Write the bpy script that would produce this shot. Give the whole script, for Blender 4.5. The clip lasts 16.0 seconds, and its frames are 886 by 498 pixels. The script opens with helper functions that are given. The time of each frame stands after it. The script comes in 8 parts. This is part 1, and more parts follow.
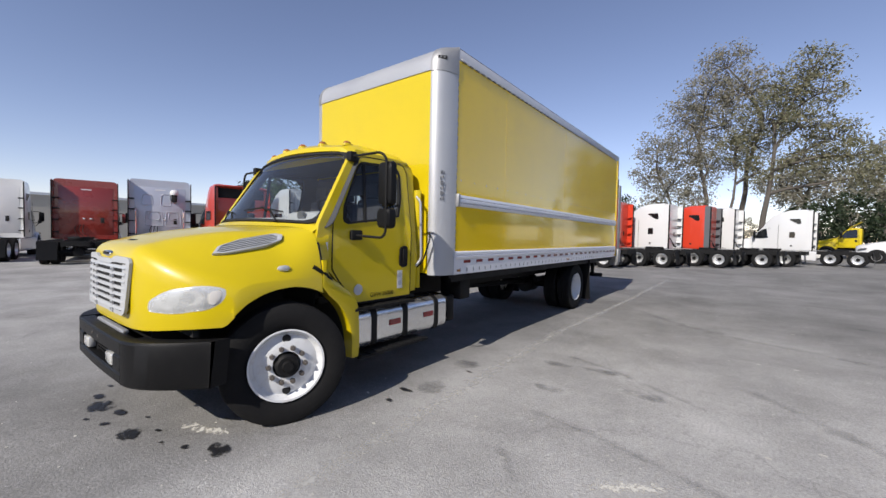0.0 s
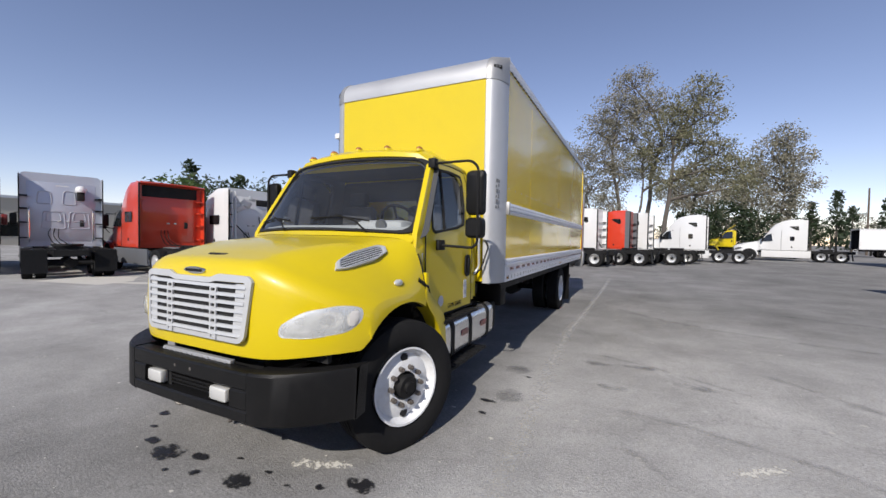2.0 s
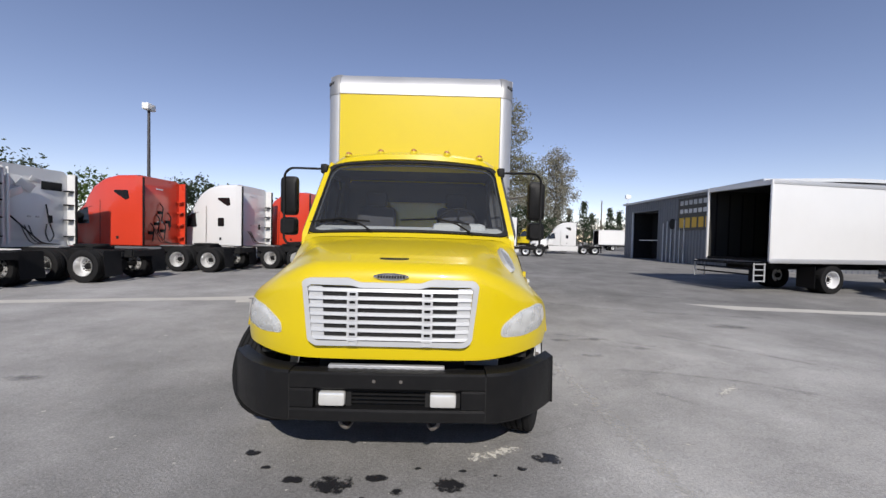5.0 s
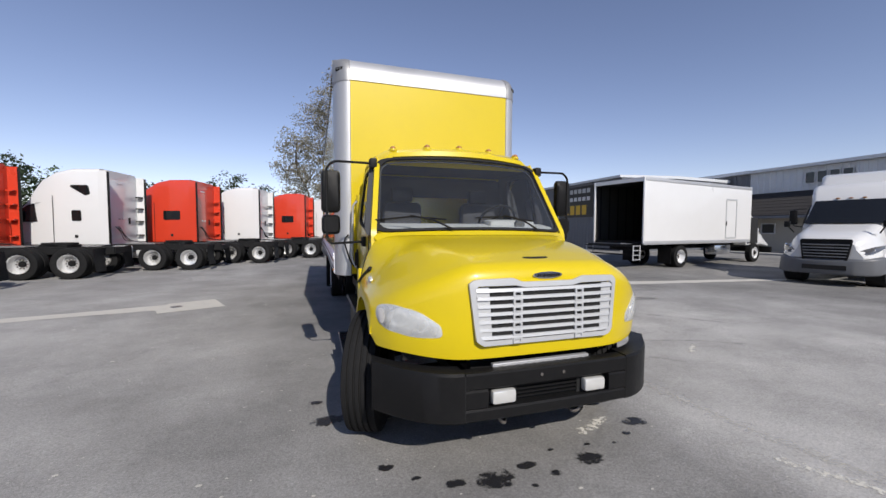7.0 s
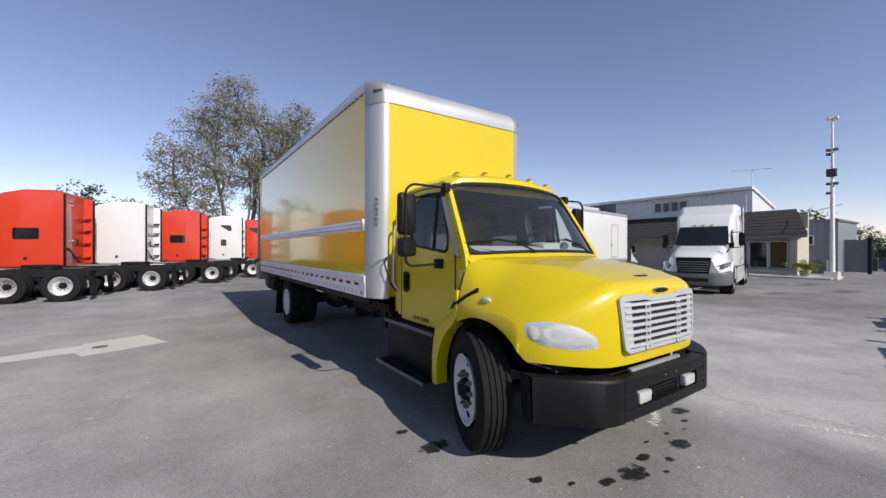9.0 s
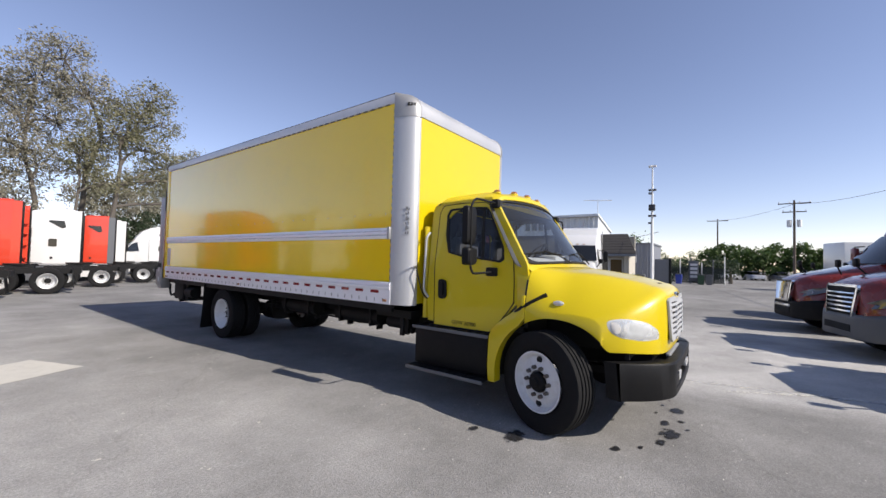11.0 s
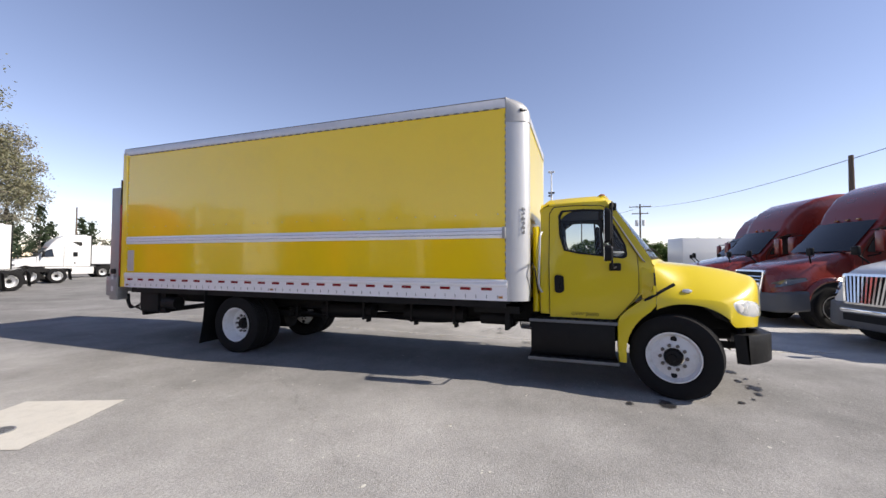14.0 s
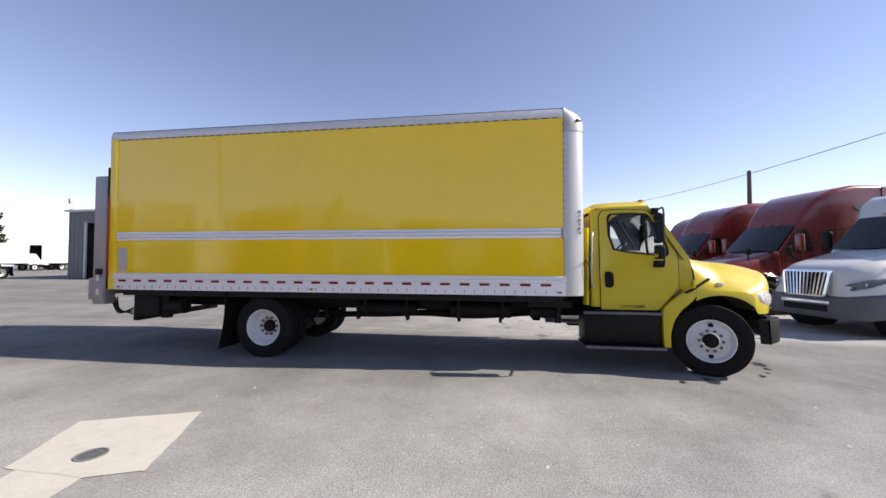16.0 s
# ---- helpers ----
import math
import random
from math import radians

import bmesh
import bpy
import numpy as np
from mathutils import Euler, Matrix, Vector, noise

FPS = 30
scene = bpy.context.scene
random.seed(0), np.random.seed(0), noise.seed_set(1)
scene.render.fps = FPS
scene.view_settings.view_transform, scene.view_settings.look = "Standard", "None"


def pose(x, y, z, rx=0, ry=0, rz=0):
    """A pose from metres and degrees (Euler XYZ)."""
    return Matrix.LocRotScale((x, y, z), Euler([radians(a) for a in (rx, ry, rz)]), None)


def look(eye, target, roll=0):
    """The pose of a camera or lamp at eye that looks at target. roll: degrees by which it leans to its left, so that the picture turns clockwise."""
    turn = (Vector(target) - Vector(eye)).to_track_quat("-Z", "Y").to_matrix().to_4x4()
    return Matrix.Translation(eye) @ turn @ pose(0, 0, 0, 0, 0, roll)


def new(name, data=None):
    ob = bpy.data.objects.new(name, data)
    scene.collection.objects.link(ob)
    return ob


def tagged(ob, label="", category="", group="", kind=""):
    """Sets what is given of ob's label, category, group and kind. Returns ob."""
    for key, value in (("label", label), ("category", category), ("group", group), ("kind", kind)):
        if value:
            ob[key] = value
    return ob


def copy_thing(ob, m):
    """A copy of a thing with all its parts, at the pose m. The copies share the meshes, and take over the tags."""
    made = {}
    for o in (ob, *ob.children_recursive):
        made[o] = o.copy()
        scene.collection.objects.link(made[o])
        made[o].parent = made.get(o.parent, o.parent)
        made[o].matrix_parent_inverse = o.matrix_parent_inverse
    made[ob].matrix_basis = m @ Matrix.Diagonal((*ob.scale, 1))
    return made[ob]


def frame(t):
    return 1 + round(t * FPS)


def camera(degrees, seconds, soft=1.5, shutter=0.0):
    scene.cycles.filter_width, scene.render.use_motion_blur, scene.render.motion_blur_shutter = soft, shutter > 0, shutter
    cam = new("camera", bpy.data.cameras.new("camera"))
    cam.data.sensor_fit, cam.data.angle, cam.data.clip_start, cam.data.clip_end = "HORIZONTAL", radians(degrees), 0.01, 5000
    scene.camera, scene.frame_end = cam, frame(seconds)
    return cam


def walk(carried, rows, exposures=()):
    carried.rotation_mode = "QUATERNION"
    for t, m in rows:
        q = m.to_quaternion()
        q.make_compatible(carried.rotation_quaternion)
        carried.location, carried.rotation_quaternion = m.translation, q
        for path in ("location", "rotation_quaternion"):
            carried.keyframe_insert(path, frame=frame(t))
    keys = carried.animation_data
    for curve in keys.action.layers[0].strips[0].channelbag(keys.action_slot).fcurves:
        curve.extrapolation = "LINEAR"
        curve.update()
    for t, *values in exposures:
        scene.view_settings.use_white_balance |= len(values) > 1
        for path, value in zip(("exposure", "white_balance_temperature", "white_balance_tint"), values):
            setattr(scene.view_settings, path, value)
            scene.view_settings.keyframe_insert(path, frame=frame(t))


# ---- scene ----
cam = camera(97.4, 16.0)
PATH = [
    (0, (0.639, 0.073, 1.586), (-0.579, 1.658, 1.516), 1.2),
    (0.5, (0.312, -0.131, 1.616), (-0.813, 1.521, 1.555), 1.3),
    (1, (-0.019, -0.382, 1.631), (-1.062, 1.323, 1.577), 1.2),
    (1.5, (-0.372, -0.59, 1.628), (-1.343, 1.158, 1.572), 1.1),
    (2, (-0.734, -0.734, 1.637), (-1.617, 1.06, 1.581), 1.0),
    (2.5, (-1.11, -0.956, 1.63), (-1.879, 0.89, 1.583), 1.0),
    (3, (-1.491, -1.17, 1.631), (-2.133, 0.724, 1.585), 1.3),
    (3.5, (-1.863, -1.303, 1.646), (-2.376, 0.629, 1.597), 1.5),
    (4, (-2.272, -1.484, 1.651), (-2.634, 0.483, 1.604), 1.6),
    (4.5, (-2.699, -1.59, 1.641), (-2.871, 0.402, 1.588), 1.6),
    (7, (-4.961, -1.379, 1.701), (-4.344, 0.52, 1.597), 0.2),
    (7.5, (-5.372, -1.212, 1.669), (-4.627, 0.641, 1.58), 0.3),
    (8, (-5.791, -1.053, 1.675), (-4.924, 0.748, 1.599), 0.1),
    (8.5, (-6.285, -0.918, 1.71), (-5.298, 0.821, 1.672), 0.0),
    (9, (-6.719, -0.71, 1.714), (-5.594, 0.943, 1.717), 0.1),
    (9.5, (-7.179, -0.505, 1.7), (-5.9, 1.033, 1.727), 0.6),
    (10, (-7.606, -0.257, 1.691), (-6.19, 1.155, 1.727), 1.1),
    (12.5, (-9.269, 1.771, 1.631), (-7.5, 2.7, 1.72), 0.6),
    (13, (-9.481, 2.223, 1.63), (-7.671, 3.07, 1.704), 0.1),
    (13.5, (-9.735, 2.646, 1.637), (-7.887, 3.409, 1.703), -0.1),
    (14, (-9.973, 3.048, 1.634), (-8.087, 3.711, 1.697), 0.2),
    (14.5, (-10.132, 3.493, 1.626), (-8.213, 4.051, 1.69), 0.7),
    (15, (-10.322, 3.94, 1.635), (-8.377, 4.403, 1.689), 0.9),
    (15.5, (-10.501, 4.392, 1.612), (-8.539, 4.773, 1.667), 0.7),
    (16, (-10.63, 4.887, 1.62), (-8.654, 5.189, 1.678), 0.1),
]
walk(cam, [(t, look(eye, target, roll)) for t, eye, target, roll in PATH],
     exposures=[(0, 0.10, 6650, 11), (3.5, 0.0, 6600, 11), (7, -0.06, 6600, 11), (9, 0.06, 6650, 11), (10, 0.25, 6700, 11.5), (12.5, 0.47, 6950, 12), (16, 0.57, 7000, 12)])

# ---- world and sun ----
SUN_AT = Vector((0.55, -5.25, 3.85)).normalized()
world = bpy.data.worlds.new("sky")
scene.world = world
world.use_nodes = True
wn = world.node_tree.nodes
sky = wn.new("ShaderNodeTexSky")
sky.sky_type, sky.sun_disc = "NISHITA", False
sky.sun_elevation = math.asin(SUN_AT.z)
sky.sun_rotation = math.atan2(SUN_AT.x, SUN_AT.y)
sky.air_density, sky.dust_density, sky.ozone_density = 0.92, 0.0, 2.9
sky.altitude = 700
wn["Background"].inputs["Strength"].default_value = 0.137
tint = wn.new("ShaderNodeMix")
tint.data_type, tint.blend_type = "RGBA", "MULTIPLY"
tint.inputs[0].default_value = 1.0
tint.inputs[7].default_value = (1.25, 1.01, 0.985, 1)
world.node_tree.links.new(sky.outputs[0], tint.inputs[6])
world.node_tree.links.new(tint.outputs[2], wn["Background"].inputs["Color"])
sun_data = bpy.data.lights.new("sun", "SUN")
sun_data.energy, sun_data.angle, sun_data.color = 5.0, radians(0.53), (1.0, 0.955, 0.89)
sun = new("sun", sun_data)
sun.matrix_world = look(SUN_AT * 60, (0, 0, 0))


# ---- materials ----
def surface(name, col, rough=0.5, metal=0.0, var=0.12, scale=3.0, bump=0.0, bump_scale=60.0, coat=0.0, dirt=0.0, dirt_col=(0.12, 0.10, 0.08), spec=0.5):
    """Painted, rubber, metal or mineral surface: two scales of colour variation, optional dirt and fine relief."""
    m = bpy.data.materials.new(name)
    m.use_nodes = True
    nt = m.node_tree
    nn, lk = nt.nodes, nt.links
    bs = nn["Principled BSDF"]
    tc = nn.new("ShaderNodeTexCoord")
    big = nn.new("ShaderNodeTexNoise")
    big.inputs["Scale"].default_value, big.inputs["Detail"].default_value = scale, 5
    lk.new(tc.outputs["Object"], big.inputs["Vector"])
    fine = nn.new("ShaderNodeTexNoise")
    fine.inputs["Scale"].default_value, fine.inputs["Detail"].default_value = bump_scale, 4
    lk.new(tc.outputs["Object"], fine.inputs["Vector"])
    mix = nn.new("ShaderNodeMix")
    mix.data_type = "RGBA"
    mix.inputs[6].default_value = (*[c * (1 - var) for c in col], 1)
    mix.inputs[7].default_value = (*[min(1, c * (1 + var)) for c in col], 1)
    add = nn.new("ShaderNodeMath")
    add.operation = "MULTIPLY_ADD"
    add.inputs[1].default_value, add.inputs[2].default_value = 0.35, 0.0
    lk.new(fine.outputs["Fac"], add.inputs[0])
    sm = nn.new("ShaderNodeMath")
    sm.operation = "MULTIPLY_ADD"
    sm.inputs[1].default_value = 0.65
    lk.new(big.outputs["Fac"], sm.inputs[0])
    lk.new(add.outputs[0], sm.inputs[2])
    lk.new(sm.outputs[0], mix.inputs[0])
    out = mix.outputs[2]
    if dirt > 0:
        ramp = nn.new("ShaderNodeValToRGB")
        ramp.color_ramp.elements[0].position, ramp.color_ramp.elements[1].position = 0.48, 0.75
        dn = nn.new("ShaderNodeTexNoise")
        dn.inputs["Scale"].default_value, dn.inputs["Detail"].default_value, dn.inputs["Roughness"].default_value = scale * 2.3, 8, 0.7
        lk.new(tc.outputs["Object"], dn.inputs["Vector"])
        lk.new(dn.outputs["Fac"], ramp.inputs[0])
        dm = nn.new("ShaderNodeMath")
        dm.operation, dm.inputs[1].default_value = "MULTIPLY", dirt
        lk.new(ramp.outputs[0], dm.inputs[0])
        mx = nn.new("ShaderNodeMix")
        mx.data_type = "RGBA"
        lk.new(dm.outputs[0], mx.inputs[0])
        lk.new(out, mx.inputs[6])
        mx.inputs[7].default_value = (*dirt_col, 1)
        out = mx.outputs[2]
    lk.new(out, bs.inputs["Base Color"])
    rr_ = nn.new("ShaderNodeMapRange")
    rr_.inputs["To Min"].default_value, rr_.inputs["To Max"].default_value = max(0.02, rough * 0.8), min(1, rough * 1.2)
    lk.new(big.outputs["Fac"], rr_.inputs["Value"])
    lk.new(rr_.outputs[0], bs.inputs["Roughness"])
    bs.inputs["Metallic"].default_value = metal
    bs.inputs["Coat Weight"].default_value = coat
    bs.inputs["Coat Roughness"].default_value = 0.04
    bs.inputs["Specular IOR Level"].default_value = spec
    if bump > 0:
        b = nn.new("ShaderNodeBump")
        b.inputs["Strength"].default_value, b.inputs["Distance"].default_value = bump, 0.01
        lk.new(fine.outputs["Fac"], b.inputs["Height"])
        lk.new(b.outputs[0], bs.inputs["Normal"])
    return m


def glass_mat(name, tint=(0.75, 0.8, 0.8), haze=0.0, ior=1.5):
    m = bpy.data.materials.new(name)
    m.use_nodes = True
    nt = m.node_tree
    nn, lk = nt.nodes, nt.links
    nn.remove(nn["Principled BSDF"])
    out = nn["Material Output"]
    tr = nn.new("ShaderNodeBsdfTransparent")
    tr.inputs["Color"].default_value = (*tint, 1)
    gl = nn.new("ShaderNodeBsdfGlossy")
    gl.inputs["Roughness"].default_value = 0.03
    fr = nn.new("ShaderNodeFresnel")
    fr.inputs["IOR"].default_value = ior
    mx = nn.new("ShaderNodeMixShader")
    lk.new(fr.outputs[0], mx.inputs[0])
    base = tr.outputs[0]
    if haze:
        df = nn.new("ShaderNodeBsdfDiffuse")
        df.inputs["Color"].default_value = (0.72, 0.73, 0.72, 1)
        hm = nn.new("ShaderNodeMixShader")
        cloud = nn.new("ShaderNodeTexNoise")
        cloud.inputs["Scale"].default_value, cloud.inputs["Detail"].default_value = 9, 5
        mr = nn.new("ShaderNodeMapRange")
        mr.inputs["From Min"].default_value, mr.inputs["From Max"].default_value = 0.3, 0.7
        mr.inputs["To Min"].default_value, mr.inputs["To Max"].default_value = haze * 0.75, haze * 1.35
        tco = nn.new("ShaderNodeTexCoord")
        lk.new(tco.outputs["Object"], cloud.inputs["Vector"])
        lk.new(cloud.outputs["Fac"], mr.inputs["Value"])
        lk.new(mr.outputs[0], hm.inputs[0])
        lk.new(base, hm.inputs[1])
        lk.new(df.outputs[0], hm.inputs[2])
        base = hm.outputs[0]
    lk.new(base, mx.inputs[1])
    lk.new(gl.outputs[0], mx.inputs[2])
    lk.new(mx.outputs[0], out.inputs["Surface"])
    return m


YELLOW = surface("yellow_paint", (0.57, 0.435, 0.004), 0.34, var=0.04, scale=1.2, coat=0.5, dirt=0.05, spec=0.35)
# lighter copy of the yellow: brightness for the box's shaded sides put into colour
YPANEL = surface("yellow_panel_lifted", (0.86, 0.585, 0.010), 0.15, var=0.05, scale=0.8, coat=0.6, dirt=0.06)
ALU = surface("brushed_aluminium", (0.47, 0.475, 0.485), 0.48, 0.55, var=0.08, scale=2.5, bump=0.05, bump_scale=120, dirt=0.12, dirt_col=(0.4, 0.4, 0.4))
# paler aluminium for the side rails: reflected ground and sky brightness put into colour
RAIL = surface("sheen_aluminium_rail", (0.80, 0.81, 0.85), 0.34, 0.3, var=0.06, scale=3, bump=0.04, bump_scale=120, dirt=0.10, dirt_col=(0.5, 0.5, 0.5))
TOPRAIL = surface("weathered_aluminium_rail", (0.55, 0.56, 0.59), 0.4, 0.3, var=0.10, scale=3, bump=0.05, bump_scale=120, dirt=0.25, dirt_col=(0.33, 0.33, 0.34))
CASTING = surface("grey_cast_corner", (0.34, 0.34, 0.34), 0.5, 0.6, var=0.15, scale=5, dirt=0.3, dirt_col=(0.25, 0.25, 0.25))
CHROME = surface("chrome", (0.75, 0.76, 0.77), 0.12, 1.0, var=0.04, scale=3)
TANKMET = surface("polished_tank", (0.78, 0.79, 0.8), 0.22, 0.9, var=0.06, scale=3, dirt=0.15, dirt_col=(0.4, 0.38, 0.35))
RUBBER = surface("tyre_rubber", (0.014, 0.014, 0.0145), 0.8, var=0.3, scale=6, bump=0.3, bump_scale=90, dirt=0.2, dirt_col=(0.03, 0.028, 0.026), spec=0.1)
BLACKPL = surface("black_textured_plastic", (0.009, 0.009, 0.0095), 0.42, var=0.25, scale=6, bump=0.15, bump_scale=300, dirt=0.12, dirt_col=(0.035, 0.033, 0.031), spec=0.14)
BLACK = surface("black_chassis_paint", (0.010, 0.010, 0.0105), 0.6, var=0.3, scale=5, dirt=0.3, dirt_col=(0.024, 0.022, 0.020), spec=0.18)
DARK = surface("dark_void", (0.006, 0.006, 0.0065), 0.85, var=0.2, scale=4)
GREYPL = surface("grey_plastic", (0.47, 0.48, 0.49), 0.4, 0.2, var=0.06, scale=4)
WHEELW = surface("white_wheel_paint", (0.66, 0.67, 0.68), 0.45, var=0.06, scale=6, dirt=0.35, dirt_col=(0.35, 0.3, 0.25))
ALUWHEEL = surface("polished_alloy_wheel", (0.8, 0.8, 0.79), 0.3, 0.7, var=0.08, scale=6, dirt=0.25, dirt_col=(0.4, 0.36, 0.3))
STEEL = surface("steel_nuts", (0.16, 0.15, 0.14), 0.55, 0.6, var=0.2, scale=30, dirt=0.4, dirt_col=(0.2, 0.1, 0.05))
DASH = surface("grey_dash", (0.36, 0.37, 0.38), 0.7, var=0.1, scale=5, bump=0.1, bump_scale=200)
SEATM = surface("grey_seat_cloth", (0.035, 0.035, 0.04), 0.85, var=0.15, scale=8)
LAMPW = surface("clear_lamp", (0.62, 0.62, 0.60), 0.12, 0.3, var=0.12, scale=14, coat=1.0)
AMBER = surface("amber_lens", (0.34, 0.13, 0.02), 0.2, var=0.1, scale=10, coat=0.8)
REDREF = surface("red_reflector", (0.22, 0.010, 0.014), 0.25, var=0.1, scale=10, coat=0.6)
WHITEREF = surface("white_reflector", (0.6, 0.6, 0.6), 0.3, var=0.05, scale=10)
GLASS = glass_mat("windscreen_glass", (0.84, 0.89, 0.91), haze=0.02, ior=1.6)
GLASSD = glass_mat("tinted_glass", (0.74, 0.78, 0.79))
GLASSR = glass_mat("dark_rear_glass", (0.72, 0.74, 0.74))
LENS = glass_mat("clear_lens", (0.92, 0.94, 0.94), haze=0.30)
LINING = surface("grey_cab_lining", (0.045, 0.047, 0.052), 0.8, var=0.15, scale=4, bump=0.1, bump_scale=150)
LAMPIN = surface("lamp_inner_shell", (0.52, 0.53, 0.55), 0.28, 0.55, var=0.2, scale=14)
LAMPBOWL = surface("lamp_bowl_mirror", (0.80, 0.80, 0.81), 0.22, 0.6, var=0.06, scale=30)
LAMPDARK = surface("smoked_lamp", (0.10, 0.10, 0.105), 0.10, 0.2, var=0.2, scale=9, coat=1.0)
LAMPTURN = surface("pale_turn_lamp", (0.56, 0.54, 0.51), 0.3, var=0.1, scale=20)
GLASSB = surface("black_glass", (0.01, 0.011, 0.012), 0.06, var=0.1, scale=2, spec=0.6)
MIRRORM = surface("mirror_glass", (0.85, 0.86, 0.87), 0.02, 1.0, var=0.0)
WHITE = surface("white_truck_paint", (0.63, 0.63, 0.625), 0.3, var=0.03, scale=1.5, coat=0.5, dirt=0.06, dirt_col=(0.5, 0.48, 0.45))
RED = surface("orange_red_paint", (0.55, 0.045, 0.018), 0.3, var=0.06, scale=1.5, coat=0.6, dirt=0.08, dirt_col=(0.25, 0.03, 0.015))
MAROON = surface("maroon_paint", (0.21, 0.022, 0.014), 0.28, var=0.08, scale=1.5, coat=0.7, dirt=0.05, dirt_col=(0.12, 0.02, 0.015))
SILVER = surface("silver_paint", (0.42, 0.44, 0.50), 0.35, 0.3, var=0.06, scale=2, coat=0.4, dirt=0.1, dirt_col=(0.3, 0.3, 0.3))
GREYBUMP = surface("grey_bumper", (0.10, 0.105, 0.115), 0.5, var=0.08, scale=3)
CONCRETE = surface("pale_concrete", (0.50, 0.48, 0.43), 0.85, var=0.15, scale=3, bump=0.3, bump_scale=70, dirt=0.35, dirt_col=(0.3, 0.29, 0.27))
def worn(name, col, threshold, soft, scale, rough=0.85, strength=1.0, stretch=(1, 1, 1)):
    """A mark that has worn away in patches: it fades out by noise and towards the edges of its strip."""
    m = surface(name, col, rough, var=0.2, scale=5, bump=0.2, bump_scale=80)
    nt = m.node_tree
    nn, lk = nt.nodes, nt.links
    tc = nn.new("ShaderNodeTexCoord")
    mp = nn.new("ShaderNodeMapping")
    mp.inputs["Scale"].default_value = stretch
    lk.new(tc.outputs["Object"], mp.inputs["Vector"])
    nz = nn.new("ShaderNodeTexNoise")
    nz.inputs["Scale"].default_value, nz.inputs["Detail"].default_value, nz.inputs["Roughness"].default_value = scale, 8, 0.68
    lk.new(mp.outputs[0], nz.inputs["Vector"])
    sep = nn.new("ShaderNodeSeparateXYZ")
    lk.new(tc.outputs["UV"], sep.inputs[0])
    add = nn.new("ShaderNodeMath")
    add.operation = "MULTIPLY_ADD"
    add.inputs[1].default_value, = (0.42,)
    lk.new(sep.outputs["Y"], add.inputs[0])
    lk.new(nz.outputs["Fac"], add.inputs[2])
    mr = nn.new("ShaderNodeMapRange")
    mr.inputs["From Min"].default_value, mr.inputs["From Max"].default_value = threshold, threshold + soft
    mr.inputs["To Max"].default_value = strength
    lk.new(add.outputs[0], mr.inputs["Value"])
    lk.new(mr.outputs[0], nn["Principled BSDF"].inputs["Alpha"])
    return m


LINEM = worn("worn_pale_line", (0.50, 0.49, 0.46), 0.78, 0.25, 9, strength=0.75)
SCRATCHM = worn("pale_scratches", (0.62, 0.60, 0.54), 0.80, 0.12, 22, strength=0.9, stretch=(1, 1, 1))
SKIDM = worn("dark_skid", (0.10, 0.10, 0.10), 0.76, 0.45, 4, strength=0.42)
OILM = worn("oil_soak", (0.016, 0.016, 0.018), 0.74, 0.14, 16, 0.5, strength=0.95)
DAMPM = worn("faint_damp_patch", (0.12, 0.12, 0.12), 0.70, 0.3, 4, strength=0.45)


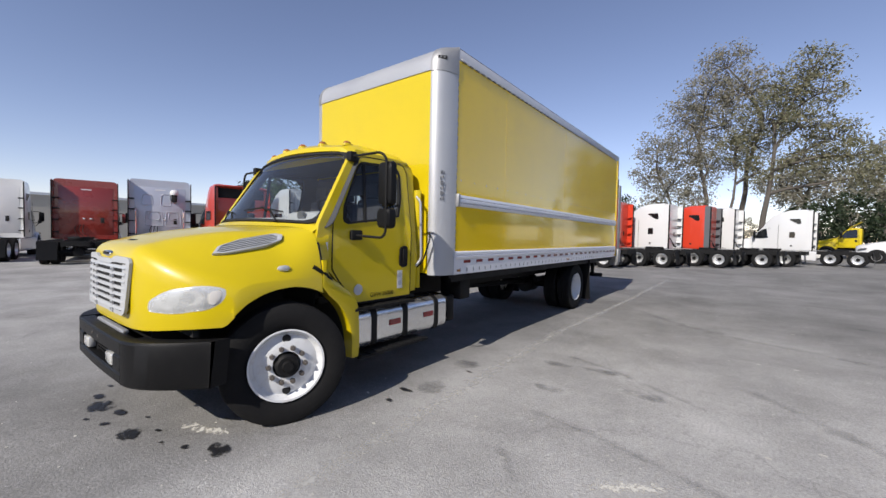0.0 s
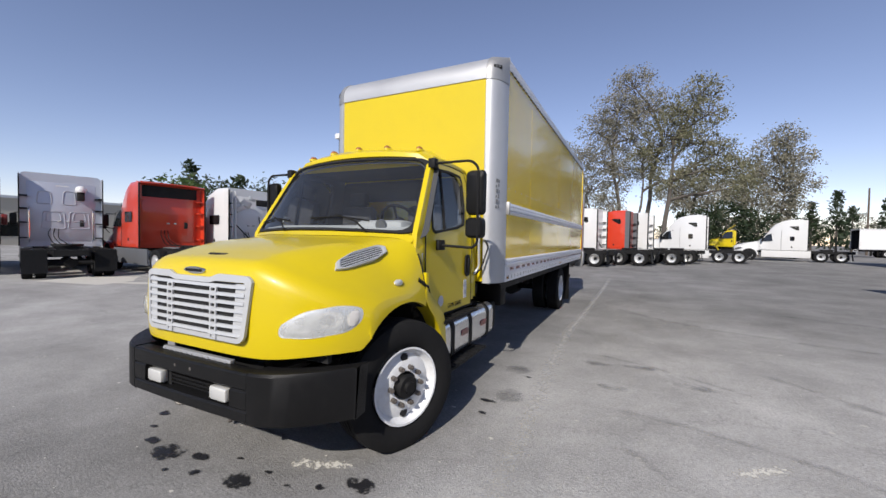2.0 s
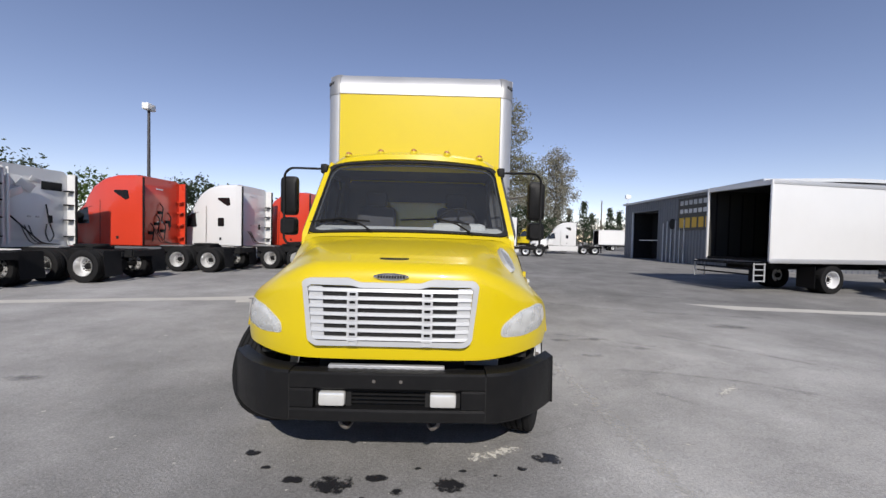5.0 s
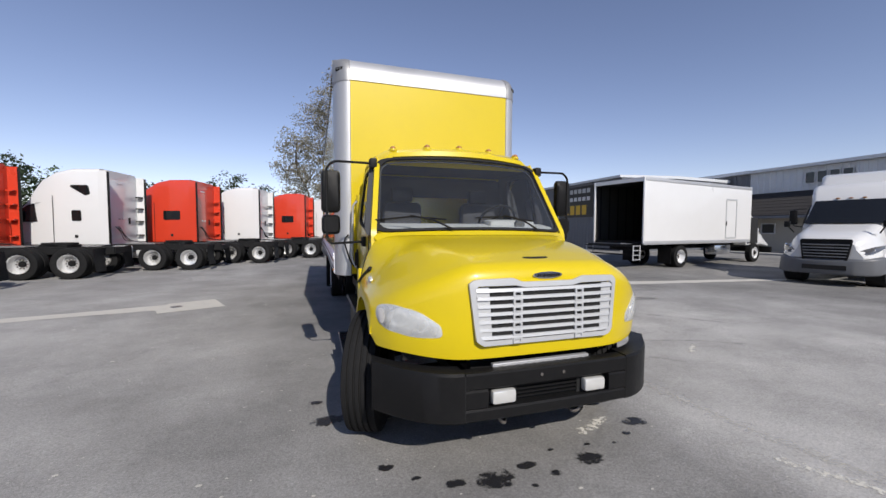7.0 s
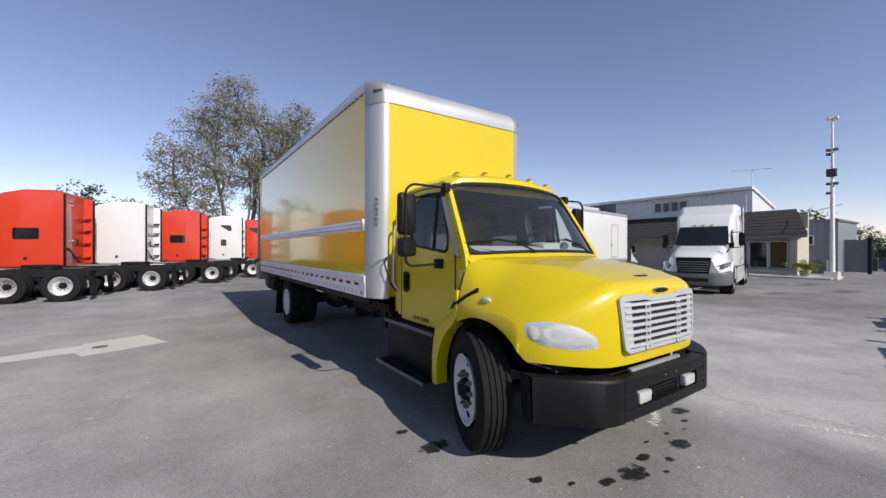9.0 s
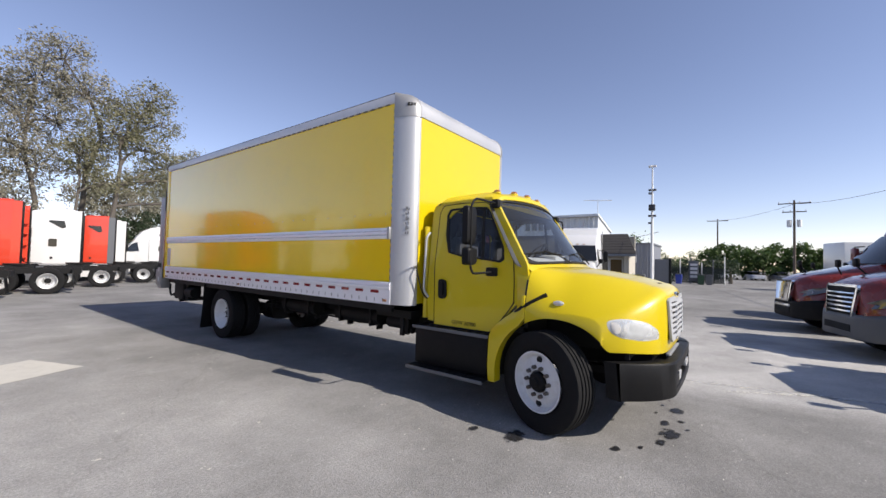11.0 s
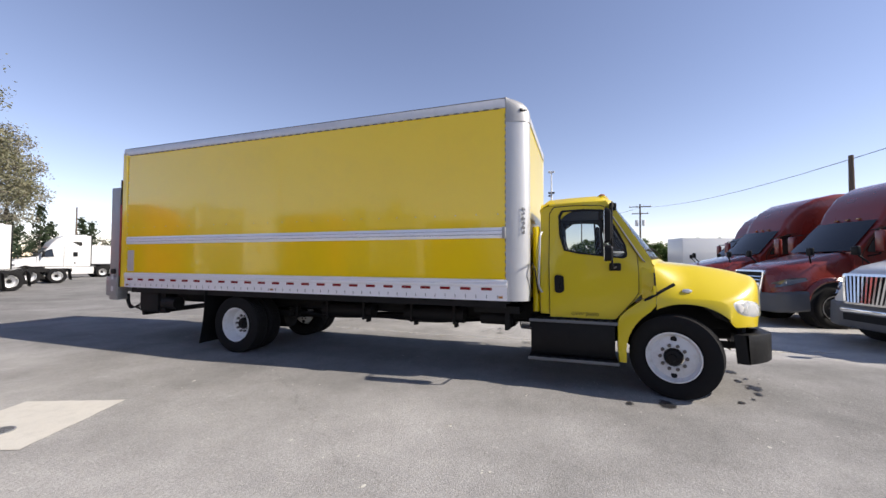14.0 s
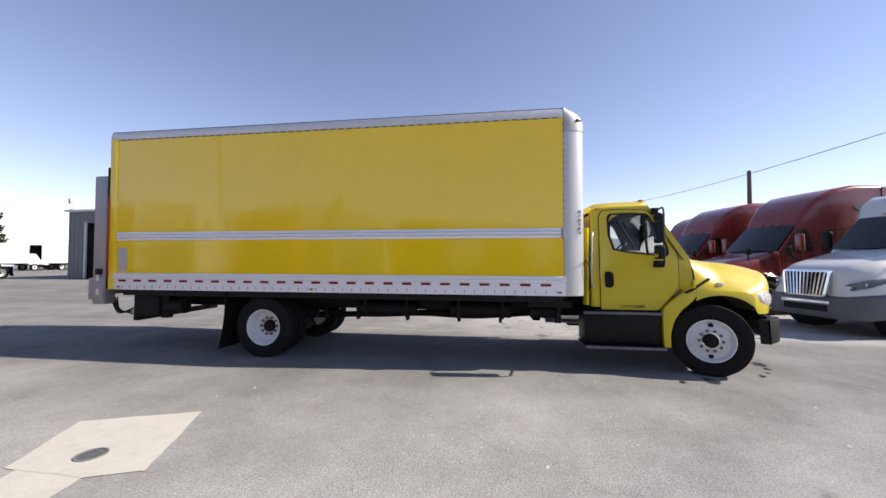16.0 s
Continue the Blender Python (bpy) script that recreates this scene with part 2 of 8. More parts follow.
def asphalt():
    m = bpy.data.materials.new("old_asphalt")
    m.use_nodes = True
    nt = m.node_tree
    nn, lk = nt.nodes, nt.links
    bs = nn["Principled BSDF"]
    tc = nn.new("ShaderNodeTexCoord")

    def noise_node(scale, detail, rough=0.6, stretch=None):
        n = nn.new("ShaderNodeTexNoise")
        n.inputs["Scale"].default_value, n.inputs["Detail"].default_value, n.inputs["Roughness"].default_value = scale, detail, rough
        if stretch:
            mp = nn.new("ShaderNodeMapping")
            mp.inputs["Scale"].default_value, mp.inputs["Rotation"].default_value = stretch, (0, 0, 0.35)
            lk.new(tc.outputs["Object"], mp.inputs["Vector"])
            lk.new(mp.outputs[0], n.inputs["Vector"])
        else:
            lk.new(tc.outputs["Object"], n.inputs["Vector"])
        return n

    def ramp(src, p0, c0, p1, c1):
        r = nn.new("ShaderNodeValToRGB")
        r.color_ramp.elements[0].position, r.color_ramp.elements[0].color = p0, (*[c0] * 3, 1)
        r.color_ramp.elements[1].position, r.color_ramp.elements[1].color = p1, (*[c1] * 3, 1)
        lk.new(src, r.inputs[0])
        return r

    def times(a, b):
        x = nn.new("ShaderNodeMix")
        x.data_type, x.blend_type = "RGBA", "MULTIPLY"
        x.inputs[0].default_value = 1
        lk.new(a, x.inputs[6])
        lk.new(b, x.inputs[7])
        return x.outputs[2]

    large = ramp(noise_node(0.09, 4).outputs["Fac"], 0.35, 0.80, 0.68, 1.15)
    mid = ramp(noise_node(0.7, 9, 0.68).outputs["Fac"], 0.32, 0.76, 0.68, 1.20)
    streak = ramp(noise_node(0.5, 6, 0.6, (0.22, 1.6, 1)).outputs["Fac"], 0.35, 0.95, 0.82, 1.02)
    grain = ramp(noise_node(48, 5, 0.85).outputs["Fac"], 0.3, 0.62, 0.70, 1.36)
    pebble = ramp(noise_node(13, 3, 0.75).outputs["Fac"], 0.32, 0.94, 0.68, 1.05)
    specks = ramp(noise_node(4.2, 9, 0.78).outputs["Fac"], 0.58, 0.70, 1.0, 1.42)
    col = nn.new("ShaderNodeRGB")
    col.outputs[0].default_value = (0.325, 0.318, 0.306, 1)
    # an older, paler surface lies east of the seam
    sep = nn.new("ShaderNodeSeparateXYZ")
    lk.new(tc.outputs["Object"], sep.inputs[0])
    wobble = nn.new("ShaderNodeMath")
    wobble.operation, wobble.inputs[1].default_value = "MULTIPLY_ADD", 0.5
    lk.new(noise_node(0.8, 6).outputs["Fac"], wobble.inputs[0])
    lk.new(sep.outputs["X"], wobble.inputs[2])
    zone = nn.new("ShaderNodeMapRange")
    zone.inputs["From Min"].default_value, zone.inputs["From Max"].default_value = -2.1, -1.5
    zone.inputs["To Min"].default_value, zone.inputs["To Max"].default_value = 1.20, 1.58
    lk.new(wobble.outputs[0], zone.inputs["Value"])
    # a darker, newer strip lies under and before the truck
    strip = nn.new("ShaderNodeMapRange")
    strip.interpolation_type = "SMOOTHSTEP"
    strip.inputs["From Min"].default_value, strip.inputs["From Max"].default_value = -8.0, -4.2
    strip.inputs["To Min"].default_value, strip.inputs["To Max"].default_value = 1.22, 0.90
    lk.new(wobble.outputs[0], strip.inputs["Value"])
    both_zones = nn.new("ShaderNodeMath")
    both_zones.operation = "MULTIPLY"
    lk.new(zone.outputs[0], both_zones.inputs[0])
    lk.new(strip.outputs[0], both_zones.inputs[1])
    # east of the seam: paler round (1.2, 1.6), darker with distance from it
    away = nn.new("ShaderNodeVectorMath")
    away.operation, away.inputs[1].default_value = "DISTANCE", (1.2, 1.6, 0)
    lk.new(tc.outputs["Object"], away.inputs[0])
    dist_fade = nn.new("ShaderNodeMapRange")
    dist_fade.interpolation_type = "SMOOTHSTEP"
    dist_fade.inputs["From Min"].default_value, dist_fade.inputs["From Max"].default_value = 1.0, 9.0
    dist_fade.inputs["To Min"].default_value, dist_fade.inputs["To Max"].default_value = 1.42, 0.72
    lk.new(away.outputs["Value"], dist_fade.inputs["Value"])
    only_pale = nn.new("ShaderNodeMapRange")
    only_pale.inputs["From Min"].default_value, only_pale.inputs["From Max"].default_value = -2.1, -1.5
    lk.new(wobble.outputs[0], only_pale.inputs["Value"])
    east_fade = nn.new("ShaderNodeMix")
    east_fade.inputs[2].default_value = 1.0
    lk.new(only_pale.outputs[0], east_fade.inputs[0])
    lk.new(dist_fade.outputs[0], east_fade.inputs[3])
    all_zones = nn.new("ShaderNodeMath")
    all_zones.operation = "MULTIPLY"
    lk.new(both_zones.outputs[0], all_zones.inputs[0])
    lk.new(east_fade.outputs[0], all_zones.inputs[1])
    zcol = nn.new("ShaderNodeCombineColor")
    for k in range(3):
        lk.new(all_zones.outputs[0], zcol.inputs[k])
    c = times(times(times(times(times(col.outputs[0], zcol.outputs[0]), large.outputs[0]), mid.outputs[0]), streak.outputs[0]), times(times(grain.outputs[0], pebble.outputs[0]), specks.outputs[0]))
    vor = nn.new("ShaderNodeTexVoronoi")
    vor.feature = "DISTANCE_TO_EDGE"
    vor.inputs["Scale"].default_value = 0.16
    wob = noise_node(1.3, 5)
    vm = nn.new("ShaderNodeVectorMath")
    vm.operation, vm.inputs[3].default_value = "SCALE", 1.0
    lk.new(wob.outputs["Color"], vm.inputs[0])
    va = nn.new("ShaderNodeVectorMath")
    lk.new(tc.outputs["Object"], va.inputs[0])
    lk.new(vm.outputs[0], va.inputs[1])
    lk.new(va.outputs[0], vor.inputs["Vector"])
    crack = ramp(vor.outputs["Distance"], 0.0, 0.86, 0.003, 1.0)
    c = times(c, crack.outputs[0])
    lk.new(c, bs.inputs["Base Color"])
    bs.inputs["Roughness"].default_value = 0.88
    bs.inputs["Specular IOR Level"].default_value = 0.06
    b = nn.new("ShaderNodeBump")
    b.inputs["Strength"].default_value, b.inputs["Distance"].default_value = 0.8, 0.010
    lk.new(noise_node(60, 4, 0.7).outputs["Fac"], b.inputs["Height"])
    lk.new(b.outputs[0], bs.inputs["Normal"])
    return m


ASPHALT = asphalt()


# ---- mesh tools ----
def part(name, bm, mat, parent=None, label="", sharp=0.6):
    """Links a bmesh as one mesh object, under a thing or a part."""
    bm.normal_update()
    for e in bm.edges:
        if len(e.link_faces) == 2 and e.calc_face_angle(0) > sharp:
            e.smooth = False
    for f in bm.faces:
        f.smooth = True
    me = bpy.data.meshes.new(name)
    bm.to_mesh(me)
    bm.free()
    me.materials.append(mat)
    ob = new(name, me)
    ob.parent = parent
    if label:
        ob["label"] = label
    return ob


def thing(name, m, label, category, group="", kind=""):
    ob = new(name)
    ob.matrix_world = m
    return tagged(ob, label, category, group, kind)


def bm_new():
    return bmesh.new()


def box(bm, x0, x1, y0, y1, z0, z1, bev=0.0, m=None):
    r = bmesh.ops.create_cube(bm, size=1.0, matrix=Matrix.LocRotScale(((x0 + x1) / 2, (y0 + y1) / 2, (z0 + z1) / 2), None, (abs(x1 - x0), abs(y1 - y0), abs(z1 - z0))))
    vs = r["verts"]
    if bev > 0:
        es = list({e for v in vs for e in v.link_edges})
        r2 = bmesh.ops.bevel(bm, geom=es, offset=bev, segments=2, profile=0.5, affect="EDGES")
        vs = list({v for f in r2["faces"] for v in f.verts} | {v for v in vs if v.is_valid})
    if m is not None:
        bmesh.ops.transform(bm, matrix=m, verts=[v for v in vs if v.is_valid])
    return bm


def cyl(bm, a, b, r, seg=16, r2=None, caps=True):
    a, b = Vector(a), Vector(b)
    d = b - a
    q = d.to_track_quat("Z", "Y").to_matrix().to_4x4()
    bmesh.ops.create_cone(bm, cap_ends=caps, segments=seg, radius1=r, radius2=r if r2 is None else r2, depth=d.length, matrix=Matrix.Translation((a + b) / 2) @ q)
    return bm


def tube(bm, pts, r, seg=8):
    pts = [Vector(p) for p in pts]
    rings = []
    up = Vector((0.13, 0.21, 0.97))
    for i, p in enumerate(pts):
        d = (pts[min(i + 1, len(pts) - 1)] - pts[max(i - 1, 0)]).normalized()
        s = d.cross(up).normalized()
        u = s.cross(d)
        rings.append([bm.verts.new(p + r * (math.cos(t) * s + math.sin(t) * u)) for t in (2 * math.pi * k / seg for k in range(seg))])
    for a, b in zip(rings, rings[1:]):
        for k in range(seg):
            bm.faces.new((a[k], a[(k + 1) % seg], b[(k + 1) % seg], b[k]))
    bm.faces.new(rings[0][::-1])
    bm.faces.new(rings[-1])
    return bm


def bend(pts, r, n=4):
    """Rounds the inner corners of a polyline."""
    pts = [Vector(p) for p in pts]
    out = [pts[0]]
    for a, b, c in zip(pts, pts[1:], pts[2:]):
        u, v = (a - b), (c - b)
        k = min(r, u.length * 0.45, v.length * 0.45)
        p, q = b + u.normalized() * k, b + v.normalized() * k
        out += [(1 - t) ** 2 * p + 2 * t * (1 - t) * b + t * t * q for t in (i / n for i in range(n + 1))]
    return out + [pts[-1]]


def loft(bm, rings, cap=True, closed=True):
    vs = [[bm.verts.new(p) for p in r] for r in rings]
    n = len(vs[0])
    for a, b in zip(vs, vs[1:]):
        for k in range(n if closed else n - 1):
            bm.faces.new((a[k], a[(k + 1) % n], b[(k + 1) % n], b[k]))
    if cap and closed:
        bm.faces.new(vs[0][::-1])
        bm.faces.new(vs[-1])
    bmesh.ops.recalc_face_normals(bm, faces=bm.faces)
    return bm


def rr(y, hb, ht, z0, z1, rb=0.05, rt=0.05, n=4):
    """A rounded, tapered rectangle across the vehicle at y: half widths below and above, heights, corner radii."""
    out = []
    for cx, cz, r, a0 in ((hb - rb, z0 + rb, rb, -90), (ht - rt, z1 - rt, rt, 0), (-ht + rt, z1 - rt, rt, 90), (-hb + rb, z0 + rb, rb, 180)):
        for i in range(n + 1):
            t = radians(a0 + 90 * i / n)
            out.append(Vector((cx + r * math.cos(t), y, cz + r * math.sin(t))))
    return out


def resample(poly, n):
    """n points along a closed polygon by length, from its first corner."""
    poly = [Vector(p) for p in poly]
    ends = poly[1:] + poly[:1]
    lens = [(b - a).length for a, b in zip(poly, ends)]
    total, out = sum(lens), []
    for k in range(n):
        s = total * k / n
        for a, b, l in zip(poly, ends, lens):
            if s <= l:
                out.append(a.lerp(b, s / l if l else 0))
                break
            s -= l
    return out


def rounded(poly, r, n=4):
    """A closed polygon with rounded corners."""
    poly = [Vector(p) for p in poly]
    out = []
    for i, b in enumerate(poly):
        a, c = poly[i - 1], poly[(i + 1) % len(poly)]
        u, v = a - b, c - b
        k = min(r, u.length * 0.45, v.length * 0.45)
        p, q = b + u.normalized() * k, b + v.normalized() * k
        out += [(1 - t) ** 2 * p + 2 * t * (1 - t) * b + t * t * q for t in (j / n for j in range(n + 1))]
    return out


def plate(bm, outer, thick, hole=None, n=72):
    """A plate of a 3D outline, moved by the vector thick, with an optional opening of matching start corner and turn."""
    thick = Vector(thick)
    if hole is None:
        loft(bm, [outer, [Vector(p) + thick for p in outer]])
        return bm
    o, h = resample(outer, n), resample(hole, n)
    vs = [[bm.verts.new(p) for p in ring] for ring in (o, h, [p + thick for p in h], [p + thick for p in o])]
    for a, b in zip(vs, vs[1:] + vs[:1]):
        for k in range(n):
            bm.faces.new((a[k], a[(k + 1) % n], b[(k + 1) % n], b[k]))
    bmesh.ops.recalc_face_normals(bm, faces=bm.faces)
    return bm


def lathe(bm, profile, seg=40, m=Matrix()):
    """Turns (radius, height along x) points round the x axis."""
    rings = [[m @ Vector((h, r * math.cos(t), r * math.sin(t))) for t in (2 * math.pi * k / seg for k in range(seg))] for r, h in profile]
    loft(bm, rings, cap=False)
    return bm


def smooth(t):
    t = max(0.0, min(1.0, t))
    return t * t * (3 - 2 * t)


def curve1(pts, x):
    """Smooth interpolation through (x, y) points."""
    if x <= pts[0][0]:
        return pts[0][1]
    for i in range(len(pts) - 1):
        (a, p), (b, q) = pts[i], pts[i + 1]
        if x <= b:
            h = b - a
            m0 = (q - pts[i - 1][1]) / (b - pts[i - 1][0]) if i else (q - p) / h
            m1 = (pts[i + 2][1] - p) / (pts[i + 2][0] - a) if i + 2 < len(pts) else (q - p) / h
            t = (x - a) / h
            return (2 * t ** 3 - 3 * t * t + 1) * p + (t ** 3 - 2 * t * t + t) * h * m0 + (3 * t * t - 2 * t ** 3) * q + (t ** 3 - t * t) * h * m1
    return pts[-1][1]


# ---- wheels: axis along x, outer face towards +x ----
MESHES = {}


def tyre_mesh(r, w, tread):
    bm = bm_new()
    h = w / 2
    prof = [(r * 0.58, -h * 0.72), (r * 0.66, -h * 0.95), (r * 0.82, -h), (r * 0.93, -h * 0.97), (r * 0.985, -h * 0.88)]
    grooves = 4 if tread else 3
    for g in range(grooves):
        c = -h * 0.88 + (g + 1) * (2 * h * 0.88) / (grooves + 1)
        prof += [(r, c - 0.010), (r - 0.014, c - 0.006), (r - 0.014, c + 0.006), (r, c + 0.010)]
    prof += [(r * 0.985, h * 0.88), (r * 0.93, h * 0.97), (r * 0.82, h), (r * 0.66, h * 0.95), (r * 0.58, h * 0.72)]
    return lathe(bm, prof, 56)


def cached(key, make, mat):
    if key not in MESHES:
        ob = part(key, make(), mat)
        MESHES[key] = ob.data
        bpy.data.objects.remove(ob)
    return MESHES[key]


def put(name, mesh, parent, m=Matrix(), label=""):
    ob = new(name, mesh)
    ob.parent = parent
    ob.matrix_local = m
    if label:
        ob["label"] = label
    return ob


def rim_mesh(r, dish, holes, deep):
    """dish: (radius share, depth) points from the lip inwards; holes: count of round hand holes, drawn as dark inset cups."""
    bm = bm_new()
    lathe(bm, [(r * a, d) for a, d in dish], 48)
    return bm


def hub_mesh(r, out, nuts, ring, proud=0.05):
    bm = bm_new()
    lathe(bm, [(r, out - 0.06), (r, out + proud * 0.6), (r * 0.82, out + proud), (r * 0.5, out + proud), (r * 0.42, out + proud * 1.5), (0.001, out + proud * 1.5)], 24)
    return bm


def nuts_mesh(ring, x, n):
    bm = bm_new()
    for k in range(n):
        t = 2 * math.pi * k / n
        c = (x, ring * math.cos(t), ring * math.sin(t))
        cyl(bm, c, (x + 0.035, c[1], c[2]), 0.021, 6)
        cyl(bm, (x + 0.03, c[1], c[2]), (x + 0.05, c[1], c[2]), 0.010, 6)
    return bm


def holes_mesh(ring, x, n, rad):
    bm = bm_new()
    for k in range(n):
        t = 2 * math.pi * (k + 0.5) / n
        cyl(bm, (x - 0.004, ring * math.cos(t), ring * math.sin(t)), (x + 0.006, ring * math.cos(t), ring * math.sin(t)), rad, 14)
    return bm


def wheel(parent, m, kind="steer", r=0.50, w=0.27, paint=None, tread=True):
    """kind steer: rim face bulges outwards; rear: deep dish of the outer dual. Returns the wheel part with its tyre, rim, nuts."""
    paint = paint or WHEELW
    pk = paint.name
    if kind == "steer":
        dish = [(0.60, 0.135), (0.57, 0.135), (0.55, 0.10), (0.50, 0.075), (0.46, 0.085), (0.38, 0.098), (0.27, 0.105), (0.22, 0.105)]
        hx, nx, hr = 0.105, 0.103, 0.43
    else:
        dish = [(0.60, 0.13), (0.57, 0.13), (0.545, 0.10), (0.52, -0.02), (0.48, -0.05), (0.40, -0.058), (0.27, -0.06), (0.22, -0.06)]
        hx, nx, hr = -0.06, -0.06, 0.41
    wh = put("wheel", cached("hub_" + kind, lambda: hub_mesh(r * 0.19, hx, 10, 0.14, 0.05 if kind == "rear" else 0.05), BLACK), parent, m)
    put("tyre", cached(f"tyre_{r}_{w}_{tread}", lambda: tyre_mesh(r, w, tread), RUBBER), wh)
    put("rim", cached(f"rim_{kind}_{pk}", lambda: rim_mesh(r, dish, 2, 0), paint), wh)
    if tread:
        for k in range(10):
            a = 2 * math.pi * k / 10
            put("lug_nut", cached("lug_nut", lambda: nuts_mesh(0.0, 0.0, 1), STEEL), wh, Matrix.Translation((nx, r * 0.285 * math.cos(a), r * 0.285 * math.sin(a))))
    else:
        put("lug_ring", cached("nuts_" + kind, lambda: nuts_mesh(r * 0.285, nx, 10), STEEL), wh)["kind"] = "stuff"
    put("hand_hole_ring", cached("holes_" + kind + pk, lambda: holes_mesh(r * hr, nx - 0.012, 2 if paint is WHEELW else 8, 0.034 if paint is WHEELW else 0.026), DARK), wh)["kind"] = "stuff"
    return wh


TURN_L = Matrix.Identity(4)                   # outer face to +x
TURN_R = Matrix.Rotation(math.pi, 4, "Z")     # outer face to -x


# ---- ground ----
bm = bm_new()
bmesh.ops.create_grid(bm, x_segments=8, y_segments=8, size=900)
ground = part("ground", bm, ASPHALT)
tagged(ground, "weathered grey asphalt yard with cracks and stains", "ground", kind="structure")


# ---- the yellow box truck; local x to its driver's side, y rearwards along the world's y ----
truck = thing("box_truck", pose(-3.46, 0, 0), "yellow medium-duty box truck with silver aluminium trim parked on asphalt", "truck")


def both(make, name, mat, label="", parent=None):
    """A part on the driver's side (+1) and on the passenger's side (-1)."""
    out = []
    for s in (1, -1):
        bm = bm_new()
        make(bm, s)
        bmesh.ops.recalc_face_normals(bm, faces=bm.faces)
        out.append(part(name, bm, mat, parent or truck, label))
    return out


def face_to(bm, d):
    """Turns all faces of an open sheet so that they look along d."""
    bm.normal_update()
    bmesh.ops.reverse_faces(bm, faces=[f for f in bm.faces if f.normal.dot(Vector(d)) < 0])
    return bm


# cargo box
HW, FY, RY = 1.268, 3.70, 11.60


def post_ring(s, z, grow=0.0, n=8):
    """Rounded front corner post in plan, from the front panel's edge to the side panel's edge."""
    back = min(0.0, grow)
    side = grow if grow >= 0 else 0.008
    pts = [(1.075, FY + 0.002 - back), (1.085, FY - 0.012 - grow)]
    for i in range(n + 1):
        t = radians(90 * i / n)
        pts.append((1.10 + (HW + 0.006 + 0.4 * back * math.cos(t) + side * math.sin(t) - 1.10) * math.sin(t), FY + 0.29 - (0.302 + grow) * math.cos(t)))
    pts += [(HW + 0.006 + side, 3.985), (HW - 0.03, 3.985), (1.13, FY + 0.10 - 0.7 * back)]
    return [Vector((s * x, y, z)) for x, y in pts]


box_body = part("cargo_floor", box(bm_new(), -1.25, 1.25, 4.0, 11.6, 1.14, 1.30), BLACK, truck)
both(lambda b, s: box(b, s * (HW - 0.03), s * HW, 3.985, RY, 1.39, 3.745, 0.0), "side_panel", YPANEL, "glossy yellow side panel")
part("front_panel", box(bm_new(), -1.085, 1.085, FY, FY + 0.03, 1.12, 3.56), YELLOW, truck)
part("roof_panel", loft(bm_new(), [rr(y, 1.255, 1.255, 3.80, 3.875, 0.02, 0.03) for y in (3.99, 7.5, 11.72)]), ALU, truck)
both(lambda b, s: loft(b, [post_ring(s, z) for z in (1.10, 2.3, 3.56)]), "corner_post", ALU, "rounded aluminium corner post")


def corner_cap(b, s):
    loft(b, [post_ring(s, z, g) for z, g in ((3.54, 0.008), (3.64, 0.008), (3.70, -0.006), (3.76, -0.034), (3.82, -0.086), (3.858, -0.148), (3.880, -0.225))])


caps = both(corner_cap, "corner_cap", CASTING, "grey cast corner cap")
for cap, s in zip(caps, (1, -1)):
    lamp = box(bm_new(), -0.055, 0.055, -0.012, 0.012, -0.022, 0.022, 0.006)
    o = part("marker_light", lamp, DARK, cap)
    o.location, o.rotation_euler = (s * 1.203, FY + 0.060, 3.695), (0, 0, s * radians(42))
    b = bm_new()
    cyl(b, (-0.02, -0.018, 0), (-0.02, -0.008, 0), 0.012, 10)
    cyl(b, (0.02, -0.018, 0), (0.02, -0.008, 0), 0.012, 10)
    o2 = part("lamp_lens", b, GREYBUMP, cap)
    o2.location, o2.rotation_euler = o.location, o.rotation_euler


def front_rail(b):
    rings = []
    for x in (-1.10, 1.10):
        pts = [(FY + 0.03, 3.555), (FY - 0.012, 3.555), (FY - 0.012, 3.60)]
        pts += [(FY + 0.24 - 0.252 * math.cos(radians(a)), 3.61 + 0.262 * math.sin(radians(a))) for a in range(0, 91, 10)]
        pts += [(4.0, 3.874), (4.0, 3.84)]
        rings.append([Vector((x, y, z)) for y, z in pts])
    loft(b, rings)
    return b


part("front_top_rail", front_rail(bm_new()), ALU, truck, "rounded aluminium front roof rail")
both(lambda b, s: box(b, s * (HW - 0.02), s * (HW + 0.012), 3.99, RY + 0.14, 3.735, 3.866, 0.012), "top_rail", TOPRAIL)
both(lambda b, s: box(b, s * (HW - 0.10), s * (HW - 0.002), 3.99, RY + 0.14, 3.86, 3.884, 0.006), "roof_edge", GREYBUMP)


def bottom_rail(b, s):
    prof = [(HW - 0.06, 1.10), (HW + 0.014, 1.10), (HW + 0.014, 1.285), (HW + 0.028, 1.30), (HW + 0.030, 1.325), (HW + 0.014, 1.335), (HW + 0.028, 1.345), (HW + 0.028, 1.375), (HW + 0.010, 1.39), (HW - 0.06, 1.39)]
    loft(b, [[Vector((s * x, y, z)) for x, z in prof] for y in (3.975, RY + 0.02)])


both(bottom_rail, "bottom_rail", RAIL, "ribbed aluminium bottom rail")


def rub_rail(b, s):
    prof = [(HW - 0.005, 1.95), (HW + 0.022, 1.955), (HW + 0.030, 1.985), (HW + 0.018, 2.0), (HW + 0.036, 2.012), (HW + 0.036, 2.04), (HW + 0.018, 2.052), (HW + 0.030, 2.065), (HW + 0.022, 2.095), (HW - 0.005, 2.10)]
    loft(b, [[Vector((s * x, y, z)) for x, z in prof] for y in (4.02, RY - 0.03)])


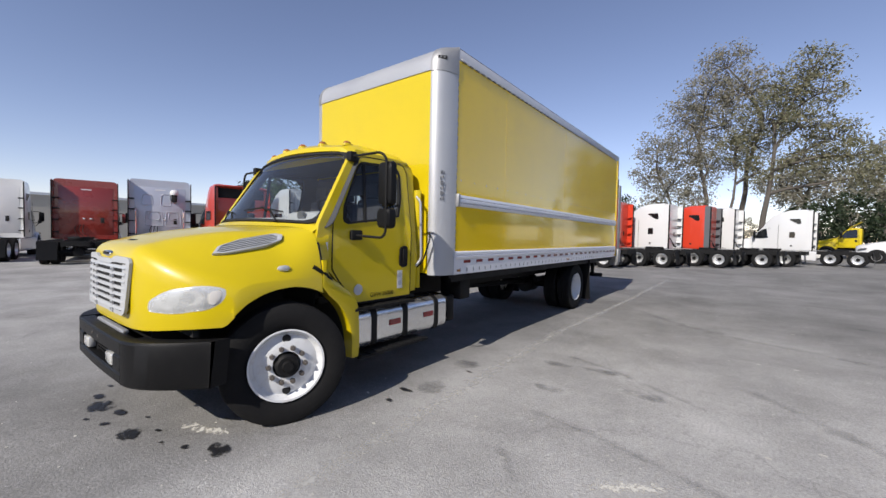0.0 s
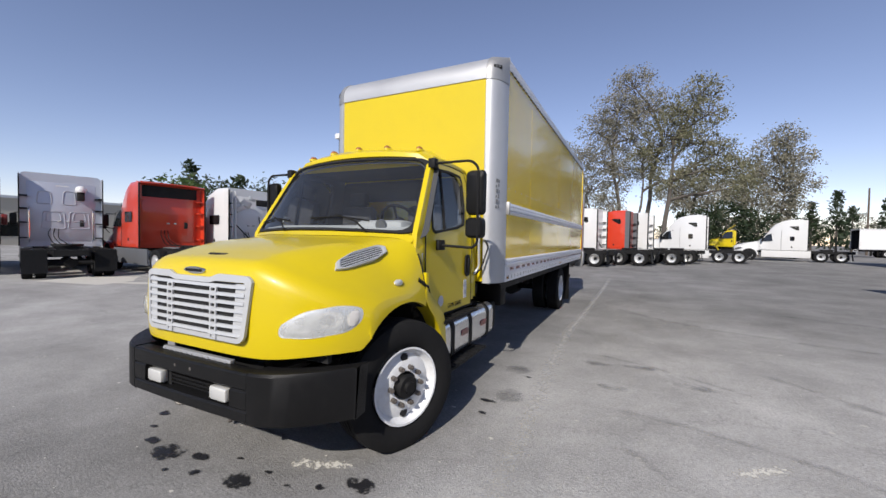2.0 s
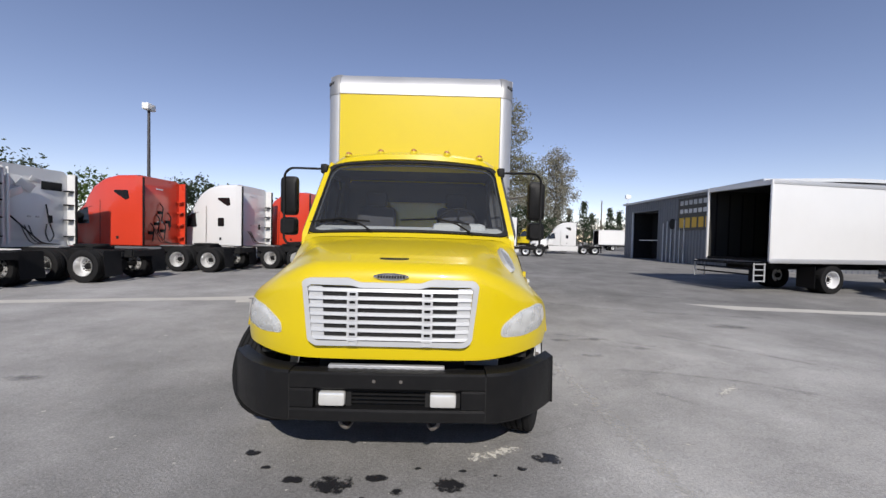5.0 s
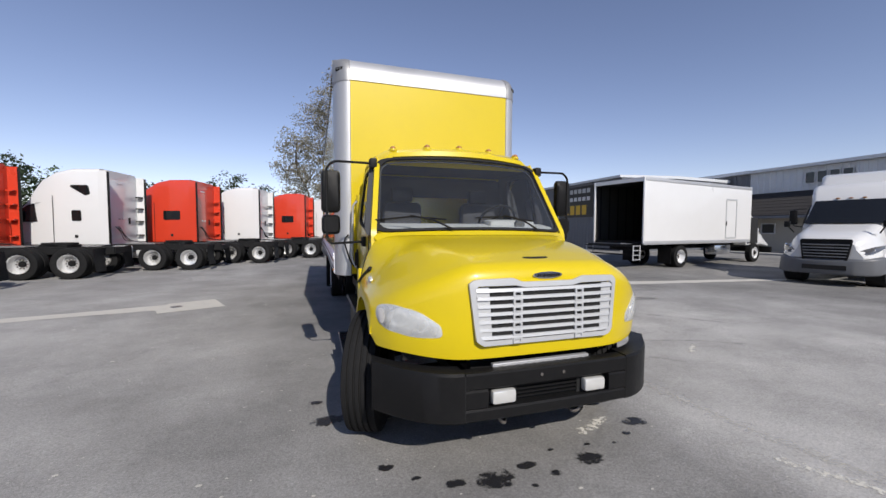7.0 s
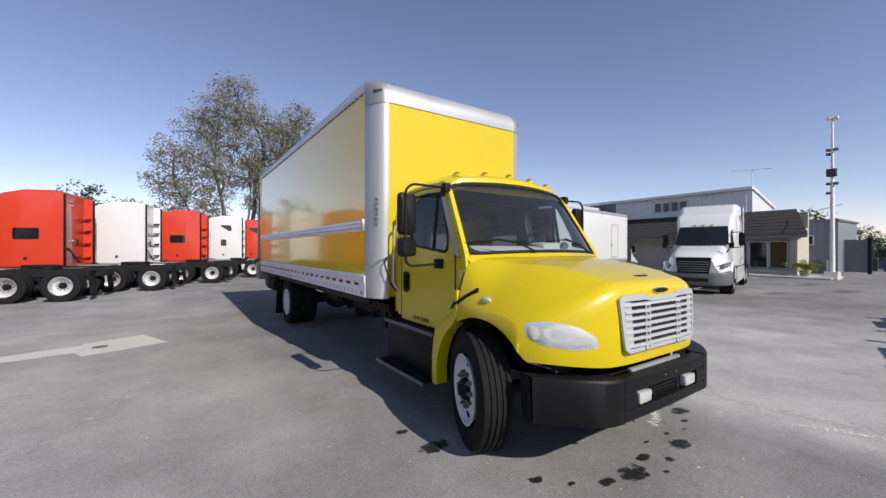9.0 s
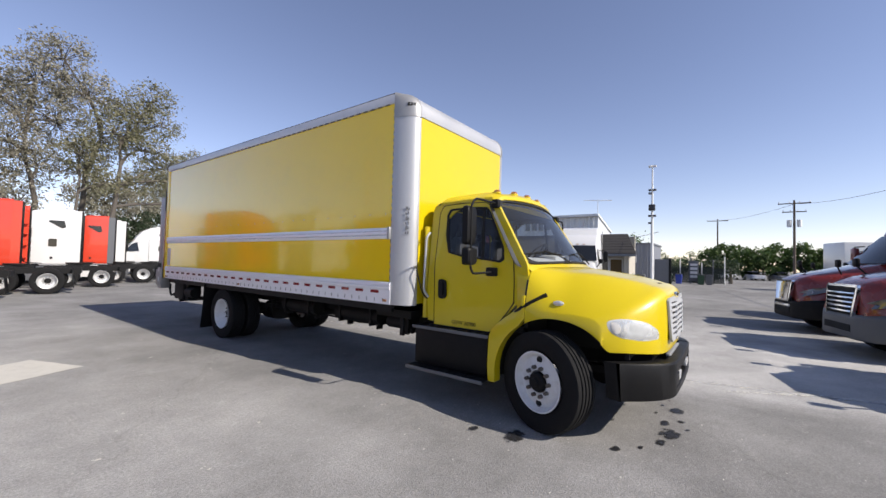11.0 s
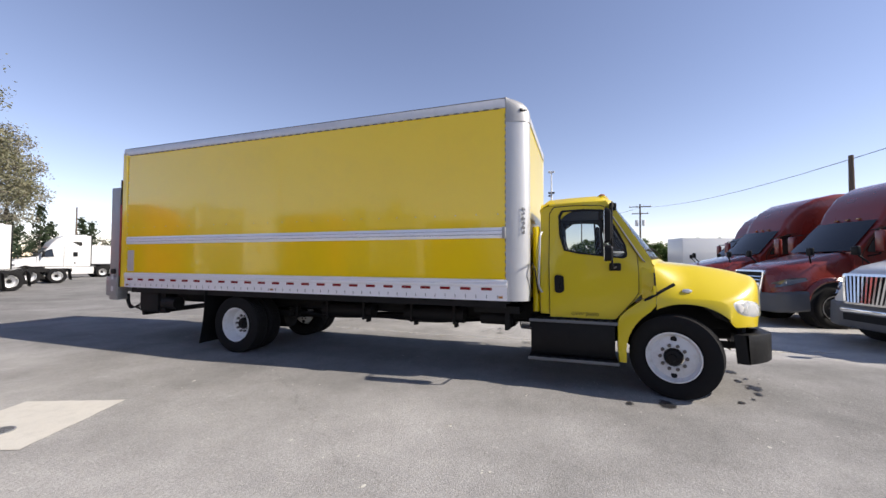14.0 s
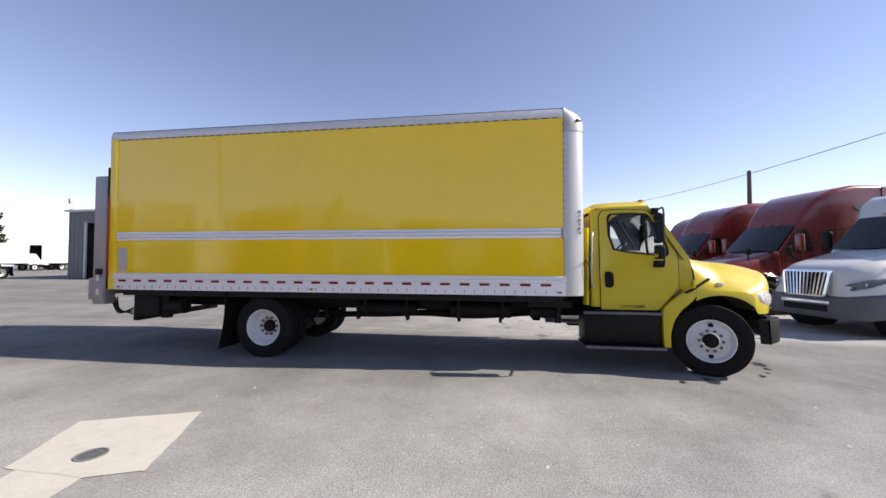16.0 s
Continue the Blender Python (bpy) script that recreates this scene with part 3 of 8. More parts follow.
both(rub_rail, "rub_rail", RAIL, "ribbed aluminium rub rail")
# dark strips in the rub rail's two grooves draw the shade of the creases
for z in (1.997, 2.049):
    both(lambda b, s: box(b, s * (HW + 0.015), s * (HW + 0.0205), 4.03, RY - 0.035, z, z + 0.009), "groove_shade", GREYBUMP)
both(lambda b, s: box(b, s * (HW - 0.02), s * (HW + 0.045), 3.99, 4.035, 1.945, 2.105, 0.008), "rub_rail_end", CASTING)


def rivets(b, s):
    def dot(x, y, z):
        cyl(b, (s * x, y, z), (s * (x + 0.006), y, z), 0.008, 6, 0.005)
    for k in range(52):
        dot(HW + 0.015, 4.05 + k * 0.145, 3.75)
    for k in range(17):
        dot(HW, 4.0, 1.5 + k * 0.13)
        dot(HW, RY - 0.02, 1.5 + k * 0.13)
    for k in range(25):
        dot(HW, 4.1 + k * 0.305, 2.28)


for o in both(rivets, "rivets", ALU):
    o["kind"] = "stuff"
bm = bm_new()
for k in range(24):
    cyl(bm, (-1.0 + k * 0.087, FY - 0.013, 3.57), (-1.0 + k * 0.087, FY - 0.018, 3.57), 0.008, 6, 0.005)
for k in range(17):
    for x in (-1.10, 1.10):
        cyl(bm, (x, FY - 0.012, 1.3 + k * 0.135), (x, FY - 0.018, 1.3 + k * 0.135), 0.007, 6, 0.004)
part("front_rivets", bm, ALU, truck)["kind"] = "stuff"
def rail_notches(b, s):
    for k in range(52):
        y = 4.05 + k * 0.145
        box(b, s * (HW + 0.001), s * (HW + 0.0185), y + 0.03, y + 0.105, 3.728, 3.739)
    for k in range(50):
        y = 4.10 + k * 0.15
        box(b, s * (HW + 0.0145), s * (HW + 0.018), y, y + 0.008, 1.13, 1.175)
    for k in range(24):
        box(b, s * (HW + 0.001), s * (HW + 0.0045), 3.992, 4.002, 1.42 + k * 0.095, 1.47 + k * 0.095)


for o in both(rail_notches, "notch_strip", GREYBUMP):
    o["kind"] = "stuff"
for y in (5.24, 7.68):
    part("panel_seam", box(bm_new(), HW - 0.01, HW + 0.0012, y, y + 0.005, 1.39, 3.735), YPANEL, truck)
for s in (1, -1):
    for k in range(25):
        y = 4.18 + k * 0.30
        o = part("reflector", box(bm_new(), s * (HW + 0.0145), s * (HW + 0.018), y, y + 0.15, 1.238, 1.276), REDREF, truck)
    for y in (4.03, 7.9, 11.5):
        part("side_marker", box(bm_new(), s * (HW + 0.014), s * (HW + 0.03), y, y + 0.06, 1.135, 1.165, 0.004), AMBER, truck)
part("repair_plate", box(bm_new(), -HW - 0.004, -HW, 11.38, 11.56, 1.42, 1.83), ALU, truck)

for s in (1, -1):
    # worn upright lettering on the corner post, as bars
    for k in range(6):
        z = 2.34 - k * 0.062
        b = bm_new()
        for q, (dx, w) in enumerate(((-0.022, 0.012), (0.010, 0.014)) if k % 2 else ((-0.018, 0.03), (0.020, 0.010))):
            box(b, dx, dx + w, -0.003, 0.003, -0.022 + 0.01 * (q == k % 3), 0.022 - 0.012 * (q != k % 2))
        o = part("post_lettering_bar", b, GREYBUMP, truck)
        o.matrix_local = Matrix.Translation((s * (1.10 + 0.191 * math.sin(radians(42))), FY + 0.29 - 0.302 * math.cos(radians(42)) - 0.001, z)) @ Matrix.Rotation(s * radians(50), 4, "Z")

# rear frame and lift gate
both(lambda b, s: box(b, s * 1.17, s * (HW + 0.012), RY, RY + 0.16, 1.10, 3.80, 0.01), "rear_post", YPANEL)
part("rear_header", box(bm_new(), -HW, HW, RY + 0.01, RY + 0.158, 3.55, 3.85, 0.01), YPANEL, truck)
bm = bm_new()
for k in range(8):
    box(bm, -1.17, 1.17, RY + 0.03, RY + 0.07, 1.32 + k * 0.28, 1.59 + k * 0.28, 0.008)
part("roll_up_door", bm, WHITE, truck)
both(lambda b, s: box(b, s * 1.16, s * (HW + 0.02), RY + 0.16, RY + 0.19, 1.10, 3.25), "gate_guide", DARK)
both(lambda b, s: box(b, s * (HW + 0.010), s * (HW + 0.0235), RY + 0.145, RY + 0.185, 1.32, 2.75), "reflective_strip", REDREF)
both(lambda b, s: (box(b, s * 1.10, s * 1.30, RY + 0.19, RY + 0.44, 0.84, 3.10, 0.012), box(b, s * 1.13, s * 1.325, RY + 0.20, RY + 0.50, 0.92, 1.30, 0.012)), "lift_gate_column", CASTING, "grey steel lift-gate column")
part("lift_gate_platform", box(bm_new(), -1.08, 1.08, RY + 0.24, RY + 0.32, 1.0, 2.45, 0.01), CASTING, truck, "folded grey lift-gate platform")
b = box(bm_new(), -1.332, -1.30, RY + 0.24, RY + 0.36, 1.36, 1.46, 0.008)
part("gate_switch", b, BLACK, truck)
for z, mt in ((1.06, WHITEREF), (1.30, WHITEREF)):
    part("gate_decal", box(bm_new(), -1.328, -1.325, RY + 0.28, RY + 0.34, z - 0.05, z + 0.05), mt, truck)
for k in range(4):
    b = bm_new()
    tube(b, bend([(-1.1, 11.75 + 0.05 * k, 0.95), (-1.12, 11.7, 0.72 - 0.03 * k), (-1.1, 11.35, 0.64 + 0.05 * k)], 0.12), 0.012, 6)
    part("hydraulic_hose", b, BLACK, truck)

# chassis
both(lambda b, s: box(b, s * 0.36, s * 0.44, 1.2, 11.45, 0.76, 1.06, 0.006), "frame_rail", BLACK)
both(lambda b, s: box(b, s * 0.33, s * 0.47, 3.75, 11.5, 1.06, 1.14), "sill_timber", BLACK)
for k in range(19):
    part("floor_beam", box(bm_new(), -1.22, 1.22, 3.95 + k * 0.405, 4.01 + k * 0.405, 1.06, 1.14), BLACK, truck)
both(lambda b, s: box(b, s * 1.17, s * 1.22, 4.0, 11.5, 1.0, 1.12), "side_skirt", BLACK)
for y0, y1, z, r in ((4.75, 5.75, 0.80, 0.13), (6.35, 7.35, 0.79, 0.12)):
    b = bm_new()
    cyl(b, (-0.62, y0, z), (-0.62, y1, z), r, 18)
    for yy in (y0 + 0.12, y1 - 0.16):
        box(b, -0.76, -0.44, yy, yy + 0.04, z - 0.14, z + 0.24)
    part("brake_air_tank", b, BLACK, truck, "black brake air tank")
for k in range(3):
    b = tube(bm_new(), bend([(-0.55 + 0.04 * k, 4.4, 0.72), (-0.52, 5.4, 0.63 + 0.02 * k), (-0.55, 6.2, 0.68), (-0.5, 7.2, 0.62), (-0.48, 8.1, 0.66 + 0.03 * k)], 0.3), 0.014, 6)
    part("brake_line", b, BLACK, truck)
for y in (4.9, 5.6, 6.5, 7.4, 8.0):
    part("line_bracket", box(bm_new(), -0.56, -0.46, y, y + 0.05, 0.58, 0.80, 0.005), BLACK, truck)
b = bm_new()
cyl(b, (0, 2.9, 0.72), (0, 6.0, 0.66), 0.055, 12)
cyl(b, (0, 6.0, 0.66), (0, 8.6, 0.55), 0.055, 12)
part("drive_shaft", b, BLACK, truck)
b = bm_new()
cyl(b, (-0.92, 8.84, 0.495), (0.92, 8.84, 0.495), 0.075, 14)
cyl(b, (0, 8.62, 0.485), (0, 9.04, 0.485), 0.20, 18)
for s in (1, -1):
    box(b, s * 0.42, s * 0.52, 8.2, 9.7, 0.60, 0.70)
part("rear_axle", b, BLACK, truck)
b = bm_new()
box(b, -0.95, 0.95, 1.84, 1.94, 0.40, 0.50, 0.02)
for s in (1, -1):
    box(b, s * 0.40, s * 0.49, 1.1, 2.8, 0.52, 0.60)
part("front_axle", b, BLACK, truck)
part("engine", loft(bm_new(), [rr(1.15, 0.30, 0.30, 0.60, 1.1), rr(2.3, 0.33, 0.33, 0.55, 1.35), rr(2.9, 0.22, 0.22, 0.5, 0.9)]), BLACK, truck)
part("radiator", box(bm_new(), -0.5, 0.5, 1.08, 1.14, 0.70, 1.32), BLACK, truck)
STEER = radians(-20)
for s in (1, -1):
    turn = Matrix.Rotation(STEER, 4, "Z") @ (TURN_L if s > 0 else TURN_R)
    pivot = Matrix.Translation((s * 0.915, 1.905, 0.495)) @ Matrix.Rotation(STEER, 4, "Z") @ Matrix.Translation((s * 0.16, 0, 0))
    wheel(truck, pivot @ (TURN_L if s > 0 else TURN_R), "steer")
    wheel(truck, Matrix.Translation((s * 1.04, 8.84, 0.495)) @ (TURN_L if s > 0 else TURN_R), "rear")
    wheel(truck, Matrix.Translation((s * 0.72, 8.84, 0.495)) @ (TURN_L if s > 0 else TURN_R), "rear")


def mud_flap(b, s):
    loft(b, [[Vector((s * x, y + dy, z)) for x, dy in ((0.60, 0), (1.26, 0), (1.26, 0.012), (0.60, 0.012))] for y, z in ((9.47, 1.08), (9.48, 0.7), (9.52, 0.4), (9.58, 0.13))])


both(mud_flap, "mud_flap", BLACKPL, "black rubber mud flap")
part("gate_pump_box", box(bm_new(), -1.16, -0.75, 10.84, 11.35, 0.62, 1.0, 0.03), BLACK, truck)
b = bm_new()
cyl(b, (-1.05, 10.40, 0.80), (-1.05, 10.75, 0.80), 0.12, 18)
box(b, -1.1, -1.0, 10.7, 10.85, 0.60, 1.05)
part("air_tank", b, BLACK, truck)
part("rear_underride_bar", box(bm_new(), -1.0, 1.0, 11.42, 11.52, 0.52, 0.62, 0.01), BLACK, truck)
both(lambda b, s: box(b, s * 0.7, s * 0.78, 11.40, 11.5, 0.55, 1.05), "underride_bracket", BLACK)
b = bm_new()
cyl(b, (-0.75, 4.0, 0.80), (-0.75, 4.45, 0.80), 0.10, 16)
box(b, -1.0, -0.55, 3.85, 4.5, 0.90, 1.0)
for k in range(4):
    box(b, -0.98 + k * 0.1, -0.94 + k * 0.1, 4.0, 4.06, 0.66, 0.95)
part("valve_bracket", b, BLACK, truck)

# battery box with steps (passenger's side), tank with steps (driver's side)
part("battery_box", box(bm_new(), -1.10, -0.62, 2.63, 3.68, 0.40, 0.83, 0.015), BLACKPL, truck, "black battery box")
for z, x in ((0.865, -1.13), (0.385, -1.24)):
    b = box(bm_new(), x, -0.66, 2.60, 3.70, z - 0.02, z, 0.006)
    for k in range(9):
        box(b, x - 0.004, x + 0.10, 2.66 + k * 0.115, 2.72 + k * 0.115, z, z + 0.008)
    st = part("step", b, BLACK, truck)
    part("step_edge", box(bm_new(), x - 0.012, x - 0.0005, 2.60, 3.70, z - 0.035, z + 0.004, 0.004), GREYBUMP, st)


def tank_ring(y, x0=0.60, x1=1.10, z0=0.41, z1=0.82, r=0.10):
    return [Vector((p.x + (x0 + x1) / 2, y, p.z)) for p in rr(0, (x1 - x0) / 2, (x1 - x0) / 2, z0, z1, r, r, 6)]


part("fuel_tank", loft(bm_new(), [tank_ring(2.60, 0.62, 1.08, 0.43, 0.80), tank_ring(2.62), tank_ring(4.06), tank_ring(4.08, 0.62, 1.08, 0.43, 0.80)]), TANKMET, truck, "polished aluminium fuel tank")
for y in (2.83, 3.30, 3.86):
    part("tank_strap", loft(bm_new(), [tank_ring(yy, 0.592, 1.108, 0.402, 0.828) for yy in (y - 0.035, y + 0.035)]), BLACK, truck)
part("catalyst_box", box(bm_new(), 0.62, 1.05, 4.16, 4.32, 0.45, 0.80, 0.03), BLACK, truck)
part("hanging_box", box(bm_new(), 0.75, 1.1, 4.38, 4.62, 0.72, 1.02, 0.02), BLACK, truck)
for y in (3.05, 3.62):
    part("tank_label", box(bm_new(), 1.1075, 1.11, y, y + 0.17, 0.60, 0.66), REDREF, truck)
for y0, y1, z, x in ((2.55, 3.42, 0.845, 1.14), (2.58, 3.62, 0.375, 1.18)):
    b = box(bm_new(), 0.78, x, y0, y1, z - 0.025, z, 0.006)
    for k in range(int((y1 - y0) / 0.11)):
        box(b, x - 0.12, x + 0.004, y0 + 0.03 + k * 0.11, y0 + 0.09 + k * 0.11, z, z + 0.008)
    part("step", b, BLACK, truck)

# hood
F = [(0, 0.912), (0.30, 0.914), (0.45, 0.921), (0.58, 0.938), (0.70, 0.975), (0.82, 1.035), (0.92, 1.107), (1.0, 1.18), (1.06, 1.255), (1.10, 1.32), (1.14, 1.39)]
ZC = [(0.88, 1.375), (0.95, 1.425), (1.08, 1.495), (1.35, 1.565), (1.7, 1.62), (2.0, 1.65), (2.2, 1.67)]
ZE = [(0.9, 1.03), (1.1, 1.08), (1.3, 1.13), (1.6, 1.17), (2.2, 1.18)]
FLAT = [(0.86, 0.46), (1.1, 0.51), (1.5, 0.62), (1.8, 0.72), (2.05, 0.82), (2.18, 0.88)]


def hood_z(x, y):
    """Top of the hood: a crowned middle that falls away in one sweep to the fender's outer edge."""
    x = abs(x)
    a = curve1(FLAT, y)
    top = curve1(ZC, y)
    z = top - 0.028 * (x / 0.75) ** 2
    u = min(1.0, max(0.0, (x - a) / (1.15 - a)))
    z = z + (curve1(ZE, y) - z) * u ** 1.45
    # towards the cab the crown runs out into the cowl's squarer section
    p = 3.8 + 10.0 * max(0.0, (y - 1.7) / 0.46) ** 2
    w = smooth((y - 1.55) / 0.6)
    return z + (top - 0.012 * min(1.0, x / 0.75) ** 2 - (top - 1.19) * (x / 1.14) ** p - z) * w


def arch_z(y):
    r = 0.63 + 0.015 * smooth((1.88 - y) / 0.45)
    return 0.50 + math.sqrt(max(0.0, r * r - (y - 1.88) ** 2))


def hood_column(x, n1=9, n2=16):
    f = curve1(F, abs(x))
    zb = 0.845 + 0.03 * smooth((abs(x) - 0.6) / 0.5)
    if abs(x) > 1.0:
        zb = max(zb, arch_z(f + 0.02))
    y2 = min(2.16, f + 0.16)
    zt = hood_z(x, y2)
    pts = []
    zl = max(zb + 0.05, zt - 0.13)
    for i in range(n1):
        t = i / (n1 - 1)
        pts.append((f + 0.012 * (1 - math.cos(t * 1.5)) + 0.02 * (1 - t) ** 3, zb + (zl - zb) * t))
    fy = pts[-1][0]
    for i in range(1, 7):
        t = i / 6
        a, bq, c = Vector((fy, zl)), Vector((fy + 0.01, zt - 0.02)), Vector((y2, zt))
        p = (1 - t) ** 2 * a + 2 * t * (1 - t) * bq + t * t * c
        pts.append((p.x, p.y))
    for i in range(1, n2 + 1):
        y = y2 + (2.165 - y2) * i / n2
        pts.append((y, hood_z(x, y)))
    return pts


def hood_mesh():
    bm = bm_new()
    xs = [0, 0.12, 0.24, 0.36, 0.45, 0.50] + [0.53 + 0.03 * k for k in range(17)] + [1.03, 1.05, 1.07, 1.085, 1.10, 1.115, 1.13, 1.14]
    cols = []
    for x in [-v for v in xs[:0:-1]] + xs:
        cols.append([Vector((x, y, z)) for y, z in hood_column(x)])
    for s, at in ((1, -1), (-1, 0)):
        side = [Vector((s * 1.15, p.y, min(p.z, max(arch_z(p.y + 0.02), 0.875)))) for p in cols[at]]
        lip = [Vector((s * 1.10, p.y, p.z + 0.004)) for p in side]
        if s > 0:
            cols += [side, lip]
        else:
            cols = [lip, side] + cols
    loft(bm, cols, cap=False, closed=False)
    bmesh.ops.remove_doubles(bm, verts=bm.verts, dist=0.0005)
    return bm


hood = part("hood", hood_mesh(), YELLOW, truck, "glossy yellow sloping hood", sharp=1.3)


def arch_skin(b, s):
    """Rear leg of the wheel arch, from the cowl down to the step, with its turned-in lip."""
    rows = []
    for k in range(13):
        t = k / 12
        z = 1.34 - t * 0.96
        inner = 1.88 + math.sqrt(max(0.0, 0.63 ** 2 - (z - 0.50) ** 2)) if z < 1.125 else 1.95
        inner = max(inner, 2.17) if z > 0.95 else inner
        outer = 2.20 + 0.40 * smooth((1.32 - z) / 0.45)
        if z < 0.50:
            inner = 2.505
        outer = max(outer, inner + 0.03)
        if z < 0.50:
            outer = 2.60 - 0.10 * (0.50 - z)
        rows.append([Vector((s * x, y, z)) for x, y in ((1.02, inner), (1.145, inner), (1.15, inner + 0.03), (1.14 - 0.05 * smooth((z - 0.5) / 0.8), outer), (1.0, outer))])
    loft(b, rows)


both(arch_skin, "fender_extension", YELLOW)
both(lambda b, s: loft(b, [[Vector((s * x, 1.88 + r * math.cos(radians(a)), 0.50 + r * math.sin(radians(a)))) for x, r in ((0.62, 0.635), (1.09, 0.635), (1.09, 0.65), (0.62, 0.65))] for a in range(-6, 140, 8)]), "wheel_arch_liner", DARK)
part("lower_cowl", box(bm_new(), -0.95, 0.95, 1.20, 1.24, 0.80, 1.0), DARK, truck)

# grille

def grille_pt(x, z):
    return Vector((x, curve1(F, abs(x)) - 0.005 + 0.014 * smooth((z - 1.24) / 0.14) - 0.004 * smooth((1.05 - z) / 0.1), z))


OUT = [(-0.575, 1.345), (-0.54, 1.372), (-0.27, 1.378), (-0.20, 1.35), (0.20, 1.35), (0.27, 1.378), (0.54, 1.372), (0.575, 1.345), (0.53, 0.975), (0.485, 0.94), (-0.485, 0.94), (-0.53, 0.975)]
INN = [(-0.535, 1.315), (-0.52, 1.33), (-0.25, 1.33), (-0.19, 1.315), (0.19, 1.315), (0.25, 1.33), (0.52, 1.33), (0.535, 1.315), (0.50, 0.99), (0.475, 0.972), (-0.475, 0.972), (-0.50, 0.99)]
grille = part("grille", plate(bm_new(), [grille_pt(*p) for p in OUT], (0, -0.020, 0), [grille_pt(*p) for p in INN], 96), GREYPL, truck, "light grey grille surround")
part("grille_backing", loft(bm_new(), [[grille_pt(x, z) + Vector((0, dy, 0)) for z, dy in ((0.972 + 0.02 * (abs(x) > 0.47), -0.002), (1.1, -0.002), (1.25, -0.002), (1.325, -0.002), (1.325, 0.0), (0.99, 0.0))] for x in [0.5 * (i / 8 - 1) for i in range(17)]]), DARK, grille)
for k in range(7):
    z = 1.300 - k * 0.0515
    w = 0.53 - 0.03 * (1.30 - z) / 0.33
    b = loft(bm_new(), [[grille_pt(x, z + dz) + Vector((0, dy, 0)) for dz, dy in ((-0.010, -0.019), (0.010, -0.015), (0.012, -0.005), (-0.008, -0.005))] for x in [w * (i / 8 - 1) for i in range(17)]])
    part("grille_bar", b, GREYPL, grille)
for x in (-0.24, 0.24):
    for k in range(7):
        z = 1.274 - k * 0.0515
        b = plate(bm_new(), [grille_pt(x + dx, z + dz) + Vector((0, -0.020, 0)) for dx, dz in ((-0.034, 0.020), (0.034, 0.020), (0.034, -0.020), (-0.034, -0.020))], (0, 0.012, 0), [grille_pt(x + dx, z + dz) + Vector((0, -0.020, 0)) for dx, dz in ((-0.020, 0.010), (0.020, 0.010), (0.020, -0.010), (-0.020, -0.010))], 24)
        part("grille_clip", b, GREYPL, grille)
for s in (1, -1):
    b = bm_new()
    plate(b, [grille_pt(s * x, z) + Vector((0, -0.010, 0)) for x, z in ((0.44, 1.32), (0.53, 1.32), (0.50, 0.98), (0.42, 0.98))], (0, 0.004, 0))
    part("grille_side_panel", b, GREYPL, grille)
b = bm_new()
loft(b, [[Vector((0.0 + (0.115 + g) * math.cos(t) * (1 if abs(math.cos(t)) < 0.8 else 1.0), hood_y - d, 1.388 + (0.024 + g) * math.sin(t))) for t in (2 * math.pi * k / 28 for k in range(28))] for g, d, hood_y in ((0.0, -0.03, 0.922), (0.0, 0.006, 0.922), (-0.006, 0.012, 0.922))])
badge = part("badge", b, CHROME, truck, "oval chrome badge")
b = bm_new()
for k in range(10):
    box(b, -0.085 + k * 0.018, -0.073 + k * 0.018, 0.907, 0.911, 1.379, 1.397)
part("badge_lettering", b, DARK, badge)
part("hood_slot", loft(bm_new(), [[Vector((x, y + 0.012 * (abs(x) > 0.08), hood_z(x, y) + dz)) for y, dz in ((1.06, 0.004), (1.085, 0.006), (1.085, -0.01), (1.06, -0.01))] for x in (-0.10, -0.03, 0.04, 0.10)]), DARK, truck)

# headlights, side vents, markers, straps


def front_y(x, z):
    col = hood_column(x)
    best = col[0][0]
    for (ya, za), (yb, zb) in zip(col, col[1:]):
        if za <= z <= zb and zb > za:
            return ya + (yb - ya) * (z - za) / (zb - za)
        best = yb
    return best


def headlight(b, s, shrink=0.0, lift=0.012):
    outline = rounded([(0.735, 0.995, 0), (0.745, 1.07, 0), (0.87, 1.155, 0), (1.02, 1.185, 0), (1.095, 1.16, 0), (1.105, 1.08, 0), (1.06, 1.015, 0), (0.90, 0.985, 0)], 0.05)
    ctr = Vector((0.91, 1.085, 0))
    rings = []
    for f, up in ((1.0 - shrink, 0.0), (0.985 - shrink, lift), (0.8, lift * 1.7), (0.5, lift * 2.1), (0.2, lift * 2.3)):
        ring = []
        for p in outline:
            q = ctr + (p - ctr) * f
            ring.append(Vector((s * q.x, front_y(q.x, q.y) - up, q.y)))
        rings.append(ring)
    loft(b, rings)


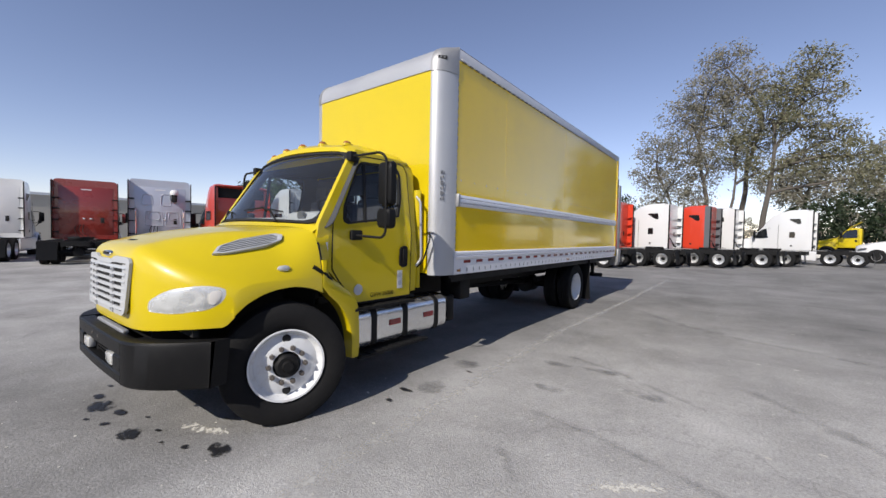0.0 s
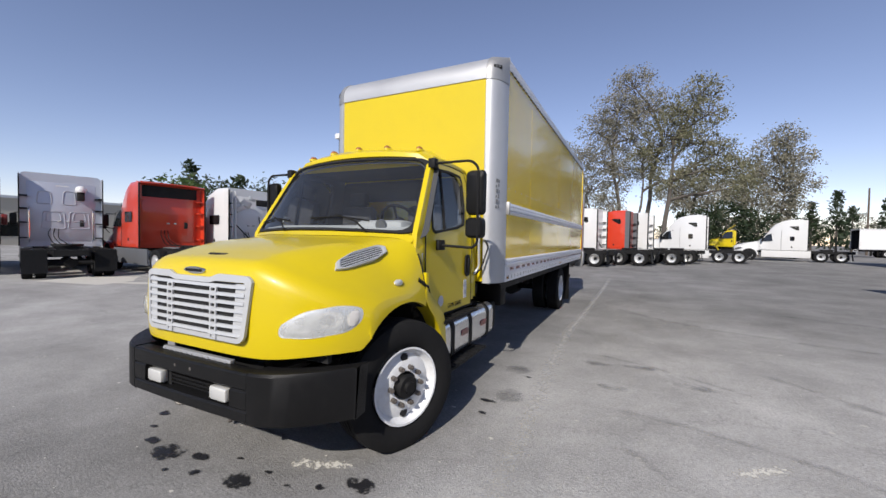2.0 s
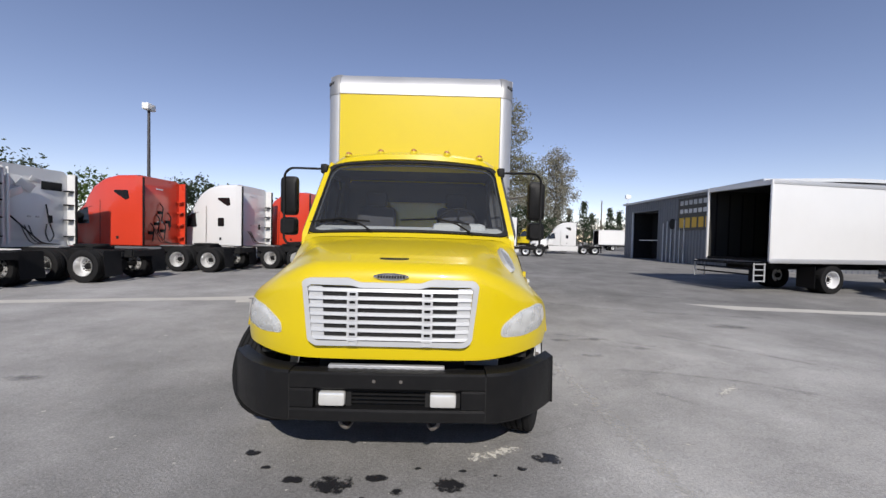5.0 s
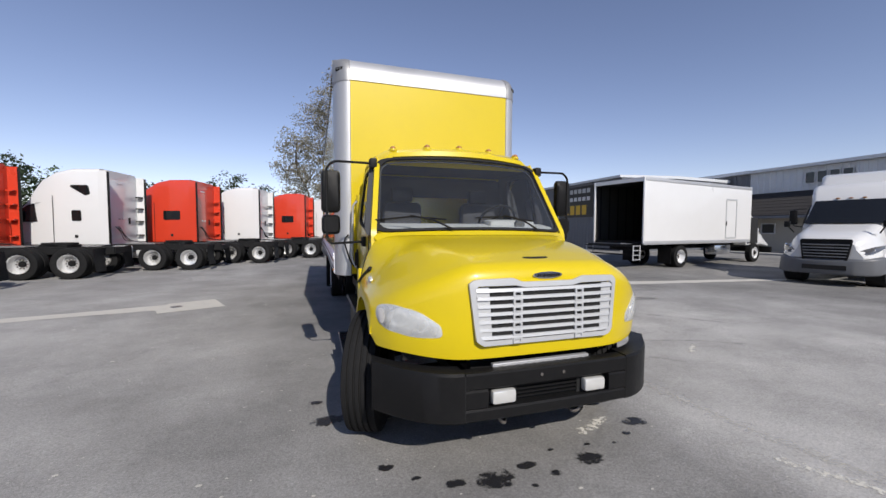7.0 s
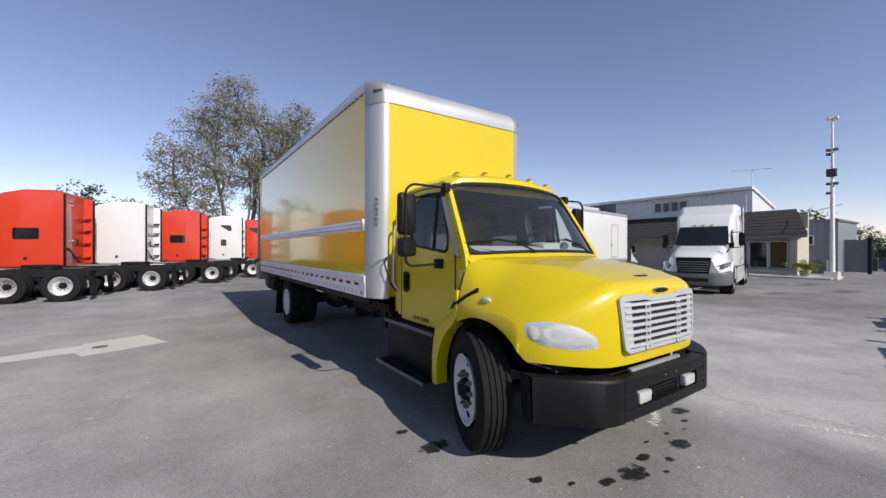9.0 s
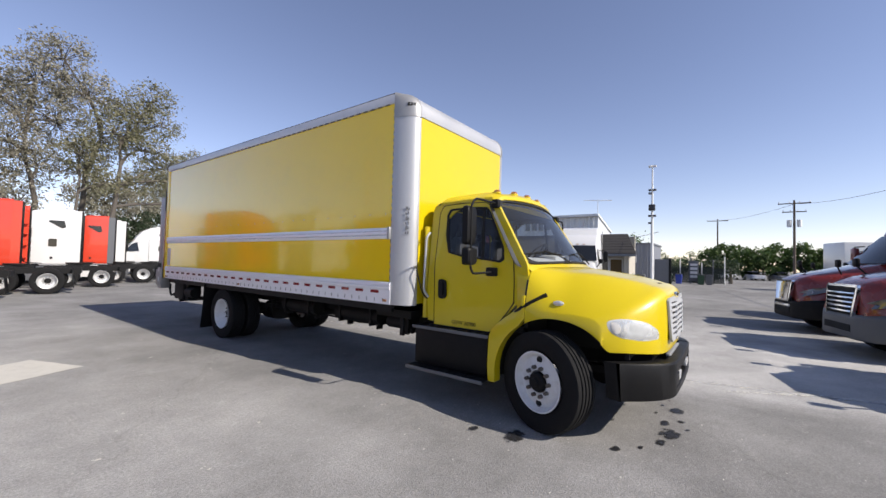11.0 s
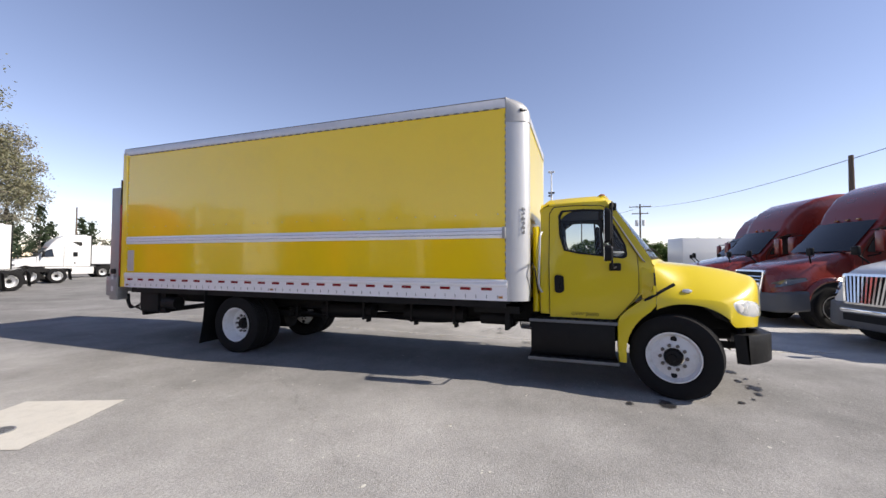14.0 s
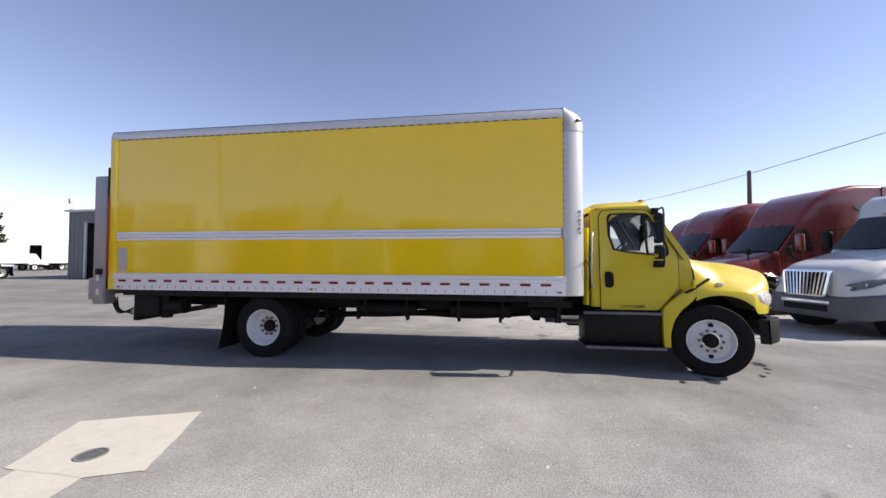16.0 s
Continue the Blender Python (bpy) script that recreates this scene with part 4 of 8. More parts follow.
lamps = both(lambda b, s: headlight(b, s, -0.05, 0.004), "headlight", GREYPL, "clear slanted headlight")
for lamp, s in zip(lamps, (1, -1)):
    b = bm_new()
    headlight(b, s, 0.03, 0.006)
    part("reflector_housing", b, LAMPIN, lamp)
    for cx, cz, rr_ in ((0.865, 1.072, 0.050), (0.995, 1.10, 0.054)):
        b = bm_new()
        loft(b, [[Vector((s * (cx + f * rr_ * math.cos(t)), front_y(cx + f * rr_ * math.cos(t), cz + f * rr_ * math.sin(t)) - u, cz + f * rr_ * math.sin(t))) for t in (2 * math.pi * k / 20 for k in range(20))] for f, u in ((1.0, 0.006), (1.0, 0.013), (0.92, 0.013), (0.55, 0.011), (0.2, 0.010))])
        part("reflector_bowl", b, LAMPBOWL, lamp)
    b = bm_new()
    headlight(b, s, 0.0, 0.016)
    b.faces.ensure_lookup_table()
    bmesh.ops.delete(b, geom=[f for f in b.faces if len(f.verts) > 4 and f.calc_area() > 0.02], context="FACES_ONLY")
    face_to(b, (0, -1, 0))
    o = part("lens", b, LENS, lamp, "clear plastic lens")
    o.visible_shadow = False
    b = bm_new()
    cx, cz = 1.083, 1.10
    loft(b, [[Vector((s * (cx + f * 0.02 * math.cos(t)), front_y(cx + f * 0.02 * math.cos(t), cz + f * 0.05 * math.sin(t)) - u, cz + f * 0.05 * math.sin(t))) for t in (2 * math.pi * k / 16 for k in range(16))] for f, u in ((1.0, 0.006), (1.0, 0.020), (0.4, 0.024))])
    part("turn_lamp", b, LAMPTURN, lamp)


def vent_outline(f):
    pts = rounded([(1.36, -0.75, 0), (1.42, 0.25, 0), (1.60, 0.90, 0), (1.88, 1.0, 0), (1.93, 0.55, 0), (1.90, -0.35, 0), (1.74, -0.95, 0), (1.46, -1.05, 0)], 0.07)
    c = Vector((1.65, 0.0, 0))
    return resample([c + Vector(((p.x - c.x) * f, (p.y - c.y) * f, 0)) for p in pts], 72)


def flank_x(z, y):
    """Half width of the hood at height z."""
    lo, hi = 0.45, 1.14
    for _ in range(22):
        m = (lo + hi) / 2
        if hood_z(m, y) > z:
            lo = m
        else:
            hi = m
    return lo


def vent_height(p):
    return 1.425 + 0.17 * (p.x - 1.36) + 0.044 * p.y


# the vent is a nearly flat moulding: the plane that lies best on the flank there
VENT_SEATS = [Vector((1.38 + 0.11 * i, -0.9 + 0.45 * j, 0)) for i in range(6) for j in range(5)]
VENT_PLANE = np.linalg.lstsq(np.array([[1.0, p.x - 1.65, p.y] for p in VENT_SEATS]), np.array([flank_x(vent_height(p), p.x) for p in VENT_SEATS]), rcond=None)[0]


def vent_pt(s, p, up=0.0):
    """On the hood's flank: along y, and across it by the second number."""
    x = float(VENT_PLANE[0] + VENT_PLANE[1] * (p.x - 1.65) + VENT_PLANE[2] * p.y)
    x = x + 0.35 * max(flank_x(vent_height(p), p.x) - x, -0.03)
    return Vector((s * (x + up * 0.72), p.x, vent_height(p) + up * 0.69))


def side_vent(b, s):
    loft(b, [[vent_pt(s, p, u) for p in vent_outline(f)] for f, u in ((1.0, -0.05), (1.0, 0.026), (0.9, 0.030), (0.86, 0.025), (0.86, 0.0))], cap=False)


b = bm_new()
side_vent(b, 1)
bmesh.ops.recalc_face_normals(b, faces=b.faces)
for v, s in ((part("hood_vent", b, GREYPL, truck, "grey louvred hood vent"), 1),):
    b = bm_new()
    loft(b, [[vent_pt(s, p, u) for p in vent_outline(f)] for f, u in ((0.89, -0.01), (0.89, 0.013), (0.4, 0.013), (0.05, 0.013))])
    part("vent_backing", b, DARK, v)
    rim = vent_outline(0.9)
    for k in range(6):
        c = -0.70 + k * 0.28
        inside = []
        for i in range(60):
            q = Vector((1.36 + 0.0098 * i, 0, 0))
            q.y = c + 0.5 * (q.x - 1.65)
            hits = [a.x + (d.x - a.x) * (q.y - a.y) / (d.y - a.y) for a, d in zip(rim, rim[1:] + rim[:1]) if (a.y > q.y) != (d.y > q.y)]
            if sum(h > q.x for h in hits) % 2:
                inside.append(q.x)
        y0, y1 = min(inside), max(inside)
        b = loft(bm_new(), [[vent_pt(s, Vector((y, c + d + 0.5 * (y - 1.65), 0)), u) for d, u in ((-0.055, 0.023), (0.055, 0.025), (0.055, 0.010), (-0.055, 0.010))] for y in [y0 + (y1 - y0) * i / 6 for i in range(7)]])
        part("louvre", b, GREYPL, v)


def fender_marker(b, s):
    loft(b, [[Vector((s * (1.075 + u), 1.83 + f * 0.055 * math.cos(t), 1.284 + f * 0.026 * math.sin(t))) for t in (2 * math.pi * k / 20 for k in range(20))] for f, u in ((1, 0), (1, 0.015), (0.7, 0.026), (0.2, 0.03))])


both(fender_marker, "fender_marker", LAMPW)
both(lambda b, s: tube(b, [(s * 1.10, 2.29, 1.15), (s * 1.135, 2.20, 1.215), (s * 1.105, 2.09, 1.285)] + ([(s * 1.065, 1.96, 1.36)] if s < 0 else []), 0.021, 8), "hood_strap", BLACK, "black rubber hood latch strap")

# bumper: a swept channel with a centre slot and two fog lamps


def bumper_plan(x):
    x = abs(x)
    if x < 0.62:
        return 0.838 + 0.012 * (x / 0.62) ** 2
    return 0.850 + 0.37 * ((x - 0.62) / 0.52) ** 1.9


def bumper_strip(b, x0, x1, z0, z1, n=10):
    rings = []
    for i in range(n + 1):
        x = x0 + (x1 - x0) * i / n
        y = bumper_plan(x)
        rings.append([Vector((x, y + dy, z)) for dy, z in ((0.10, z0), (0.012, z0), (0.0, z0 + 0.012), (0.0, z1 - 0.012), (0.012, z1), (0.10, z1))])
    loft(b, rings)


def bumper_mesh():
    b = bm_new()
    bumper_strip(b, -0.62, 0.62, 0.675, 0.785)
    bumper_strip(b, -0.62, 0.62, 0.47, 0.55)
    bumper_strip(b, -0.62, -0.47, 0.55, 0.675)
    bumper_strip(b, 0.47, 0.62, 0.55, 0.675)
    return b


bumper = part("bumper", bumper_mesh(), BLACKPL, truck, "black plastic front bumper")
for s in (1, -1):
    b = bm_new()
    rings = []
    for i in range(15):
        x = 0.626 + 0.514 * i / 14
        y = bumper_plan(x)
        lift = 0.01 * (i / 14)
        rings.append([Vector((s * x, y + dy, z)) for dy, z in ((0.13, 0.47), (0.012, 0.466), (0, 0.48), (0, 0.775), (0.014, 0.79 + lift), (0.16, 0.79 + lift))])
    y = bumper_plan(1.14)
    rings += [[Vector((s * (1.158 - 0.015 * max(0, k - 1)), y + (0.02 + 0.028 * k) * (0.25 + 0.75 * (z - 0.46) / 0.33), z)) for z in (0.472, 0.466, 0.48, 0.765, 0.79, 0.80)] for k in range(4)]
    part("bumper_end", loft(b, rings), BLACKPL, bumper)
    part("bumper_seam", box(bm_new(), s * 0.619, s * 0.627, 0.853, 0.93, 0.47, 0.77), DARK, bumper)
    x = 0.353 * s
    fog = part("fog_lamp", box(bm_new(), x - 0.085, x + 0.085, 0.842, 0.90, 0.567, 0.657, 0.016), LAMPW, bumper, "clear rectangular fog lamp")
    part("fog_lamp_housing", box(bm_new(), x - 0.115, x + 0.115, 0.90, 0.92, 0.55, 0.68), DARK, fog)
    for dx in (0.06,):
        b = bm_new()
        cyl(b, (s * 0.085, 0.841, 0.735), (s * 0.085, 0.834, 0.735), 0.011, 8)
        part("bumper_bolt", b, STEEL, bumper)
part("bumper_slot_backing", box(bm_new(), -0.47, 0.47, 0.925, 0.94, 0.54, 0.68), DARK, bumper)
for k in range(4):
    part("slot_bar", box(bm_new(), -0.24, 0.24, 0.895, 0.91, 0.572 + k * 0.026, 0.583 + k * 0.026), BLACKPL, bumper)
part("bumper_shelf", box(bm_new(), -0.6, 0.6, 0.94, 1.08, 0.68, 0.70), BLACK, truck)
b = bm_new()
box(b, -0.40, 0.36, 0.93, 0.97, 0.775, 0.805, 0.006)
for k in range(12):
    box(b, -0.39 + k * 0.062, -0.36 + k * 0.062, 0.925, 0.93, 0.78, 0.80)
part("cooler_edge", b, ALU, truck)
both(lambda b, s: tube(b, bend([(s * 0.33, 1.0, 0.52), (s * 0.33, 0.97, 0.40), (s * 0.28, 0.98, 0.36), (s * 0.25, 1.05, 0.40)], 0.04), 0.014, 8), "tow_hook", STEEL)

# cab


def sheet(pts, d):
    bm = bm_new()
    bm.faces.new([bm.verts.new(p) for p in pts])
    return face_to(bm, d)


def cab_x(z):
    """Half width of the cab's side at height z: upright below the belt, leaning in above it."""
    return 1.03 if z < 1.66 else 1.03 - 0.11 * (z - 1.66) / 0.78


def side_pt(s, y, z, out=0.0):
    return Vector((s * (cab_x(z) + out), y, z))


SHELL = [(3.53, 0.93), (3.56, 1.3), (3.56, 2.30), (3.48, 2.43), (3.1, 2.45), (2.74, 2.435), (2.62, 2.36), (2.40, 2.0), (2.20, 1.67), (2.175, 1.5), (2.18, 1.34), (2.34, 1.20), (2.60, 0.91)]
DOOR = [(3.435, 0.885), (3.445, 1.6), (3.44, 2.30), (3.39, 2.385), (3.1, 2.40), (2.78, 2.39), (2.70, 2.34), (2.50, 2.0), (2.36, 1.72), (2.345, 1.5), (2.345, 1.24), (2.42, 1.13), (2.62, 0.885)]
WINDOW = [(3.24, 1.79), (3.30, 2.0), (3.31, 2.26), (3.27, 2.325), (3.0, 2.335), (2.76, 2.32), (2.71, 2.27), (2.60, 2.06), (2.50, 1.85), (2.485, 1.72), (2.53, 1.685), (2.72, 1.71), (3.05, 1.745)]


def scaled(poly, k):
    cy, cz = sum(p[0] for p in poly) / len(poly), sum(p[1] for p in poly) / len(poly)
    return [(cy + (y - cy) * k, cz + (z - cz) * k) for y, z in poly]


cabs = both(lambda b, s: plate(b, [side_pt(s, *p) for p in SHELL], (-s * 0.05, 0, 0), [side_pt(s, *p) for p in scaled(WINDOW, 1.03)], 96), "cab_side", YELLOW, "yellow cab side")
doors = both(lambda b, s: plate(b, [side_pt(s, *p, 0.008) for p in DOOR], (-s * 0.012, 0, 0), [side_pt(s, *p, 0.008) for p in WINDOW], 96), "door", YELLOW, "yellow cab door")
for d, s in zip(doors, (1, -1)):
    b = plate(bm_new(), [side_pt(s, *p, 0.012) for p in scaled(DOOR, 1.005)], (-s * 0.012, 0, 0), [side_pt(s, *p, 0.012) for p in scaled(DOOR, 0.991)], 96)
    bmesh.ops.translate(b, verts=b.verts, vec=(-s * 0.0025, 0, 0))
    part("door_seal", b, DARK, d)
    b = plate(bm_new(), [side_pt(s, *p, 0.012) for p in scaled(WINDOW, 1.035)], (-s * 0.03, 0, 0), [side_pt(s, *p, 0.012) for p in scaled(WINDOW, 0.955)], 96)
    part("window_gasket", b, DARK, d)
    g = part("door_glass", sheet([side_pt(s, *p, -0.002) for p in WINDOW], (s, 0, 0)), GLASSD, d, "tinted door window")
    g.visible_shadow = False
    part("window_reveal", plate(bm_new(), [side_pt(s, *p, -0.006) for p in scaled(WINDOW, 1.028)], (-s * 0.054, 0, 0), [side_pt(s, *p, -0.006) for p in scaled(WINDOW, 0.975)], 96), LINING, d)
    part("window_divider", loft(bm_new(), [[side_pt(s, y + dy, z, o) for dy, o in ((-0.014, 0.008), (0.014, 0.008), (0.014, -0.02), (-0.014, -0.02))] for y, z in ((2.76, 1.70), (2.80, 2.33))]), DARK, d)
    h = part("door_handle", plate(bm_new(), [side_pt(s, *p, 0.006) for p in rounded([Vector((3.37, 1.225, 0)), Vector((3.375, 1.44, 0)), Vector((3.335, 1.46, 0)), Vector((3.255, 1.44, 0)), Vector((3.245, 1.25, 0)), Vector((3.29, 1.21, 0))], 0.03) for p in [(p.x, p.y)]], (s * 0.016, 0, 0)), BLACK, d, "black pull handle")
    part("handle_grip", box(bm_new(), s * 1.052, s * 1.075, 3.285, 3.315, 1.26, 1.42, 0.008), BLACKPL, h)
    # weight lettering on the door
    txt = bpy.data.curves.new("weight_lettering", "FONT")
    txt.body, txt.size, txt.extrude, txt.align_x, txt.align_y = "GVW 26000", 0.066, 0.0008, "CENTER", "CENTER"
    tmp = new("weight_lettering", txt)
    dg = bpy.context.evaluated_depsgraph_get()
    me = bpy.data.meshes.new_from_object(tmp.evaluated_get(dg))
    bpy.data.objects.remove(tmp)
    me.materials.clear()
    me.materials.append(BLACK)
    o = new("weight_lettering", me)
    o.parent = d
    o.matrix_local = Matrix.Translation((s * 1.0405, 2.99, 0.945)) @ Matrix.Rotation(radians(90 * s), 4, "Z") @ Matrix.Rotation(radians(90), 4, "X")
    tagged(o, "black vehicle weight lettering")
b = bm_new()
cyl(b, (1.039, 2.66, 1.02), (1.042, 2.66, 1.02), 0.055, 20)
part("round_decal", b, SILVER, doors[0])
part("decal_strip", box(bm_new(), 1.0385, 1.041, 3.22, 3.30, 0.98, 1.18), WHITEREF, doors[0])
for z in (1.13, 1.04):
    b = bm_new()
    cyl(b, (1.041, 3.26, z), (1.0425, 3.26, z), 0.028, 16)
    part("decal_dot", b, SILVER, doors[0])
part("square_decal", box(bm_new(), 1.02, 1.037, 2.225, 2.295, 1.415, 1.50), WHITEREF, cabs[0])
for s, c in zip((1, -1), cabs):
    part("cab_skirt_trim", box(bm_new(), s * 0.97, s * 1.03, 2.62, 3.52, 0.865, 0.89), BLACK, c)


def cab_back(b):
    outer = [(-1.0, 0.93), (1.0, 0.93), (1.03, 1.3), (0.93, 2.36), (0.82, 2.45), (-0.82, 2.45), (-0.93, 2.36), (-1.03, 1.3)]
    hole = [(-0.50, 1.62), (0.50, 1.62), (0.53, 1.7), (0.53, 2.05), (0.5, 2.12), (-0.5, 2.12), (-0.53, 2.05), (-0.53, 1.7)]
    plate(b, [Vector((x, 3.56, z)) for x, z in outer], (0, -0.05, 0), [Vector((x, 3.56, z)) for x, z in hole], 96)
    return b


part("cab_back", cab_back(bm_new()), YELLOW, truck)
g = part("rear_window", sheet([Vector((x, 3.53, z)) for x, z in ((-0.53, 1.62), (0.53, 1.62), (0.53, 2.12), (-0.53, 2.12))], (0, 1, 0)), GLASSR, truck)
g.visible_shadow = False


def roof_ring(y, hw, z0, z1, crown):
    n, out = 14, []
    for i in range(n + 1):
        u = -1 + 2 * i / n
        out.append(Vector((u * hw, y, z1 + crown * (1 - u * u) - 0.07 * max(0, abs(u) - 0.86) / 0.14)))
    return out + [Vector((hw, y, z0)), Vector((-hw, y, z0))]


rings = [roof_ring(y + 0, hw, z0, z1, c) for y, hw, z0, z1, c in ((2.555, 0.86, 2.40, 2.43, 0.04), (2.57, 0.885, 2.40, 2.465, 0.055), (2.64, 0.91, 2.40, 2.495, 0.065), (2.85, 0.93, 2.40, 2.515, 0.07), (3.2, 0.935, 2.41, 2.505, 0.06), (3.45, 0.935, 2.40, 2.49, 0.05), (3.55, 0.92, 2.38, 2.43, 0.03), (3.575, 0.90, 2.36, 2.39, 0.02))]
for r in rings[:3]:
    for p in r:
        p.y += 0.13 * (abs(p.x) / 0.9) ** 2
part("cab_roof", loft(bm_new(), rings), YELLOW, truck, "yellow cab roof")
for x in (-0.72, -0.36, 0.0, 0.36, 0.72):
    b = bm_new()
    y = 2.70 + 0.10 * (abs(x) / 0.9) ** 2
    zt = 2.505 + 0.06 * (1 - (x / 0.9) ** 2)
    loft(b, [[Vector((x + (0.035 + g) * math.cos(t), y + (0.055 + g) * math.sin(t), zt + h)) for t in (2 * math.pi * k / 16 for k in range(16))] for g, h in ((0.012, -0.01), (0.010, 0.012), (0.0, 0.016))])
    base = part("roof_lamp", b, YELLOW, truck, "amber cab clearance lamp")
    b = bm_new()
    loft(b, [[Vector((x + f * 0.033 * math.cos(t), y - 0.01 + f * 0.045 * math.sin(t), zt + h)) for t in (2 * math.pi * k / 16 for k in range(16))] for f, h in ((1, 0.014), (0.95, 0.03), (0.6, 0.042), (0.15, 0.046))])
    part("roof_lamp_lens", b, AMBER, base)


def ws_pt(u, v, out=0.0):
    """Windscreen surface: u across -1..1, v up 0..1."""
    hw = 1.02 - 0.105 * v
    yb = 1.985 + 0.25 * abs(u) ** 2.2
    yt = 2.555 + 0.13 * abs(u) ** 2.2
    zb = 1.69 - 0.03 * u * u
    zt = 2.445 - 0.035 * u * u
    return Vector((u * hw, yb + (yt - yb) * v - out * 0.8, zb + (zt - zb) * v + out * 0.6))


def ws_outline(k):
    return [((p.x), (p.y)) for p in rounded([Vector((-k, 0.5 - 0.5 * k, 0)), Vector((k, 0.5 - 0.5 * k, 0)), Vector((k, 0.5 + 0.5 * k, 0)), Vector((-k, 0.5 + 0.5 * k, 0))], 0.14, 5)]


def ring_on(k, out, n=120):
    poly = [Vector((u, v * 1.2, 0)) for u, v in ws_outline(k)]
    return [ws_pt(p.x, p.y / 1.2, out) for p in resample(poly, n)]


b = bm_new()
loft(b, [ring_on(1.0, -0.01), ring_on(1.0, 0.012), ring_on(0.945, 0.012), ring_on(0.945, -0.01)], cap=False)
gasket = part("windscreen_gasket", b, DARK, truck, "black rubber windscreen seal")
b = bm_new()
loft(b, [ring_on(1.008, -0.035), ring_on(1.008, -0.008), ring_on(0.98, -0.008), ring_on(0.98, -0.035)], cap=False)
part("windscreen_frame", b, YELLOW, truck)
b = bm_new()
rows = [[ws_pt(-0.965 + 1.93 * i / 20, 0.02 + 0.96 * j / 8, 0.0) for i in range(21)] for j in range(9)]
loft(b, rows, cap=False, closed=False)
face_to(b, (0, -1, 0.5))
g = part("windscreen", b, GLASS, truck, "clear curved windscreen")
g.visible_shadow = False


def pillar(b, s):
    rows = []
    for k in range(7):
        v = -0.04 + 1.1 * k / 6
        a, c = ws_pt(s * 1.0, v, -0.004), ws_pt(s * 0.97, v, -0.03)
        y, z = a.y, a.z
        x = cab_x(z)
        rows.append([a, Vector((s * (x - 0.012), y + 0.03, z)), Vector((s * (x - 0.002), y + 0.10, z)), Vector((s * (x - 0.05), y + 0.12, z)), c])
    loft(b, rows)


both(pillar, "pillar", YELLOW)


def cowl(b):
    rows = []
    for i in range(21):
        u = -1 + 2 * i / 20
        p = ws_pt(u, -0.02, 0.0)
        x = u * 0.99
        rows.append([Vector((x, 2.165, hood_z(x, 2.16) - 0.012)), Vector((x, min(2.16, p.y - 0.06), hood_z(x, min(2.16, p.y - 0.06)) + 0.004)), p + Vector((0, 0, 0.01)), Vector((x, 2.3, 1.66 - 0.1 * abs(u) ** 6)), Vector((x, 2.3, 1.3))])
    loft(b, rows, cap=False, closed=False)
    return b


part("cowl", cowl(bm_new()), YELLOW, truck)


def hood_edge(z, y=2.165):
    """Half width of the hood's rear edge at height z."""
    lo, hi = 0.80, 1.14
    for _ in range(24):
        m = (lo + hi) / 2
        if hood_z(m, y) > z:
            lo = m
        else:
            hi = m
    return lo


def cowl_side(b, s):
    rows = []
    for k in range(12):
        z = 1.18 + 0.47 * k / 11
        a = hood_edge(min(z, 1.64)) - 0.004
        c = min(1.03, a + 0.03) if z > 1.55 else 1.03
        rows.append([Vector((s * a, 2.168, z)), Vector((s * (a + c) / 2, 2.24, z)), Vector((s * c, 2.31, z)), Vector((s * (c - 0.1), 2.31, z)), Vector((s * (a - 0.1), 2.168, z))])
    loft(b, rows)


both(cowl_side, "cowl_side", YELLOW)
both(lambda b, s: loft(b, [[Vector((s * (hood_edge(z) + o), y, z)) for o, y in ((0.006, 2.164), (0.006, 2.182), (-0.03, 2.182), (-0.03, 2.164))] for z in (1.20, 1.26, 1.32, 1.37, 1.42, 1.46, 1.50)]), "hood_seal", DARK)
for x0, x1, yb in ((-0.30, -0.78, 0.0), (0.58, 0.10, 0.0)):
    b = bm_new()
    tube(b, [ws_pt(x0 / 0.97, -0.02, 0.04), ws_pt((x0 * 0.7 + x1 * 0.3) / 0.95, 0.10, 0.035), ws_pt((x0 * 0.3 + x1 * 0.7) / 0.95, 0.17, 0.03)], 0.009, 6)
    wp = part("wiper", b, BLACK, truck)
    b = bm_new()
    c = (x0 * 0.3 + x1 * 0.7) / 0.95
    tube(b, [ws_pt(c - 0.32, 0.14, 0.018), ws_pt(c, 0.165, 0.02), ws_pt(c + 0.32, 0.12, 0.018)], 0.008, 6)
    part("wiper_blade", b, BLACK, wp)

# inside the cab
b = bm_new()
loft(b, [[Vector((x, y, z)) for y, z in ((2.12, 1.60), (2.30, 1.72), (2.50, 1.755), (2.60, 1.70), (2.62, 1.30), (2.35, 1.1), (2.12, 1.1))] for x in (-0.93, -0.3, 0.1, 0.3, 0.62, 0.93)])
part("dashboard", b, DASH, truck, "grey plastic dashboard")
part("instrument_hood", box(bm_new(), 0.22, 0.78, 2.34, 2.62, 1.66, 1.80, 0.06), DASH, truck)
b = bm_new()
cyl(b, (0.56, 2.31, 1.745), (0.56, 2.345, 1.755), 0.055, 20)
part("dash_speaker", b, GREYBUMP, truck)
b = bm_new()
wm = Matrix.Translation((0.50, 2.76, 1.79)) @ Matrix.Rotation(radians(-52), 4, "X")
tube(b, [wm @ Vector((0.22 * math.cos(2 * math.pi * k / 28), 0.22 * math.sin(2 * math.pi * k / 28), 0)) for k in range(29)], 0.016, 8)
for a in (30, 150, 270):
    tube(b, [wm @ Vector((0, 0, -0.03)), wm @ Vector((0.22 * math.cos(radians(a)), 0.22 * math.sin(radians(a)), 0))], 0.014, 6)
